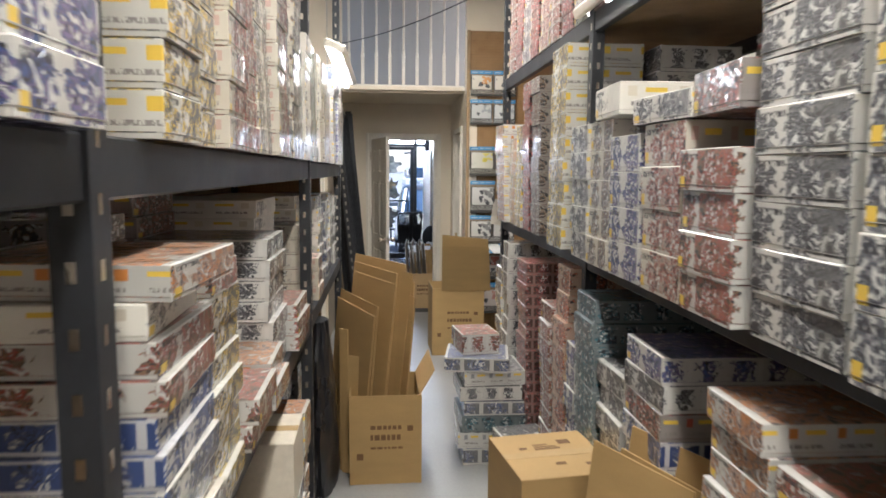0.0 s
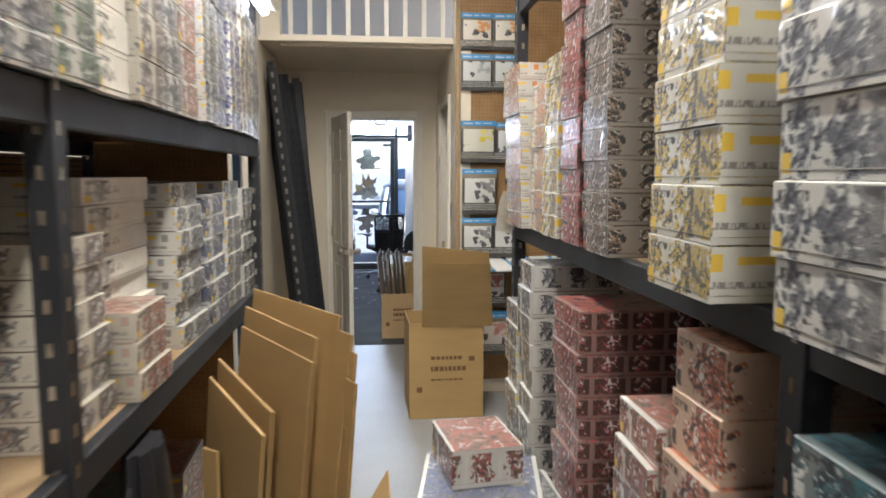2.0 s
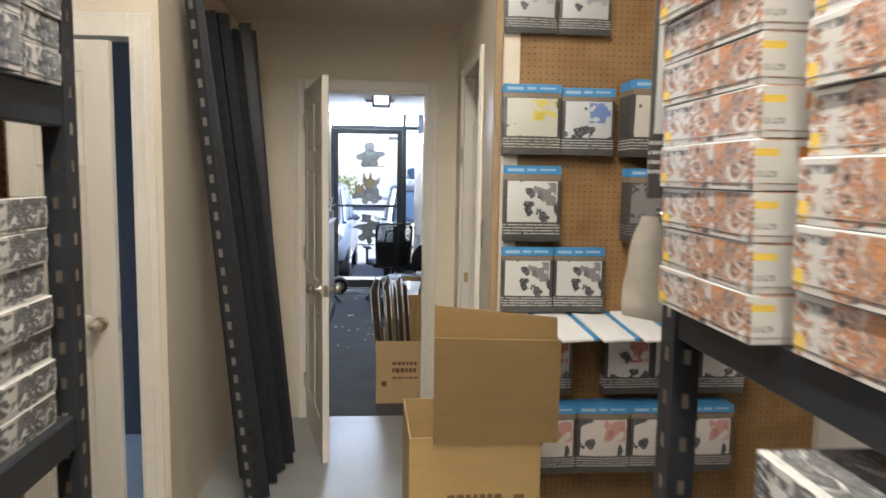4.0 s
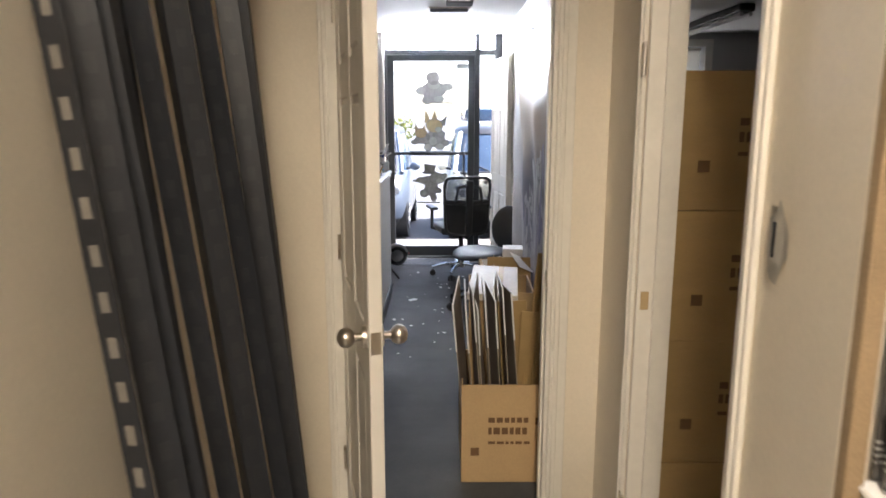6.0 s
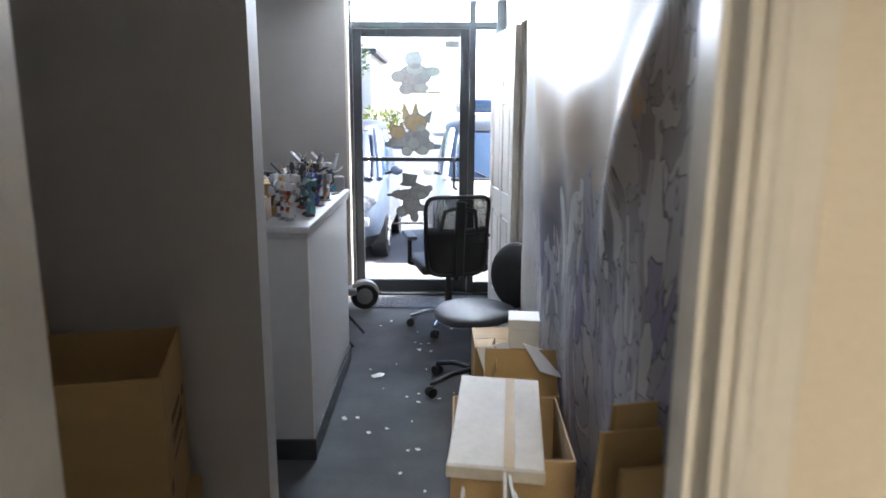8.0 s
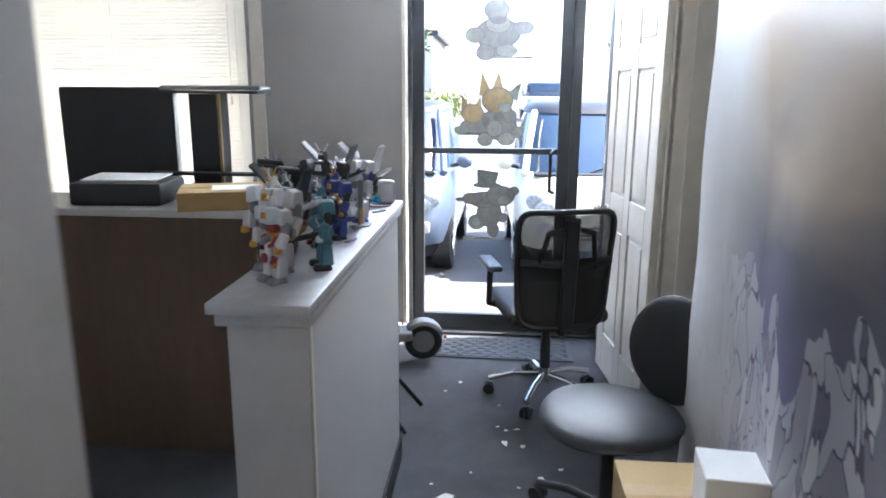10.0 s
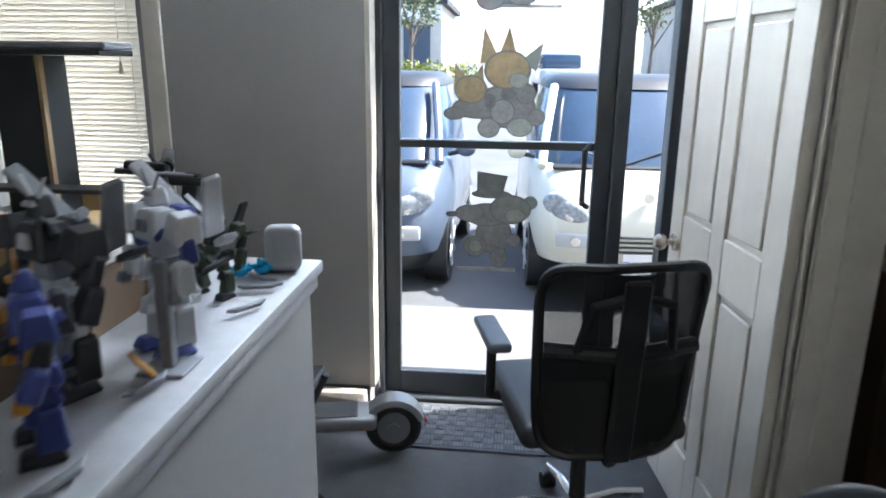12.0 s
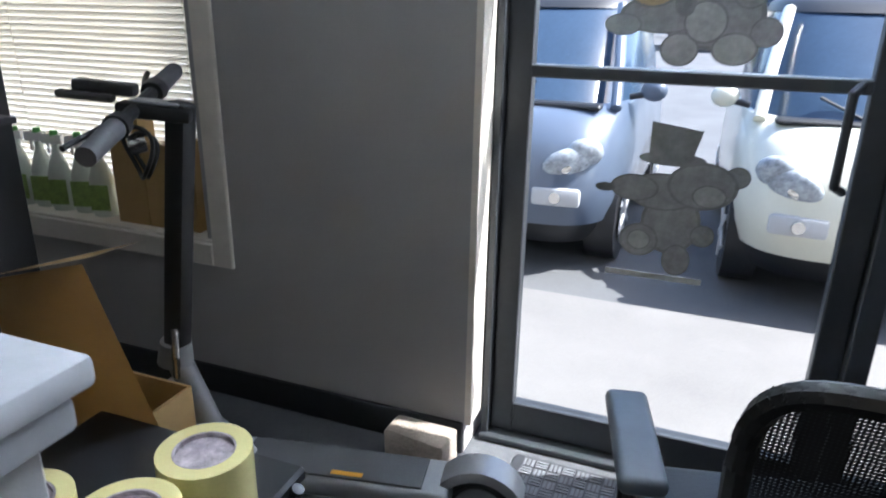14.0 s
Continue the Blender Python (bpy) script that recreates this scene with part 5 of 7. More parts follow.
M_SLAT, tree, b = nodes_of("translucent_slat")
b.inputs["Base Color"].default_value = (0.80, 0.77, 0.70, 1)
b.inputs["Roughness"].default_value = 0.45
trans = add(tree, "BsdfTranslucent", Color=(0.85, 0.80, 0.70, 1))
mixer = tree.nodes.new("ShaderNodeMixShader")
mixer.inputs[0].default_value = 0.32
tree.links.new(b.outputs[0], mixer.inputs[1])
tree.links.new(trans.outputs[0], mixer.inputs[2])
tree.links.new(mixer.outputs[0], tree.nodes["Material Output"].inputs[0])
blind_window("window_1", -2.55, -0.825, 0.55, 2.10, "white-trimmed street window with a deep sill")
blind_window("window_2", 2.07, 3.32, 0.75, 2.20, "white-trimmed side room window")

# skirting
for x0, y0, x1, y1 in ((-3.49, FRONT - 0.012, 0.029, FRONT - 0.001), (1.258, 11.93, 1.269, FRONT), (-3.49, 9.448, 0.233, 9.459), (0.234, 9.448, 0.243, 9.575), (1.258, BACK + 0.125, 1.269, 11.14)):
    structure("baseboard", box(x0, y0, 0, x1, y1, 0.105, 0.003), M_BASE, "black vinyl baseboard", "baseboard")

# ---- half-height wall with a white cap ----
M_CAPPAINT = surface("scuffed_off_white_paint", (0.43, 0.43, 0.445), 0.5, vary=0.12, grain=30, blotch=5, bump=0.08)
pony = thing("half_wall", "grey half-height partition with a white moulded cap", "partition")
part("core", box(0.035, 10.345, 0, 0.203, 11.595, 1.0, 0.002), surface("pale_grey_paint", (0.47, 0.465, 0.46), 0.55, vary=0.04, grain=100, bump=0.08), pony)
part("cap", box(0.010, 10.30, 1.03, 0.220, 11.635, 1.055, 0.006, 2), M_CAPPAINT, pony, "white cap")
bm = box(0.020, 10.318, 1.001, 0.213, 11.62, 1.0295, 0.006, 2)
part("moulding", bm, M_CAPPAINT, pony, "white moulding under the cap")
part("baseboard", box(0.2035, 10.345, 0, 0.2125, 11.595, 0.10, 0.003), M_BASE, pony, "black baseboard")
part("baseboard", box(0.035, 10.335, 0, 0.2155, 10.3445, 0.10, 0.003), M_BASE, pony, "black baseboard")
part("corner_trim", box(0.2032, 10.352, 0.1, 0.2060, 10.362, 1.0), M_TRIM, pony, "white corner strip")


# ---- model figures on the cap: each one plain shape ----
def plain_figure(m, h, mats, label, seed, wide=1.0, cannon=False, wings=False):
    r = random.Random(seed)
    bm = bmesh.new()

    def piece(k, x, y, z, sx, sy, sz, tilt=(0, 0, 0), bevel=0.0035):
        b2 = box(-sx / 2, -sy / 2, -sz / 2, sx / 2, sy / 2, sz / 2, min(bevel, sx * 0.2, sy * 0.2, sz * 0.2))
        for v in b2.verts:
            taper = 1 - 0.25 * (v.co.z / sz + 0.5)
            v.co.x *= taper
            v.co.y *= taper
        moved(b2, pose(x, y, z, *tilt))
        for f in b2.faces:
            f.material_index = k
        temp = bpy.data.meshes.new("temp")
        b2.to_mesh(temp)
        b2.free()
        bm.from_mesh(temp)
        bpy.data.meshes.remove(temp)

    u = h / 10
    for s in (-1, 1):
        lean = s * r.uniform(4, 12)
        piece(2, s * 1.0 * u * wide, -0.5 * u, 0.35 * u, 1.3 * u, 2.2 * u, 0.7 * u)
        piece(0, s * 1.0 * u * wide, 0, 1.7 * u, 1.25 * u, 1.5 * u, 2.3 * u, (0, lean, 0))
        piece(1, s * 1.0 * u * wide, -0.7 * u, 2.5 * u, 0.9 * u, 0.7 * u, 1.0 * u, (-14, lean, 0))
        piece(0, s * 0.75 * u * wide, 0, 3.6 * u, 1.1 * u, 1.3 * u, 1.9 * u, (8, lean, 0))
        piece(1, s * 1.1 * u * wide, 0, 4.5 * u, 1.0 * u, 1.8 * u, 1.1 * u, (0, s * 18, 0))
        piece(0, s * 2.0 * u * wide, 0, 7.3 * u, 1.5 * u, 1.7 * u, 1.5 * u, (0, s * 12, 0))
        piece(2, s * 2.25 * u * wide, 0, 6.1 * u, 0.8 * u, 0.9 * u, 1.5 * u, (r.uniform(-20, 20), s * 10, 0))
        piece(0, s * 2.4 * u * wide, -0.5 * u, 4.8 * u, 1.1 * u, 1.1 * u, 1.7 * u, (r.uniform(-50, 10), s * 10, 0))
        piece(3, s * 2.4 * u * wide, -1.1 * u, 3.9 * u, 0.7 * u, 0.8 * u, 0.7 * u)
        if wings:
            piece(1, s * 2.4 * u, 1.6 * u, 8.2 * u, 0.5 * u, 1.2 * u, 5.0 * u, (20, s * 40, 0))
            piece(0, s * 3.4 * u, 1.7 * u, 6.6 * u, 0.4 * u, 1.0 * u, 3.6 * u, (24, s * 70, 0))
    piece(3, 0, 0, 4.9 * u, 1.5 * u, 1.3 * u, 1.0 * u)
    piece(1, 0, 0, 6.0 * u, 1.5 * u, 1.3 * u, 1.2 * u)
    piece(0, 0, -0.2 * u, 7.2 * u, 2.3 * u, 1.9 * u, 1.6 * u)
    piece(3, 0, -1.15 * u, 7.3 * u, 0.9 * u, 0.3 * u, 0.7 * u)
    piece(2, 0, 1.2 * u, 7.0 * u, 2.0 * u, 1.0 * u, 2.0 * u)
    piece(0, 0, -0.2 * u, 8.7 * u, 1.0 * u, 1.1 * u, 1.0 * u)
    piece(3, 0, -0.7 * u, 8.9 * u, 0.8 * u, 0.3 * u, 0.25 * u)
    for s in (-1, 1):
        piece(3, s * 0.6 * u, -0.4 * u, 9.6 * u, 0.15 * u, 0.15 * u, 1.2 * u, (0, s * 35, 0))
    for n in range(10):
        piece(r.randrange(4), r.uniform(-2, 2) * u, r.uniform(-1, 1.4) * u, r.uniform(2, 8.5) * u, r.uniform(0.3, 0.8) * u, r.uniform(0.3, 0.8) * u, r.uniform(0.3, 1.1) * u, (r.uniform(-40, 40), r.uniform(-40, 40), 0))
    if cannon:
        piece(2, 2.6 * u, -2.2 * u, 4.2 * u, 0.5 * u, 5.0 * u, 0.6 * u, (4, 0, 10))
    return solid("model_figure", bm, mats, label, "figurine", m, "model figures on the half wall")


F_WHITE = surface("white_model_plastic", (0.62, 0.62, 0.63), 0.4, vary=0.06, grain=60, bump=0.03)
F_GREY = surface("grey_model_plastic", (0.26, 0.27, 0.29), 0.42, vary=0.1, grain=60, bump=0.03)
F_BLUE = surface("blue_model_plastic", (0.05, 0.07, 0.26), 0.4, vary=0.1, grain=60, bump=0.03)
F_TEAL = surface("teal_model_plastic", (0.10, 0.25, 0.32), 0.4, vary=0.1, grain=60, bump=0.03)
F_RED = surface("red_model_plastic", (0.30, 0.04, 0.05), 0.4, vary=0.1, grain=60, bump=0.03)
F_GREEN = surface("dark_green_model_plastic", (0.045, 0.065, 0.035), 0.45, vary=0.15, grain=60, bump=0.03)
F_DARK = surface("dark_model_plastic", (0.03, 0.031, 0.036), 0.4, vary=0.15, grain=60, bump=0.03)
F_YEL = surface("amber_model_plastic", (0.62, 0.30, 0.03), 0.35, vary=0.1, grain=60, bump=0.03)
CAP = 1.0555
plain_figure(pose(0.10, 10.47, CAP, 0, 0, -40), 0.20, [F_WHITE, F_RED, F_GREY, F_YEL], "white and red plastic model figure on the half wall", 1)
plain_figure(pose(0.175, 10.60, CAP, 0, 0, -65), 0.205, [F_TEAL, F_TEAL, F_DARK, F_WHITE], "teal and white plastic model figure on the half wall", 2, 1.25, True)
plain_figure(pose(0.06, 10.72, CAP, 0, 0, -80), 0.20, [F_DARK, F_RED, F_DARK, F_GREY], "dark maroon plastic model figure on the half wall", 3, 1.0, True)
plain_figure(pose(0.13, 10.93, CAP, 0, 0, -50), 0.20, [F_BLUE, F_BLUE, F_DARK, F_YEL], "dark blue plastic model figure on the half wall", 4, 1.35)
plain_figure(pose(0.135, 11.18, CAP, 0, 0, -35), 0.24, [F_WHITE, F_WHITE, F_BLUE, F_GREY], "white and blue plastic model figure holding an amber blade", 5, 1.1, False, True)
solid("amber_sword", prism([(0, 0), (0.012, 0), (0.016, 0.13), (0.008, 0.15)], 0.003), F_YEL, "translucent amber toy blade leaning on a model", "toy part", pose(0.15, 11.10, CAP, 30, 48, -35), "")
plain_figure(pose(0.10, 11.40, CAP, 0, 0, -20), 0.16, [F_GREEN, F_DARK, F_DARK, F_GREEN], "dark green plastic model figure on the half wall", 6, 1.75, True, True)
plain_figure(pose(0.075, 10.56, CAP, 0, 0, -30), 0.235, [F_WHITE, F_DARK, F_GREY, F_YEL], "white and black plastic model figure with spread wings", 7, 1.3, True, True)
plain_figure(pose(0.10, 10.83, CAP, 0, 0, -60), 0.17, [F_DARK, F_GREY, F_RED, F_DARK], "small dark plastic model figure on the half wall", 8, 1.4, True)
plain_figure(pose(0.065, 11.06, CAP, 0, 0, -25), 0.25, [F_DARK, F_GREY, F_DARK, F_WHITE], "black and grey plastic model figure with a long rifle", 9, 1.3, True, True)
stand = thing("display_stand", "slim grey display stand post on the half wall", "stand", pose(0.16, 11.12, CAP))
part("post", box(-0.008, -0.008, 0, 0.008, 0.008, 0.14, 0.002), F_GREY, stand)
part("foot", box(-0.03, -0.03, 0, 0.03, 0.03, 0.004, 0.001), F_GREY, stand)
wbx = thing("white_speaker", "small rounded white gadget on the half wall", "speaker", pose(0.168, 11.552, CAP, 0, 0, 14))
part("body", box(-0.033, -0.024, 0, 0.033, 0.024, 0.086, 0.016, 4), M_CAPPAINT, wbx)
part("button", rod((-0.0335, 0, 0.03), (-0.032, 0, 0.03), 0.004, None, 10), F_GREY, wbx)
M_BLUEGEL = surface("clear_blue_plastic", (0.03, 0.42, 0.75), 0.15, vary=0.15, bump=0.02)
for n in range(2):
    gel = thing("blue_effect_part", "clear blue plastic burst part on the half wall", "toy part", pose(0.105 + 0.032 * n, 11.50 + 0.02 * n, CAP))
    bm = bmesh.new()
    for k in range(16):
        a, e = k * 0.8, 0.2 + 0.3 * (k % 4)
        bm_rod(bm, (0, 0, 0.012), (0.021 * math.cos(a) * math.cos(e), 0.021 * math.sin(a) * math.cos(e), 0.012 + 0.018 * math.sin(e)), 0.010, 0.003, 7)
    bm_ball(bm, (0, 0, 0.012), 0.015, 0.015, 0.012, 12, 8)
    tagged(part("burst", bm, M_BLUEGEL, gel), kind="stuff")
for n, (x, y, a) in enumerate(((0.16, 11.42, 20), (0.19, 11.30, 60), (0.15, 11.50, -30), (0.18, 11.02, 75), (0.2, 10.83, 80))):
    solid("model_part", prism([(0, 0), (0.05, 0.004), (0.075, 0.0), (0.055, 0.014), (0.01, 0.012)], 0.006, 0.001), F_GREY, "loose grey plastic model part on the half wall", "toy part", pose(x - 0.03, y, CAP + 0.006, 90, 0, a), "loose model parts")

# ---- desk behind the half wall ----
M_LAM = surface("brown_laminate", (0.13, 0.085, 0.055), 0.5, vary=0.15, grain=40, blotch=3, bump=0.05, stretch=(8, 8, 1))
M_TOP = surface("pale_desk_top", (0.55, 0.53, 0.50), 0.45, vary=0.06, grain=60, bump=0.04)
desk = thing("reception_desk", "brown laminate reception desk with a pale raised top", "desk")
part("front_panel", box(-1.85, 11.58, 0, -0.35, 11.61, 0.985, 0.003), M_LAM, desk)
part("side_panel", box(-0.35, 11.615, 0, -0.325, 11.94, 0.985, 0.003), M_LAM, desk)
part("worktop", box(-1.90, 11.54, 0.986, -0.305, 11.94, 1.015, 0.004), M_TOP, desk, "pale raised top")
part("inner_top", box(-1.85, 11.62, 0.70, -0.355, 12.06, 0.73, 0.003), M_TOP, desk)
parcel = shipping_box(pose(-0.47, 11.69, 1.016, 0, 0, 20), 0.38, 0.28, 0.066, "flat brown parcel with a shipping label on the desk", None, False, False)
part("shipping_label", box(-0.07, -0.09, 0.0712, 0.11, 0.05, 0.072), M_WHITE, parcel, "white shipping label")
printer = thing("office_printer", "dark grey desktop printer with a pale paper tray", "printer", pose(-0.90, 11.62, 1.016, 0, 0, 4))
part("body", box(-0.18, -0.02, 0, 0.18, 0.24, 0.09, 0.015, 2), M_BLACK, printer)
part("paper_tray", moved(box(-0.15, -0.01, 0, 0.15, 0.16, 0.006, 0.002), pose(0, 0.03, 0.092, 3)), M_WHITE, printer, "pale paper tray")
mon = thing("computer_monitor", "dark computer monitor seen from behind", "monitor", pose(-1.24, 12.30, 0.73))
part("shell", box(-0.28, -0.025, 0.26, 0.28, 0.025, 0.74, 0.012, 2), M_BLACK, mon)
part("edge", box(0.281, -0.02, 0.262, 0.286, 0.02, 0.738, 0.001), M_WHITE, mon, "pale side edge")
part("neck", rod((0, 0, 0.0), (0, 0, 0.3), 0.025), M_BLACK, mon)
part("foot", box(-0.12, -0.09, 0, 0.12, 0.09, 0.012, 0.005), M_BLACK, mon)
part("desk_leg", rod((0, 0, -0.73), (0, 0, 0), 0.03), M_BLACK, mon)
hutch = thing("shelf_unit", "dark shelf unit with a wooden edge before the window", "shelf")
part("upright", box(-0.83, 12.16, 0, -0.70, 12.30, 1.44, 0.003), M_BLACK, hutch)
part("edge_band", box(-0.699, 12.16, 0, -0.687, 12.18, 1.44, 0.001), M_PARTICLE, hutch, "raw wooden edge")
part("shelf", box(-0.98, 12.14, 1.441, -0.50, 12.31, 1.455, 0.002), M_BLACK, hutch)
part("shelf", box(-1.0, 12.08, 1.08, -0.50, 12.159, 1.092, 0.002), M_BLACK, hutch)
pk = solid("grey_tray", box(-0.96, 12.15, 1.456, -0.49, 12.3, 1.476, 0.006), F_GREY, "flat grey tray lying on the shelf", "tray")
kit_box(pose(-0.74, 12.14, 0.731, 0, 0, 90), 0.22, 0.2, 0.10, "cream_brown", "", "on the desk by the window")


# ---- sill things ----
M_BOTTLE = surface("cloudy_bottle", (0.62, 0.66, 0.60), 0.3, vary=0.06, bump=0.02)
M_GREENCAP = surface("green_cap", (0.12, 0.42, 0.10), 0.35, vary=0.08, bump=0.02)
M_LABEL = surface("green_bottle_label", (0.25, 0.36, 0.10), 0.45, vary=0.3, blotch=30, bump=0)


def spray_bottle(m):
    top = thing("spray_bottle", "cloudy white spray bottle with a green cap on the window sill", "bottle", m, "bottles on the window sill")
    bm = bmesh.new()
    prev = None
    for z, rx, ry in ((0, 0.040, 0.028), (0.01, 0.043, 0.030), (0.13, 0.043, 0.030), (0.17, 0.030, 0.024), (0.21, 0.014, 0.014), (0.235, 0.014, 0.014)):
        ring = [bm.verts.new((rx * math.cos(k * math.pi / 8), ry * math.sin(k * math.pi / 8), z)) for k in range(16)]
        if prev:
            for k in range(16):
                bm.faces.new((prev[k], prev[(k + 1) % 16], ring[(k + 1) % 16], ring[k]))
        else:
            bm.faces.new(ring)
        prev = ring
    bm.faces.new(prev)
    part("bottle", bm, M_BOTTLE, top)
    part("label", box(-0.034, -0.0315, 0.025, 0.034, -0.0295, 0.115, 0.0005), M_LABEL, top, "green paper label")
    head = box(-0.045, -0.012, 0.235, 0.028, 0.012, 0.268, 0.005, 2)
    bm_box(head, -0.03, -0.006, 0.20, -0.022, 0.006, 0.236, 0.002)
    part("trigger", head, M_WHITE, top, "white trigger head")
    part("cap", rod((0, 0, 0.266), (0, 0, 0.282), 0.014, 0.012, 14), M_GREENCAP, top, "green cap")
    return top


for n in range(6):
    spray_bottle(pose(-1.33 - 0.095 * n, 13.06 + 0.012 * (n % 2), 0.5625, 0, 0, 18))
for x0, x1, z1, y0 in ((-1.235, -1.105, 0.92, 13.02), (-1.10, -0.96, 0.84, 13.02), (-0.955, -0.905, 0.86, 13.025)):
    shipping_box(pose((x0 + x1) / 2, y0 + 0.04, 0.5625), x1 - x0, 0.07, z1 - 0.567, "small brown carton on the window sill", None, False, False, group="cartons on the window sill")
shipping_box(pose(-2.0, 13.07, 0.5625), 0.16, 0.08, 0.11, "small brown carton on the window sill", None, False, False, group="cartons on the window sill")


# ---- scooter ----
M_SILVER = surface("silver_scooter_paint", (0.30, 0.31, 0.32), 0.4, metal=0.4, vary=0.08, grain=80, bump=0.03)
sc = thing("electric_scooter", "grey electric kick scooter with a black stem on its stand", "scooter", pose(0, 0, 0))
M_DECKRUB = surface("grey_deck_rubber", (0.075, 0.08, 0.085), 0.8, vary=0.2, grain=200, bump=0.4)
dm = pose(-0.14, 12.60, 0.13, 0, 0, 11)
part("deck", moved(box(-0.30, -0.075, 0, 0.27, 0.075, 0.055, 0.02, 3), dm), M_SILVER, sc)
part("deck_mat", moved(box(-0.27, -0.06, 0.0552, 0.20, 0.06, 0.060, 0.003), dm), M_DECKRUB, sc, "dark dimpled rubber mat")
part("deck_mark", moved(box(-0.03, -0.05, 0.0604, 0.05, -0.035, 0.061, 0.0), dm), F_YEL, sc, "small orange mark")
for wx, wy in ((0.185, 12.67), (-0.60, 12.47)):
    wheel = part("tyre", bmesh.new(), M_BLACK, sc, "black tyre")
    bm = bmesh.new()
    loops = [[bm.verts.new(((0.082 + 0.025 * math.cos(q * math.tau / 10)) * math.cos(k * math.tau / 28), 0.025 * math.sin(q * math.tau / 10), (0.082 + 0.025 * math.cos(q * math.tau / 10)) * math.sin(k * math.tau / 28))) for q in range(10)] for k in range(28)]
    for k in range(28):
        for q in range(10):
            bm.faces.new((loops[k][q], loops[(k + 1) % 28][q], loops[(k + 1) % 28][(q + 1) % 10], loops[k][(q + 1) % 10]))
    wheel.data = mesh_of("tyre", moved(bm, pose(wx, wy, 0.108, 0, 0, 11)), M_BLACK)
    bm = rod((0, -0.02, 0), (0, 0.02, 0), 0.062, None, 24)
    bm_rod(bm, (0, -0.03, 0), (0, 0.03, 0), 0.022, None, 14)
    part("hub", moved(bm, pose(wx, wy, 0.108, 0, 0, 11)), M_SILVER, wheel, "grey hub")
bm = bmesh.new()
prev = None
for k in range(13):
    a = math.radians(20 + k * 13)
    ring = [bm.verts.new(((0.118 if s in (1, 2) else 0.112) * math.cos(a), w, (0.118 if s in (1, 2) else 0.112) * math.sin(a) * 1.02)) for s, w in ((0, -0.045), (1, -0.04), (2, 0.04), (3, 0.045))]
    low = [bm.verts.new((0.098 * math.cos(a), w, 0.098 * math.sin(a))) for w in (0.047, -0.047)]
    ring += low
    if prev:
        for i in range(6):
            bm.faces.new((prev[i], prev[(i + 1) % 6], ring[(i + 1) % 6], ring[i]))
    else:
        bm.faces.new(ring)
    prev = ring
bm.faces.new(prev)
part("rear_fender", moved(bm, pose(0.185, 12.67, 0.112, 0, 0, 11)), M_SILVER, sc, "silver rear mudguard")
part("tail_light", ball((0.305, 12.69, 0.13), 0.008, 0.012, 0.012), F_RED, sc, "red tail light")
part("reflector", moved(box(-0.04, -0.077, 0.015, 0.02, -0.0752, 0.03, 0.0), pose(0.08, 12.645, 0.13, 0, 0, 11)), F_YEL, sc, "amber reflector")
part("neck", tube([(-0.40, 12.545, 0.17), (-0.47, 12.50, 0.28), (-0.525, 12.478, 0.46)], 0.030, 14), M_SILVER, sc)
part("fork", tube([(-0.60, 12.47, 0.11), (-0.575, 12.47, 0.22), (-0.53, 12.472, 0.40)], 0.028, 12), M_SILVER, sc)
part("stem", moved(box(-0.026, -0.022, 0, 0.026, 0.022, 0.60, 0.009, 2), pose(-0.520, 12.472, 0.49, 0, 8.8, 0)), M_BLACK, sc, "black square stem")
part("latch", tube([(-0.50, 12.44, 0.44), (-0.487, 12.43, 0.50), (-0.50, 12.45, 0.56)], 0.009), M_CHROME, sc, "folding latch")
part("collar", rod((-0.53, 12.472, 0.46), (-0.522, 12.472, 0.515), 0.042, 0.036, 16), M_SILVER, sc)
near_end, far_end = Vector((-0.406, 12.20, 1.022)), Vector((-0.595, 12.65, 1.122))
M_GRIP = surface("grey_rubber_grip", (0.12, 0.12, 0.125), 0.7, vary=0.2, bump=0.2)
part("handlebar", tube([near_end.lerp(far_end, 0.05), near_end.lerp(far_end, 0.5), near_end.lerp(far_end, 0.95)], 0.014), M_BLACK, sc)
for a, c in ((0.0, 0.27), (1.0, 0.74)):
    part("grip", rod(near_end.lerp(far_end, a), near_end.lerp(far_end, c), 0.019, 0.021, 16), M_GRIP, sc, "grey rubber grip")
    part("collar", rod(near_end.lerp(far_end, c), near_end.lerp(far_end, c + (0.06 if a == 0 else -0.06)), 0.026, 0.024, 14), M_BLACK, sc)
    lever = [near_end.lerp(far_end, k) + Vector((-0.05 * w, -0.01, 0.0)) for k, w in ((c + (0.05 if a == 0 else -0.05), 0.3), (0.5 * (a + c), 1.0), (0.8 * a + 0.2 * c, 1.2))]
    part("brake_lever", tube(lever, 0.006), M_BLACK, sc)
head = pose(-0.470, 12.445, 1.060, 0, 6, 26)
part("head_piece", moved(box(-0.075, -0.026, -0.012, 0.072, 0.026, 0.018, 0.006, 2), head), M_BLACK, sc)
part("display", moved(box(-0.05, -0.022, 0.019, 0.05, 0.022, 0.026, 0.003), head), M_SILVER, sc, "grey dash panel")
part("phone_mount", moved(box(-0.155, -0.03, 0.030, -0.035, 0.012, 0.056, 0.007, 2), head), M_BLACK, sc)
part("mount_arm", moved(box(-0.18, -0.045, 0.018, -0.07, -0.02, 0.034, 0.005), head), M_BLACK, sc)
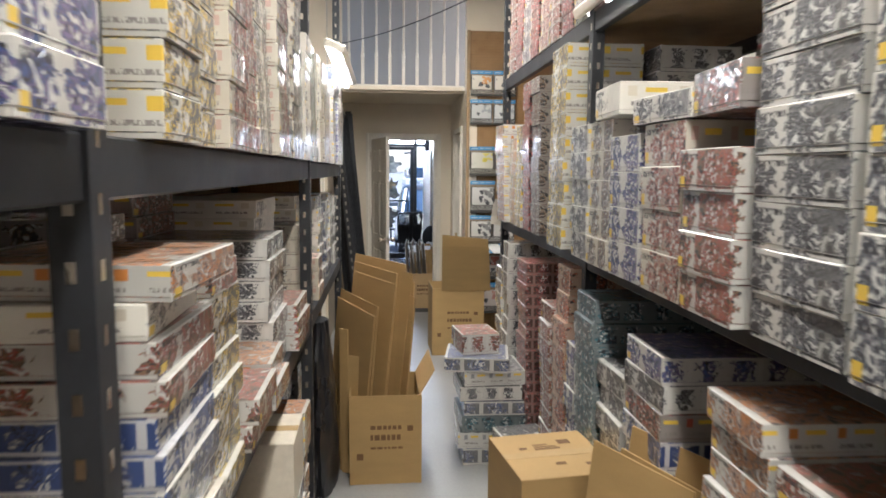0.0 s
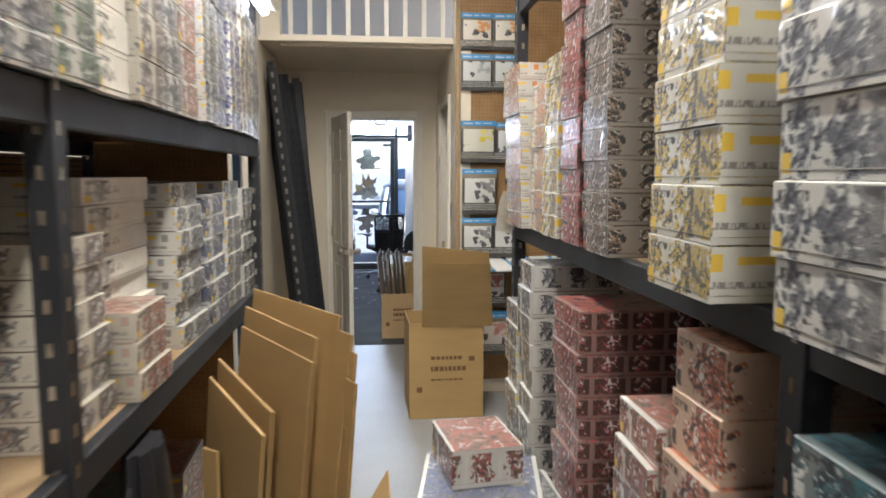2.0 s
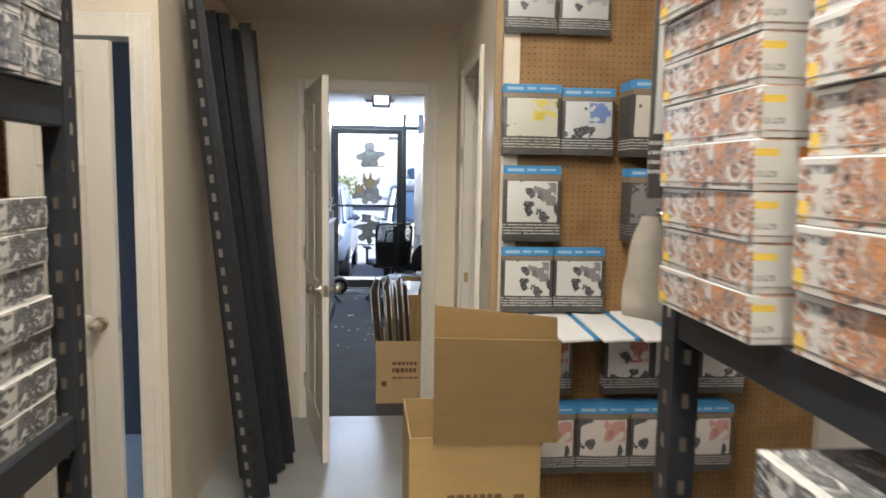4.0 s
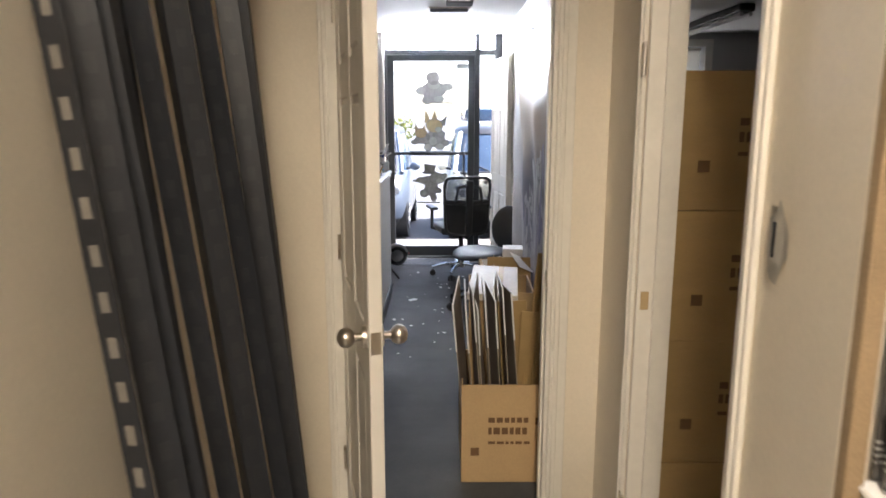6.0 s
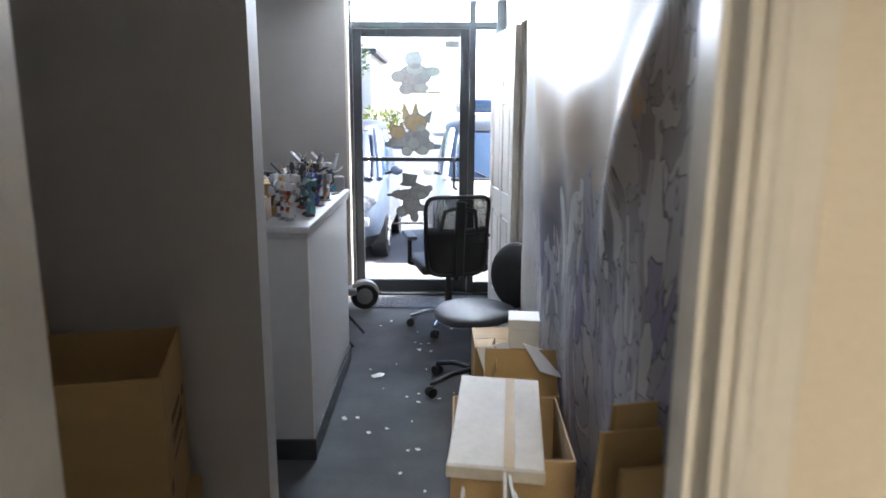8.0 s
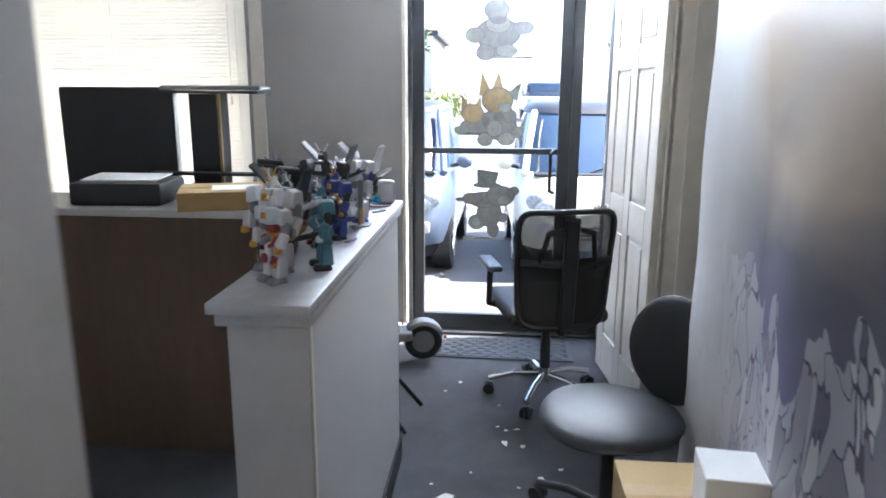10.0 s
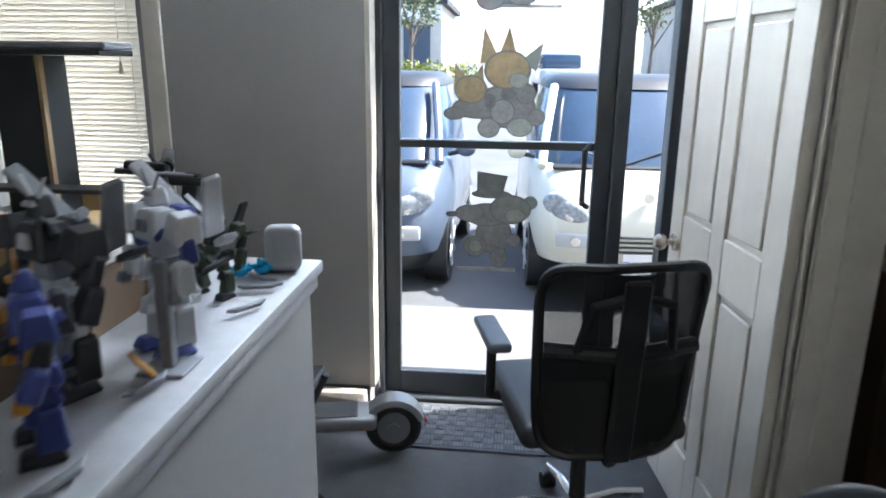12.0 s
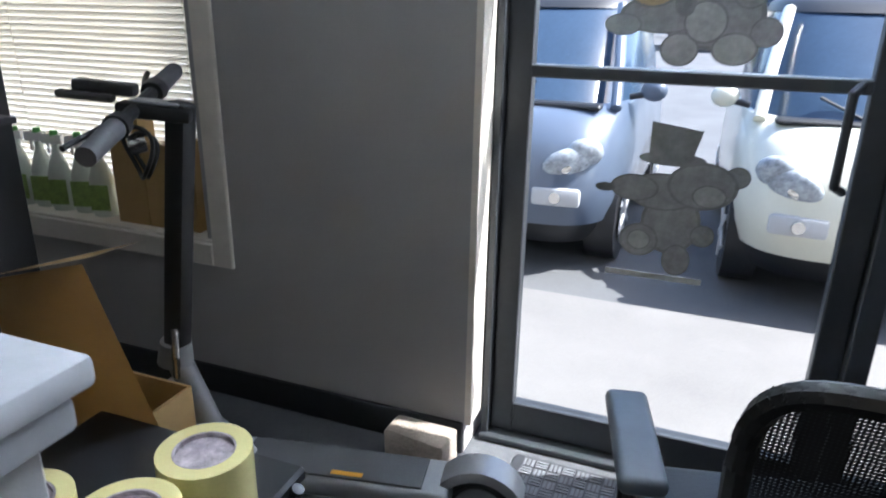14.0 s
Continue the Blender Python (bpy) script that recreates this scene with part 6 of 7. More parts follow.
for rr, (px, py, pz) in ((0.052, (-0.485, 12.40, 0.985)), (0.045, (-0.475, 12.405, 0.98))):
    bm = bmesh.new()
    loops = [[bm.verts.new(((rr + 0.005 * math.cos(q)) * math.cos(k * math.tau / 20), 0.005 * math.sin(q) + 0.01 * math.sin(2 * k * math.tau / 20), (rr + 0.005 * math.cos(q)) * math.sin(k * math.tau / 20))) for q in (0, 1.26, 2.51, 3.77, 5.03)] for k in range(20)]
    for k in range(20):
        for q in range(5):
            bm.faces.new((loops[k][q], loops[(k + 1) % 20][q], loops[(k + 1) % 20][(q + 1) % 5], loops[k][(q + 1) % 5]))
    part("cable_loop", moved(bm, pose(px, py, pz, 0, 0, -20)), M_BLACK, sc, "coiled black cable")
part("headlight", rod((-0.50, 12.435, 1.00), (-0.52, 12.41, 0.995), 0.02, 0.024, 14), M_CHROME, sc, "round headlight")
part("kickstand", tube([(-0.2, 12.50, 0.13), (-0.22, 12.44, 0.005)], 0.007), M_BLACK, sc)

bm = box(-0.10, -0.05, 0, 0.10, 0.05, 0.115, 0.02, 2)
for v in bm.verts:
    v.co += Vector((noise.noise(v.co * 18), noise.noise(v.co * 18 + Vector((3, 1, 7))), noise.noise(v.co * 15 + Vector((9, 2, 4))))) * 0.012
    v.co.z = max(v.co.z, 0)
solid("paving_stone", bm, surface("rough_tan_stone", (0.34, 0.29, 0.24), 0.9, vary=0.2, grain=90, blotch=12, bump=0.8), "rough tan concrete block on the floor by the door", "stone", pose(-0.07, 12.90, 0.002, 0, 0, -3))

# ---- folding stand with tape and white boxes ----
M_TAPEROLL = surface("yellow_tape_roll", (0.74, 0.66, 0.30), 0.25, vary=0.06, grain=200, bump=0.05, coat=0.3)
M_CORE = surface("printed_tape_core", (0.42, 0.36, 0.38), 0.5, vary=0.5, grain=60, blotch=40, bump=0)
st = thing("folding_stand", "black folding tray stand holding packing things", "stand")
part("tray", box(-0.30, 11.70, 0.605, 0.10, 12.06, 0.63, 0.006), M_BLACK, st)
for y in (11.74, 12.02):
    part("leg", tube([(0.11, y, 0.62), (-0.02, y, 0.35), (0.24 if y > 11.9 else 0.2, y + 0.05, 0.01)], 0.010), M_BLACK, st)
    part("leg", tube([(-0.29, y, 0.61), (-0.06, y, 0.33), (-0.28, y, 0.01)], 0.010), M_BLACK, st)
part("brace", tube([(0.13, 11.74, 0.20), (0.13, 12.06, 0.20)], 0.007), M_BLACK, st)


def tape_roll(m):
    top = thing("tape_roll", "roll of clear yellow packing tape with a printed core", "tape", m, "tape rolls on the stand")
    for name, r0, r1, mat, lbl in (("tape", 0.041, 0.062, M_TAPEROLL, ""), ("core", 0.038, 0.0408, M_CORE, "printed cardboard core")):
        bm = bmesh.new()
        rings = [[bm.verts.new((r * math.cos(k * math.tau / 32), r * math.sin(k * math.tau / 32), z)) for k in range(32)] for r, z in ((r0, 0), (r1, 0), (r1, 0.095), (r0, 0.095))]
        for a in range(4):
            for k in range(32):
                bm.faces.new((rings[a][k], rings[a][(k + 1) % 32], rings[(a + 1) % 4][(k + 1) % 32], rings[(a + 1) % 4][k]))
        part(name, bm, mat, top, lbl)
    part("wrapper", rod((0, 0, 0.088), (0, 0, 0.0885), 0.0375, None, 24), M_CORE, top, "printed paper inside the core")
    return top


tape_roll(pose(0.025, 11.80, 0.6305, 0, 0, 20))
tape_roll(pose(-0.105, 11.765, 0.6305, 0, 0, 80))
tape_roll(pose(0.03, 11.93, 0.6305, 0, 0, 140))
raised = shipping_box(pose(-0.42, 12.17, 0.0, 0, 0, 0), 0.25, 0.19, 0.56, "open brown carton with raised flaps on the floor", None, True, False, (None, None, None, None))
for quad in (((-0.54, 12.075, 0.55), (-0.17, 12.075, 0.55), (-0.205, 11.99, 0.93), (-0.50, 12.045, 0.835)), ((-0.50, 12.05, 0.84), (-0.207, 11.996, 0.935), (-0.345, 12.24, 0.865), (-0.55, 12.24, 0.80))):
    bm = bmesh.new()
    bm.faces.new([bm.verts.new(Vector(v) - Vector((-0.42, 12.17, 0))) for v in quad])
    bmesh.ops.solidify(bm, geom=bm.faces[:], thickness=0.005)
    part("flap", bm, M_CARD, raised)


# ---- chairs ----
def weave_material():
    mat, tree, b = nodes_of("black_mesh_fabric")
    at = tree.nodes.new("ShaderNodeTexCoord")
    sep = tree.nodes.new("ShaderNodeSeparateXYZ")
    tree.links.new(at.outputs["Object"], sep.inputs[0])
    g = [maths(tree, "FRACT", maths(tree, "MULTIPLY", sep.outputs[k], 230.0)) for k in (0, 2)]
    hole = maths(tree, "MULTIPLY", maths(tree, "GREATER_THAN", g[0], 0.44), maths(tree, "GREATER_THAN", g[1], 0.46))
    b.inputs["Base Color"].default_value = (0.018, 0.019, 0.022, 1)
    b.inputs["Roughness"].default_value = 0.7
    clear = tree.nodes.new("ShaderNodeBsdfTransparent")
    m = tree.nodes.new("ShaderNodeMixShader")
    tree.links.new(hole, m.inputs[0])
    tree.links.new(b.outputs[0], m.inputs[1])
    tree.links.new(clear.outputs[0], m.inputs[2])
    tree.links.new(m.outputs[0], tree.nodes["Material Output"].inputs[0])
    return mat


M_MESHF = weave_material()


def star_base(top, z, reach, mat, turn=0.0):
    for k in range(5):
        a = math.radians(turn + k * 72)
        c, s = math.cos(a), math.sin(a)
        bm = tube([(0.02 * c, 0.02 * s, z + 0.035), (reach * 0.55 * c, reach * 0.55 * s, z + 0.03), (reach * c, reach * s, z - 0.005)], 0.014, 10)
        part("base_arm", bm, mat, top)
        cast = rod((reach * c - 0.022 * s, reach * s + 0.022 * c, 0.028), (reach * c - 0.004 * s, reach * s + 0.004 * c, 0.028), 0.028, None, 16)
        bm_rod(cast, (reach * c + 0.022 * s, reach * s - 0.022 * c, 0.028), (reach * c + 0.004 * s, reach * s - 0.004 * c, 0.028), 0.028, None, 16)
        bm_box(cast, reach * c - 0.014, reach * s - 0.014, 0.03, reach * c + 0.014, reach * s + 0.014, 0.062, 0.006)
        part("caster", cast, M_BLACK, top, "black twin caster")
    hub = rod((0, 0, z), (0, 0, z + 0.07), 0.034, 0.028, 16)
    part("hub", hub, mat, top)


def sheet(w, h, bulge, taper, n=10, thick=0.006):
    """A curved upright panel about the origin, bowed along y."""
    bm = bmesh.new()
    grid = []
    for s in (0, 1):
        grid.append([[bm.verts.new((w / 2 * (2 * i / n - 1) * (1 - taper * (1 - j / n)), bulge * (1 - (2 * i / n - 1) ** 2) + s * thick + 0.02 * math.sin(j / n * 3.0), h * j / n)) for i in range(n + 1)] for j in range(n + 1)])
    for s in (0, 1):
        for j in range(n):
            for i in range(n):
                bm.faces.new((grid[s][j][i], grid[s][j][i + 1], grid[s][j + 1][i + 1], grid[s][j + 1][i]))
    return bm


def back_point(w, h, bulge, taper, u, v):
    return Vector((w / 2 * u * (1 - taper * (1 - v)), bulge * (1 - u * u) + 0.02 * math.sin(v * 3.0), h * v))


oc = thing("office_chair", "black mesh-back office chair with chrome star base", "office chair", pose(0.825, 12.245, 0, 0, 0, 13))
star_base(oc, 0.085, 0.27, M_CHROME, 20)
part("gas_lift", rod((0, 0, 0.15), (0, 0, 0.40), 0.026, 0.02, 16), M_BLACK, oc)
part("mechanism", box(-0.08, -0.10, 0.39, 0.08, 0.12, 0.43, 0.012), M_BLACK, oc)
bm = box(-0.235, -0.20, 0.43, 0.235, 0.27, 0.50, 0.03, 3)
part("seat", bm, M_LEATHER, oc, "black padded seat")
W, Hh, BU, TA = 0.44, 0.53, -0.05, 0.10
bk = pose(0, -0.20, 0.44, 5, 0, 0)
part("backrest_mesh", moved(sheet(W - 0.03, Hh - 0.03, BU, TA, 12, 0.002), bk @ pose(0, 0, 0.015)), M_MESHF, oc, "see-through black mesh")
def rounded_uv(k, n=48, power=7.0):
    """A point on a rounded square outline, u from -1 to 1 and v from 0 to 1."""
    a = k * math.tau / n + 0.01
    c, q = math.cos(a), math.sin(a)
    return math.copysign(abs(c) ** (2 / power), c), 0.5 + 0.5 * math.copysign(abs(q) ** (2 / power), q)


pts = [back_point(W, Hh, BU, TA, *rounded_uv(k)) for k in range(49)]
part("back_frame", moved(tube([tuple(p) for p in pts], 0.014, 8), bk), M_BLACK, oc)
part("lower_pad", moved(sheet(W - 0.03, 0.25, BU, TA, 10, 0.010), bk @ pose(0, 0.004, 0.03)), M_BLACK, oc, "solid black lower back")
part("spine", moved(box(-0.034, -0.085, 0.0, 0.034, -0.060, Hh - 0.02, 0.008), bk), M_BLACK, oc, "black spine bar")
part("lumbar_bar", moved(tube([(-0.20, -0.005, 0.30), (0, -0.058, 0.30), (0.20, -0.005, 0.30)], 0.022), bk), M_BLACK, oc)
part("lumbar_bow", moved(tube([(-0.13, -0.03, 0.28), (-0.10, -0.06, 0.44), (0, -0.07, 0.47), (0.10, -0.06, 0.44), (0.13, -0.03, 0.28)], 0.012), bk), M_BLACK, oc)
part("back_support", tube([(0, 0.05, 0.41), (0, -0.22, 0.41), (0, -0.27, 0.52)], 0.022), M_BLACK, oc)
M_PAD = surface("grey_arm_pad", (0.10, 0.12, 0.15), 0.4, vary=0.1, bump=0.1)
for s in (-1, 1):
    part("arm_post", tube([(s * 0.20, 0.10, 0.44), (s * 0.262, 0.10, 0.46), (s * 0.262, 0.09, 0.64)], 0.015), M_BLACK, oc)
    part("arm_pad", moved(box(-0.035, -0.13, 0, 0.035, 0.12, 0.03, 0.013, 3), pose(s * 0.262, 0.10, 0.642)), M_PAD, oc, "grey-blue arm pad")

tc = thing("task_chair", "black vinyl task chair with a low rounded back", "office chair", pose(0.955, 11.16, 0, 0, 0, 128))
star_base(tc, 0.075, 0.28, M_BLACK, 10)
part("gas_lift", rod((0, 0, 0.13), (0, 0, 0.40), 0.025, 0.019, 16), M_BLACK, tc)
bm = ball((0, 0.0, 0.44), 0.235, 0.225, 0.045, 28, 12)
for v in bm.verts:
    v.co.z = max(v.co.z, 0.41)
    v.co.z -= 0.02 * max(0, (v.co.y + 0.0) / 0.2) ** 2
part("seat", bm, M_LEATHER, tc, "glossy black vinyl seat")
part("back_bar", tube([(0, -0.08, 0.405), (0, -0.30, 0.42), (0, -0.325, 0.66)], 0.016), M_BLACK, tc)
bm = ball((0, 0, 0), 0.172, 0.035, 0.19, 28, 14)
for v in bm.verts:
    v.co.y += 0.9 * v.co.x ** 2
part("backrest", moved(bm, pose(0, -0.295, 0.60, 6)), M_LEATHER, tc, "rounded black backrest")

# ---- banner ----
M_BANNER, tree, b = nodes_of("printed_fabric_banner")
at = tree.nodes.new("ShaderNodeTexCoord")
sep = tree.nodes.new("ShaderNodeSeparateXYZ")
tree.links.new(at.outputs["Object"], sep.inputs[0])
big = add(tree, "TexNoise", Scale=1.7, Detail=3.0, Distortion=0.8)
streak = add(tree, "TexNoise", Scale=2.6, Detail=3.0, Distortion=1.0)
cut = add(tree, "TexVoronoi", Scale=6.0)
st_map = add(tree, "Mapping", Scale=(1, 1.5, 0.62), Rotation=(0.35, 0, 0))
tree.links.new(at.outputs["Object"], st_map.inputs[0])
tree.links.new(at.outputs["Object"], big.inputs["Vector"])
warp = add(tree, "VectorMath")
tree.links.new(st_map.outputs[0], warp.inputs[0])
tree.links.new(streak.outputs["Color"], warp.inputs[1])
tree.links.new(st_map.outputs[0], streak.inputs["Vector"])
tree.links.new(warp.outputs[0], cut.inputs["Vector"])
shade = tree.nodes.new("ShaderNodeSeparateColor")
tree.links.new(cut.outputs["Color"], shade.inputs[0])
height = maths(tree, "ADD", maths(tree, "DIVIDE", sep.outputs[2], 2.1), maths(tree, "MULTIPLY", maths(tree, "SUBTRACT", big.outputs[0], 0.5), 0.30))
upper = ramp(tree, height, [(0.30, (0.30, 0.29, 0.34)), (0.42, (0.14, 0.13, 0.24)), (0.53, (0.10, 0.095, 0.115)), (0.64, (0.36, 0.28, 0.21)), (0.78, (0.42, 0.29, 0.165)), (0.97, (0.44, 0.35, 0.25))])
plates = ramp(tree, shade.outputs[0], [(0.0, (0.10, 0.095, 0.12)), (0.20, (0.50, 0.49, 0.48)), (0.44, (0.64, 0.62, 0.59)), (0.66, (0.20, 0.18, 0.31)), (0.78, (0.42, 0.41, 0.43))])
rise = maths(tree, "MULTIPLY", maths(tree, "MAXIMUM", maths(tree, "SUBTRACT", 10.15, sep.outputs[1]), 0.0), 0.30)
low = maths(tree, "LESS_THAN", maths(tree, "SUBTRACT", maths(tree, "ADD", height, maths(tree, "MULTIPLY", streak.outputs[0], 0.35)), rise), 0.66)
seam = add(tree, "TexVoronoi", Scale=6.0)
seam.feature = "DISTANCE_TO_EDGE"
tree.links.new(warp.outputs[0], seam.inputs["Vector"])
plates = mix(tree, maths(tree, "LESS_THAN", seam.outputs["Distance"], 0.022), plates, (0.05, 0.045, 0.055))
printed = mix(tree, maths(tree, "MULTIPLY", low, 0.72), upper, plates)
border = ramp(tree, maths(tree, "MULTIPLY", maths(tree, "SUBTRACT", sep.outputs[1], 10.80), 2.5), [(0.0, (0.0, 0.0, 0.0)), (0.6, (0.9, 0.9, 0.9))])
tree.links.new(mix(tree, border, printed, (0.58, 0.57, 0.56)), b.inputs["Base Color"])
b.inputs["Roughness"].default_value = 0.52
b.inputs["Specular IOR Level"].default_value = 0.3
ban = thing("fabric_banner", "large printed fabric banner sagging on the office wall", "banner")
bm = bmesh.new()
NY, NZ = 64, 44
gridv = []
for j in range(NZ + 1):
    row = []
    for i in range(NY + 1):
        u, v = i / NY, j / NZ
        y = 8.75 + 2.53 * u
        ztop = 2.14 - 0.10 * abs(math.sin(u * 7.5)) ** 0.8
        z = 0.22 + (ztop - 0.22) * v
        drop = z - 1.55 - 0.38 * (y - 10.08) ** 2
        slant = (y - 9.0) + 0.70 * (z - 1.75)
        swag = 0.028 / (1 + math.exp((drop - 0.06) / 0.040)) * math.exp(min(0.0, drop) / 0.45) + 0.03 * math.exp(-((slant / 0.085) ** 2)) * math.exp(-(((z - 1.45) / 0.35) ** 2))
        fold = 0.018 * math.sin(y * 9 + 1.6 * math.sin(z * 2.0)) * (0.35 + 0.65 * (1 - v)) + 0.02 * noise.noise(Vector((y * 2.4, z * 2.0, 0.3)))
        row.append(bm.verts.new((1.228 - swag - fold * 0.9, y, z)))
    gridv.append(row)
for j in range(NZ):
    for i in range(NY):
        bm.faces.new((gridv[j][i], gridv[j][i + 1], gridv[j + 1][i + 1], gridv[j + 1][i]))
cloth = part("cloth", bm, M_BANNER, ban)
sol = cloth.modifiers.new("thickness", "SOLIDIFY")
sol.thickness = 0.0015
for u in range(6):
    part("pin", rod((1.225, 8.8 + u * 0.48, 2.10), (1.27, 8.8 + u * 0.48, 2.11), 0.004, None, 8), M_CHROME, ban, "steel pin")

# ---- boxes along the banner wall ----
ob_ = shipping_box(pose(0.91, 8.62, 0, 0, 0, 0), 0.38, 0.44, 0.43, "brown shipping box packed with flat cardboard and folders", M_CARD2, True, True, (None, None, None, None))
folded_sheets(pose(1.06, 8.74, 0.02), ((0.03, 0.02, 0, 0.24, 0.87, (-3, 9), 28), (0.07, 0.05, 0, 0.24, 0.91, (-4, 9), 30), (0.05, -0.05, 0, 0.20, 0.84, (-2, 7), 22), (-0.10, 0.04, 0, 0.18, 0.66, (0, -2), 8), (-0.02, 0.0, 0, 0.14, 0.62, (0, 3), -6)), "grey-brown flattened cartons standing in an open box")
for n in range(9):
    lean = (-9, -8, -7, -5.5, -4, -2, 1, 3, 5)[n]
    tall = 0.80 - 0.02 * (n % 3)
    fo = thing("hanging_folder", "thin grey-brown folder with a pale open edge standing in a box", "folder", pose(0.765 + 0.026 * n, 8.60 + 0.012 * (n % 4), 0.02, -4, lean, 84 + (n % 3) * 5), "folders in the box")
    part("cover", box(-0.15, -0.002, 0, 0.15, 0.002, tall, 0.0006), M_FOLDER, fo)
    part("edge", tube([(-0.152, 0, tall - 0.20), (-0.151, 0, tall), (0.15, 0, tall), (0.152, 0, tall - 0.05)], 0.0035, 6), M_WHITE, fo, "pale edge")
ob2 = shipping_box(pose(0.96, 9.45, 0, 0, 0, -2), 0.34, 0.42, 0.60, "pale open carton with a white raised lid by the banner", M_CARD2, True, False, (None, None, None, None))
lid = thing("white_sheet", "white card sheet lying over an open carton", "card", pose(0.93, 9.47, 0.615, 3, 2, -6))
part("panel", box(-0.13, -0.28, 0, 0.13, 0.27, 0.006, 0.002), M_PAPER_CREAM, lid)
part("tape_strip", box(0.02, -0.281, 0.0062, 0.05, 0.271, 0.0068), M_TAPE, lid, "strip of tape")
part("rim", box(-0.131, -0.29, -0.03, 0.131, -0.2805, 0.006, 0.002), M_PAPER_CREAM, lid)
shipping_box(pose(1.07, 10.10, 0, 0, 0, -4), 0.28, 0.36, 0.49, "brown open carton with loose white cards inside", None, True, False, (130, None, 110, None))
for x, y, z, a, b_, t in ((0.985, 10.14, 0.545, 42, -10, 10), (1.14, 9.98, 0.605, 32, 24, 38), (1.05, 10.05, 0.50, 15, 10, -20)):
    cd = solid("white_card", box(-0.065, -0.07, -0.002, 0.065, 0.07, 0.002, 0.001), M_WHITE, "white card flap sticking out of an open carton", "card", pose(x, y, z, a, b_, t), "white cards in the carton")
shipping_box(pose(1.07, 10.72, 0, 0, 0, 0), 0.30, 0.30, 0.44, "brown carton under a small white box", None, False, False)
wbx2 = thing("white_box", "small plain white box on a brown carton", "box", pose(1.155, 10.62, 0.4455, 0, 0, -6))
part("body", box(-0.075, -0.075, 0, 0.075, 0.075, 0.12, 0.003), M_WHITE, wbx2)
part("lid", box(-0.077, -0.077, 0.09, 0.077, 0.077, 0.138, 0.003), M_WHITE, wbx2)
# cartons by the dividing wall
for n in range(2):
    shipping_box(pose(-0.10 - 0.02 * n, 9.19, 0.461 * n, 0, 0, 100 + 4 * n), 0.40, 0.36, 0.455, "brown shipping box stacked against the dividing wall", None, n == 1, True, (None, None, None, None), group="boxes by the dividing wall")
shipping_box(pose(-0.56, 9.22, 0, 0, 0, 92), 0.40, 0.40, 1.02, "tall brown shipping box against the dividing wall", None, False, False, group="boxes by the dividing wall")
shipping_box(pose(1.95, 12.60, 0, 0, 0, 6), 0.50, 0.40, 0.84, "dark brown carton with a white label in the side room", M_LAM, False, False)

# ---- litter, vent, ceiling lamp ----
rl = random.Random(11)
for n in range(34):
    x, y = (rl.uniform(0.30, 0.85), rl.uniform(9.9, 12.5)) if n > 3 else ((0.40, 11.30), (0.28, 10.75), (0.24, 9.75), (0.63, 11.75))[n]
    s = rl.uniform(0.005, 0.014) if n > 3 else (0.045, 0.02, 0.05, 0.02)[n]
    bm = bmesh.new()
    bmesh.ops.create_circle(bm, cap_ends=True, segments=7, radius=1)
    for v in bm.verts:
        k = rl.uniform(0.5, 1.0)
        v.co = Vector((v.co.x * s * k * 1.4, v.co.y * s * k, rl.uniform(0.0, 0.35) * s))
    bmesh.ops.solidify(bm, geom=bm.faces[:], thickness=0.0006)
    solid("paper_scrap", bm, M_WHITE, "torn white scrap of paper on the dark carpet", "litter", pose(x, y, 0.0012, 0, 0, rl.uniform(0, 360)), "paper scraps on the carpet")
lamp = thing("ceiling_lantern", "black-framed glass lantern lamp on the office ceiling", "lamp", pose(0.735, 9.60, 0))
part("canopy", box(-0.075, -0.075, 2.315, 0.075, 0.075, OFFCEIL - 0.001, 0.004), M_BLACK, lamp)
for sx in (-1, 1):
    for sy in (-1, 1):
        part("corner_bar", rod((sx * 0.085, sy * 0.085, 2.316), (sx * 0.062, sy * 0.062, 2.10), 0.007, None, 6), M_BLACK, lamp)
part("ring", box(-0.072, -0.072, 2.09, 0.072, 0.072, 2.103, 0.003), M_BLACK, lamp)
for a in range(4):
    part("glass_panel", moved(box(-0.058, 0.068, 2.11, 0.058, 0.071, 2.24), pose(0, 0, 0, 0, 0, a * 90)), M_LANTERN, lamp, "lit frosted glass")
vent = thing("ceiling_vent", "white slotted air vent on the office ceiling", "vent", pose(0.70, 11.45, OFFCEIL - 0.008))
part("frame", box(-0.17, -0.09, 0, 0.17, 0.09, 0.0075, 0.002), M_TRIM, vent)
for n in range(6):
    part("slat", moved(box(-0.15, -0.010, -0.002, 0.15, 0.010, 0.0005), pose(0, -0.062 + n * 0.025, -0.003, 25)), F_GREY, vent)


# ---- outside ----
M_ASPHALT = surface("grey_asphalt", (0.10, 0.102, 0.105), 0.9, vary=0.25, grain=130, blotch=1.2, bump=0.5)
M_WALK = surface("pale_concrete_walk", (0.155, 0.149, 0.14), 0.85, vary=0.14, grain=160, blotch=2.5, bump=0.5)
bm = bmesh.new()
rows_y = [(-400.0, -0.152), (13.2, -0.152), (19.0, -0.152), (60.0, 0.35), (400.0, 0.4), (1500.0, 0.4)]
prev = None
for y, z in rows_y:
    ring = [bm.verts.new((x, y, z)) for x in (-900, -30, 0, 30, 900)]
    if prev:
        for a in range(4):
            bm.faces.new((prev[a], prev[a + 1], ring[a + 1], ring[a]))
    prev = ring
structure("ground", bm, M_ASPHALT, "grey asphalt car park reaching to the road", "ground")
structure("pavement", box(-8, 13.22, -0.151, 9, 14.38, -0.022, 0.01), M_WALK, "pale concrete walk before the entrance", "pavement")
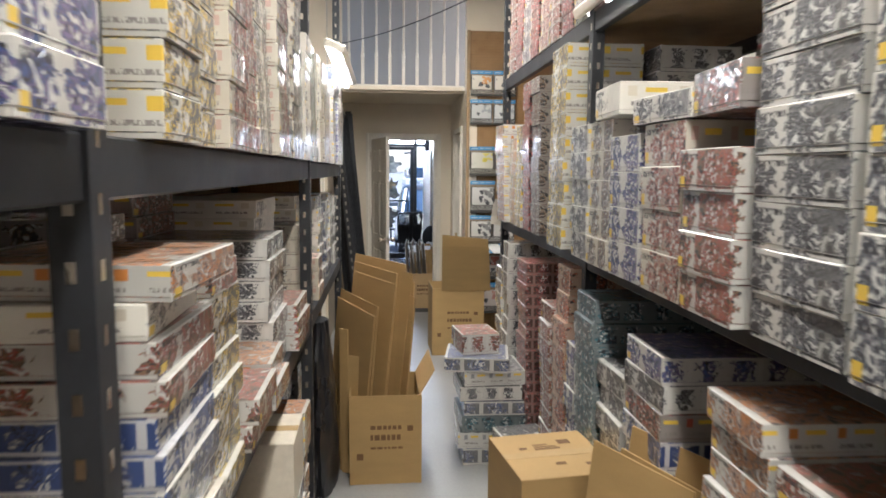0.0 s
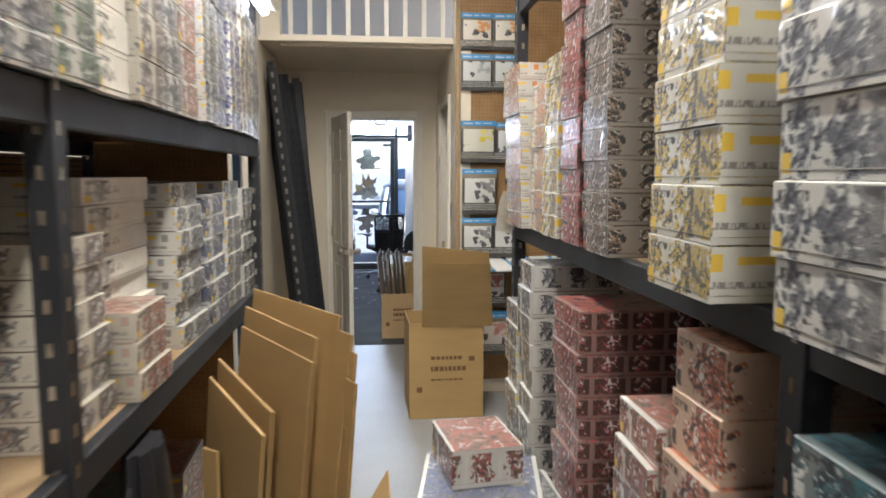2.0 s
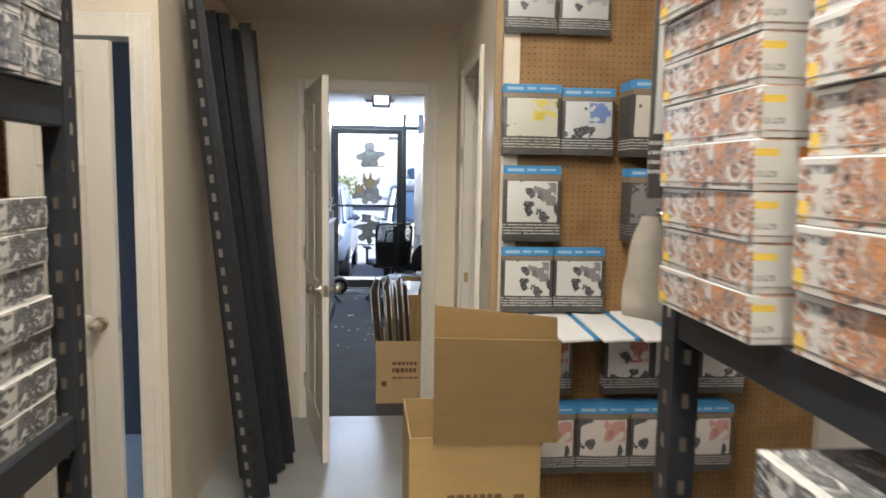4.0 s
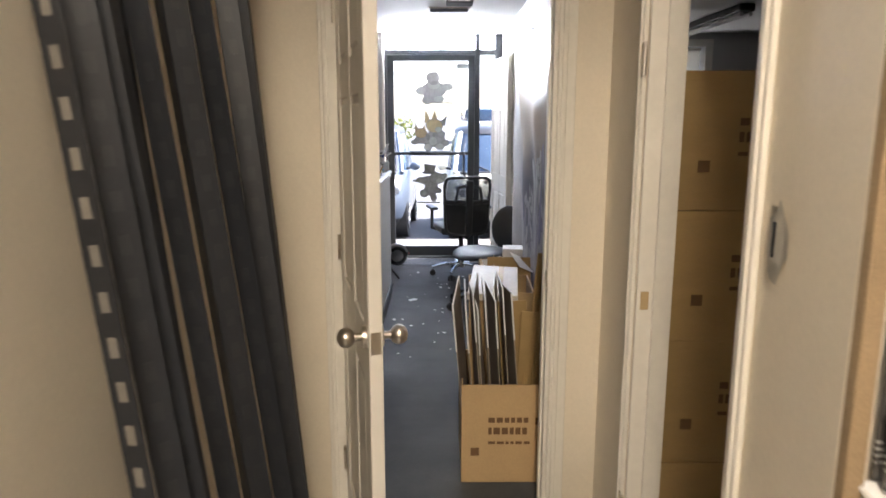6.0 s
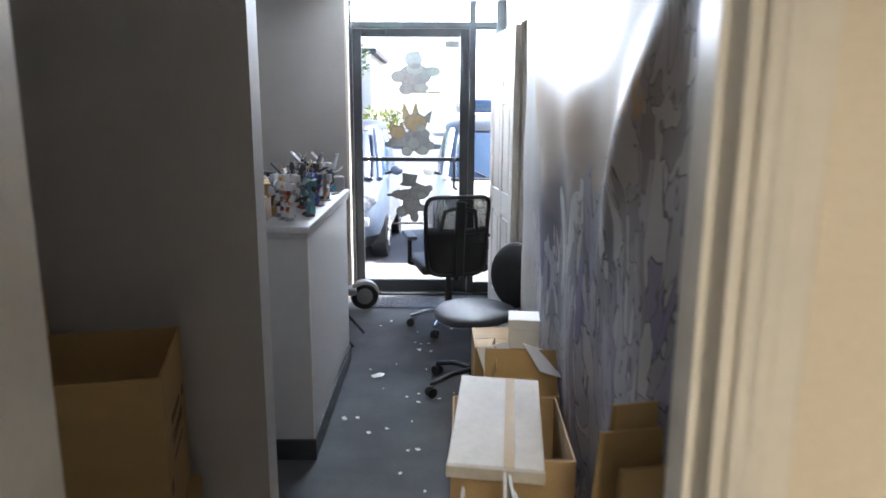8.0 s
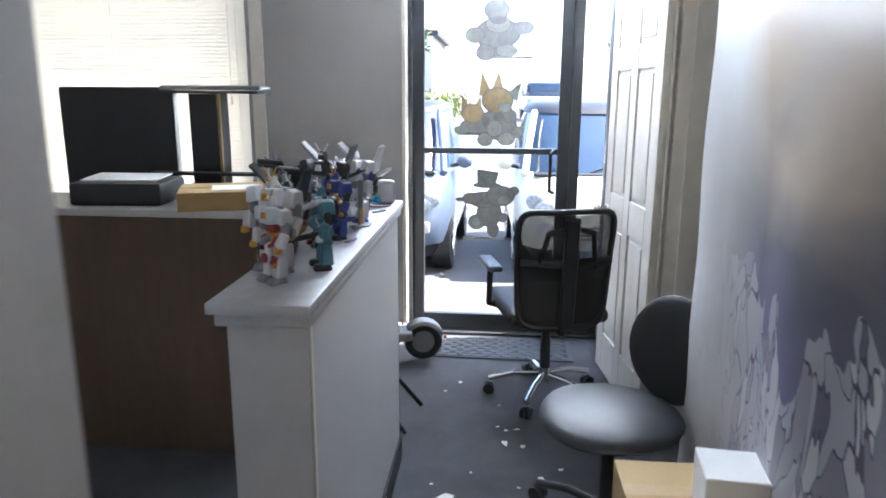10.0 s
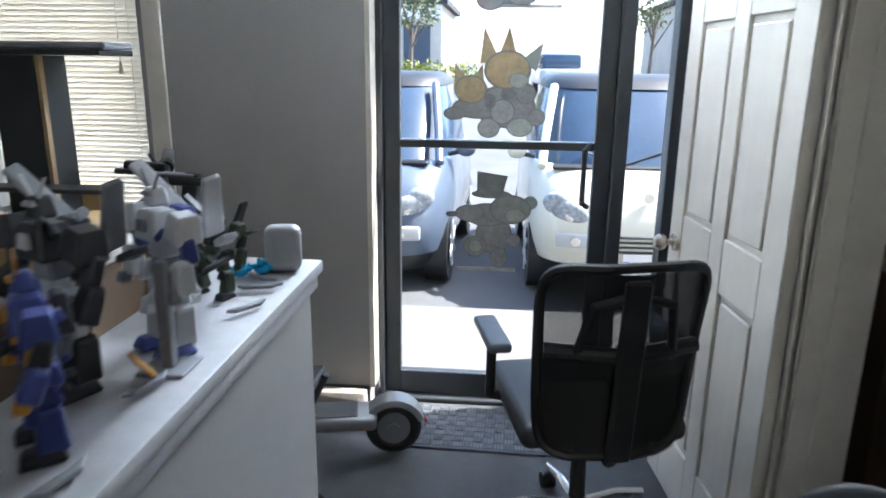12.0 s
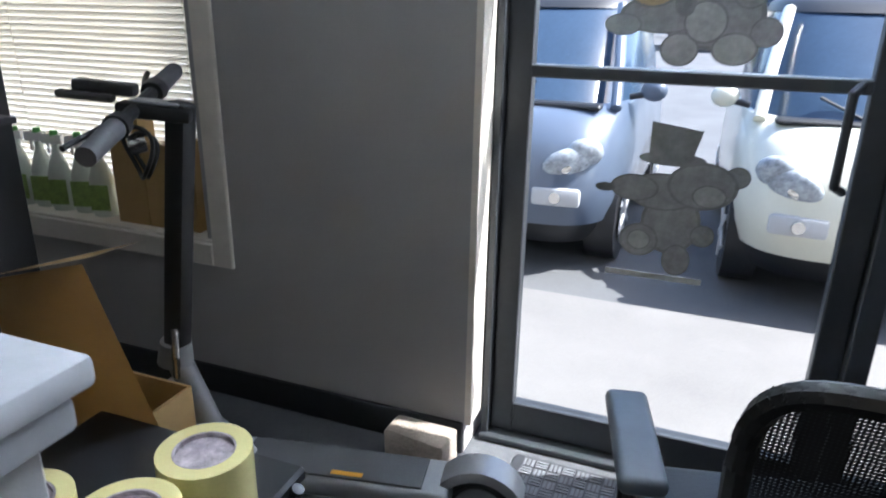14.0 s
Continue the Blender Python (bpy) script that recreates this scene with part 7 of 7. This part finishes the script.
structure("road", box(-60, 33, 0.03, 60, 40, 0.20), M_ASPHALT, "grey asphalt road beyond the car park", "road")


def smart_car(m, paint, label, plate_text=""):
    """A short two-seat car, nose at y = 0, pointing to -y, standing on z = 0."""
    top = thing("small_car", label, "car", m, "cars parked before the entrance")

    def loft(levels, power=3.0, n=40, close_top=True, close_bottom=True):
        bm = bmesh.new()
        prev = None
        for z, yf, yr, hw in levels:
            cy, ry = (yf + yr) / 2, (yr - yf) / 2
            ring = []
            for k in range(n):
                a = k * math.tau / n
                c, s = math.cos(a), math.sin(a)
                ring.append(bm.verts.new((hw * math.copysign(abs(c) ** (2 / power), c), cy + ry * math.copysign(abs(s) ** (2 / power), s), z)))
            if prev:
                for k in range(n):
                    bm.faces.new((prev[k], prev[(k + 1) % n], ring[(k + 1) % n], ring[k]))
            elif close_bottom:
                bm.faces.new(ring)
            prev = ring
        if close_top:
            bm.faces.new(prev)
        return bm

    part("underbody", loft([(0.16, 0.16, 2.40, 0.66), (0.24, 0.08, 2.45, 0.70), (0.31, 0.05, 2.47, 0.725)], 5.0, 60), M_BLACK, top, "black lower bumper")
    part("body", loft([(0.30, 0.04, 2.48, 0.735), (0.40, 0.0, 2.50, 0.755), (0.52, 0.0, 2.50, 0.765), (0.66, 0.03, 2.50, 0.765), (0.78, 0.10, 2.49, 0.755), (0.86, 0.20, 2.48, 0.74), (0.91, 0.32, 2.46, 0.725)], 5.0, 72), paint, top)
    part("windows", loft([(0.905, 0.34, 2.44, 0.715), (1.10, 0.54, 2.40, 0.68), (1.30, 0.78, 2.34, 0.63), (1.42, 0.95, 2.28, 0.59)], 3.6, 64), M_CARGLASS, top, "dark blue-tinted glass")
    part("roof", loft([(1.415, 0.92, 2.30, 0.60), (1.46, 0.98, 2.27, 0.59), (1.50, 1.08, 2.2, 0.55), (1.52, 1.2, 2.1, 0.48)], 3.4, 48), M_BLACK, top, "dark roof")
    for s in (-1, 1):
        part("pillar", tube([(s * 0.665, 0.42, 0.90), (s * 0.63, 0.62, 1.10), (s * 0.58, 0.86, 1.30), (s * 0.55, 1.00, 1.43)], 0.032, 10), paint, top)
        lamp = part("headlight", moved(ball((0, 0, 0), 0.135, 0.055, 0.095, 20, 12), pose(s * 0.49, 0.085, 0.635, 25, s * -18, s * 16)), M_LAMPGLASS, top, "clear peanut-shaped headlight")
        part("headlight_bulge", moved(ball((0, 0, 0), 0.10, 0.055, 0.085, 18, 12), pose(s * 0.575, 0.12, 0.70, 25, 0, s * 20)), M_LAMPGLASS, lamp)
        part("reflector_bowl", ball((s * 0.485, 0.045, 0.635), 0.045, 0.02, 0.045), M_CHROME, lamp, "bright round reflector")
        part("fog_light_housing", moved(box(-0.13, -0.012, -0.05, 0.13, 0.03, 0.05, 0.02, 2), pose(s * 0.46, 0.015, 0.47, 0, 0, s * 6)), M_SILVERCAR, top, "silver fog light panel")
        part("fog_light", rod((s * 0.46, 0.02, 0.47), (s * 0.46, -0.012, 0.47), 0.035, 0.03, 16), M_CHROME, top, "round fog light")
        mirror = part("mirror", ball((s * 0.83, 0.66, 0.98), 0.075, 0.05, 0.06), paint, top, "door mirror")
        part("mirror_arm", rod((s * 0.70, 0.64, 0.94), (s * 0.80, 0.66, 0.96), 0.018), M_BLACK, mirror)
        part("wiper", tube([(s * 0.05 - 0.15, 0.36, 0.93), (s * 0.30 - 0.1, 0.45, 1.02)], 0.008, 6), M_BLACK, top)
        for y in (0.56, 2.05):
            tyre = part("tyre", moved(rod((0, -0.085, 0), (0, 0.085, 0), 0.285, None, 32), pose(s * 0.655, y, 0.285, 0, 0, 90)), M_BLACK, top, "black tyre")
            part("rim", moved(rod((0, -0.005, 0), (0, 0.005, 0), 0.19, 0.17, 24), pose(s * 0.745, y, 0.285, 0, 0, 90)), M_CHROME, tyre, "silver wheel rim")
            for k in range(6):
                part("spoke", moved(box(-0.018, -0.004, 0.03, 0.018, 0.006, 0.175, 0.003), pose(s * 0.752, y, 0.285, k * 60, 0, 0) @ pose(0, 0, 0, 0, 0, 90)), M_SILVERCAR, tyre)
    for n in range(4):
        part("grille_slat", box(-0.23, -0.012, 0.40 + n * 0.032, 0.23, 0.02, 0.415 + n * 0.032, 0.004), M_BLACK, top)
    part("badge", rod((0, 0.055, 0.76), (0, 0.035, 0.755), 0.035, None, 18), M_CHROME, top, "round chrome badge")
    part("cowl", moved(box(-0.60, 0.30, 0.895, 0.60, 0.40, 0.925, 0.01), pose(0, 0.0, 0)), M_BLACK, top, "black cowl below the windscreen")
    for s in (-1, 1):
        part("seat", box(s * 0.32 - 0.2, 1.2, 0.6, s * 0.32 + 0.2, 1.35, 1.28, 0.06, 2), M_BLACK, top)
    if plate_text:
        plate = part("number_plate", box(-0.15, -0.022, 0.255, 0.15, -0.014, 0.395, 0.004), M_WHITE, top, "white number plate")
        curve = bpy.data.curves.new("plate_text", "FONT")
        curve.body, curve.size, curve.extrude, curve.align_x = plate_text, 0.072, 0.001, "CENTER"
        txt = new("plate_text", curve)
        txt.data.materials.append(M_PLATEBLUE)
        txt.parent = plate
        txt.matrix_local = pose(0.0, -0.0235, 0.30, 90, 0, 0)
    return top


def car_paint(name, colour):
    mat = surface(name, colour, 0.35, vary=0.03, grain=30, bump=0.0, coat=0.8)
    return mat


M_CARGLASS = surface("dark_blue_car_glass", (0.035, 0.06, 0.10), 0.08, vary=0.1, bump=0)
M_LAMPGLASS = surface("clear_lamp_cover", (0.34, 0.37, 0.40), 0.1, vary=0.35, blotch=20, bump=0)
M_SILVERCAR = surface("silver_plastic", (0.48, 0.49, 0.50), 0.35, vary=0.05, bump=0)
M_PLATEBLUE = surface("blue_plate_ink", (0.05, 0.12, 0.42), 0.5, vary=0.05, bump=0)
smart_car(pose(1.50, 14.80, -0.152, 0, 0, 2), car_paint("cream_car_paint", (0.66, 0.65, 0.54)), "cream two-seat small car parked nose-in at the walk", "ZAW-277")
smart_car(pose(-0.58, 14.84, -0.152, 0, 0, -2), car_paint("blue_grey_car_paint", (0.085, 0.11, 0.155)), "blue-grey two-seat small car parked nose-in at the walk")
smart_car(pose(3.6, 14.8, -0.152, 0, 0, 0), car_paint("dark_car_paint", (0.05, 0.055, 0.06)), "dark small car parked nose-in at the walk")


def far_suv(m, paint, label):
    top = thing("parked_suv", label, "car", m)
    part("body", box(-0.95, 0, 0.45, 0.95, 4.6, 1.15, 0.12, 3), paint, top)
    bm = box(-0.85, 1.2, 1.13, 0.85, 4.4, 1.78, 0.14, 2)
    part("cabin", bm, M_CARGLASS, top, "dark glazed cabin")
    part("roof", box(-0.80, 1.5, 1.74, 0.80, 4.3, 1.82, 0.04, 2), paint, top)
    part("grille", box(-0.5, -0.02, 0.75, 0.5, 0.02, 1.0, 0.03), M_CHROME, top, "chrome grille")
    for s in (-1, 1):
        part("headlight", box(s * 0.72 - 0.16, -0.03, 0.82, s * 0.72 + 0.16, 0.03, 0.98, 0.03), M_LAMPGLASS, top)
        for y in (0.85, 3.7):
            part("tyre", moved(rod((0, -0.11, 0), (0, 0.11, 0), 0.36, None, 24), pose(s * 0.82, y, 0.36, 0, 0, 90)), M_BLACK, top)
    part("bumper", box(-0.93, -0.06, 0.42, 0.93, 0.05, 0.66, 0.04), M_SILVERCAR, top, "pale bumper")
    return top


far_suv(pose(3.0, 41.0, 0.13, 0, 0, 6), car_paint("silver_suv_paint", (0.5, 0.5, 0.5)), "pale silver sport utility car on the far side of the road")
far_suv(pose(-7.5, 36.5, 0.20, 0, 0, 82), car_paint("white_suv_paint", (0.7, 0.7, 0.7)), "white car on the far road")
M_BRICK = surface("pale_far_wall", (0.50, 0.46, 0.40), 0.85, vary=0.12, grain=6, blotch=0.6, bump=0.1)


def far_building(x0, x1, y, h, label):
    top = thing("commercial_building", label, "building")
    part("wall", box(x0, y, 0.1, x1, y + 12, h), M_BRICK, top)
    part("roof", box(x0 - 0.4, y - 0.4, h, x1 + 0.4, y + 12, h + 0.35), M_DARK, top)
    part("fascia", box(x0, y - 0.15, h - 0.9, x1, y - 0.001, h - 0.01), M_WHITE, top)
    n = max(3, int((x1 - x0) / 3))
    for k in range(n):
        xa = x0 + (x1 - x0) * (k + 0.15) / n
        part("window", box(xa, y - 0.06, 0.7, xa + (x1 - x0) * 0.6 / n, y - 0.002, h - 1.3), M_CARGLASS, top)
    return top


far_building(-34, -4, 58, 5.2, "low pale commercial building across the road")
far_building(12, 44, 62, 5.6, "low pale commercial building across the road")
M_HEDGE = surface("yellow_green_leaves", (0.22, 0.24, 0.05), 0.7, vary=0.4, grain=8, blotch=2, bump=0.2)
M_TRUNK = surface("grey_bark", (0.14, 0.11, 0.085), 0.9, vary=0.3, grain=20, bump=0.5)
rt = random.Random(8)


def leafy(bm, cx, cy, cz, sx, sy, sz, count, size):
    for _ in range(count):
        d = Vector((rt.gauss(0, 1), rt.gauss(0, 1), rt.gauss(0, 1))).normalized() * rt.uniform(0.5, 1.0)
        c = Vector((cx + d.x * sx, cy + d.y * sy, cz + d.z * sz))
        m = Matrix.Translation(c) @ Euler((rt.uniform(0, 6), rt.uniform(0, 6), rt.uniform(0, 6))).to_matrix().to_4x4() @ Matrix.Scale(size * rt.uniform(0.6, 1.3), 4)
        vs = [bm.verts.new(m @ Vector(p)) for p in ((-0.5, 0, 0), (0, -0.28, 0.05), (0.5, 0, 0), (0, 0.28, 0.05))]
        bm.faces.new(vs)


bm = bmesh.new()
for k in range(8):
    leafy(bm, -3.9 + k * 0.42, 38.0, 0.95, 0.45, 0.5, 0.65, 160, 0.16)
solid("hedge", bm, M_HEDGE, "yellow-green clipped hedge beside the road", "hedge", None, "", "stuff")
M_LEAF = surface("spring_leaves", (0.10, 0.12, 0.045), 0.7, vary=0.4, grain=8, blotch=2, bump=0.2)
for x, y, h in ((-4.3, 45, 6.5), (-10.5, 50, 7.5), (8.5, 52, 7.0), (16, 49, 6.0)):
    tree_ob = thing("street_tree", "small leafy street tree beyond the road", "tree", pose(x, y, 0.2), "street trees")
    bm = rod((0, 0, 0), (0.1, 0, h * 0.45), 0.14, 0.08, 10)
    for k in range(6):
        a = k * 1.05
        bm_rod(bm, (0.08, 0, h * (0.3 + 0.03 * k)), (1.1 * math.cos(a), 1.1 * math.sin(a), h * (0.55 + 0.05 * k)), 0.06, 0.02, 6)
    part("trunk", bm, M_TRUNK, tree_ob)
    bm = bmesh.new()
    for k in range(9):
        leafy(bm, rt.uniform(-1, 1), rt.uniform(-1, 1), h * rt.uniform(0.5, 0.9), 0.9, 0.9, 0.7, 130, 0.2)
    part("crown", bm, M_LEAF, tree_ob, "loose green crown")
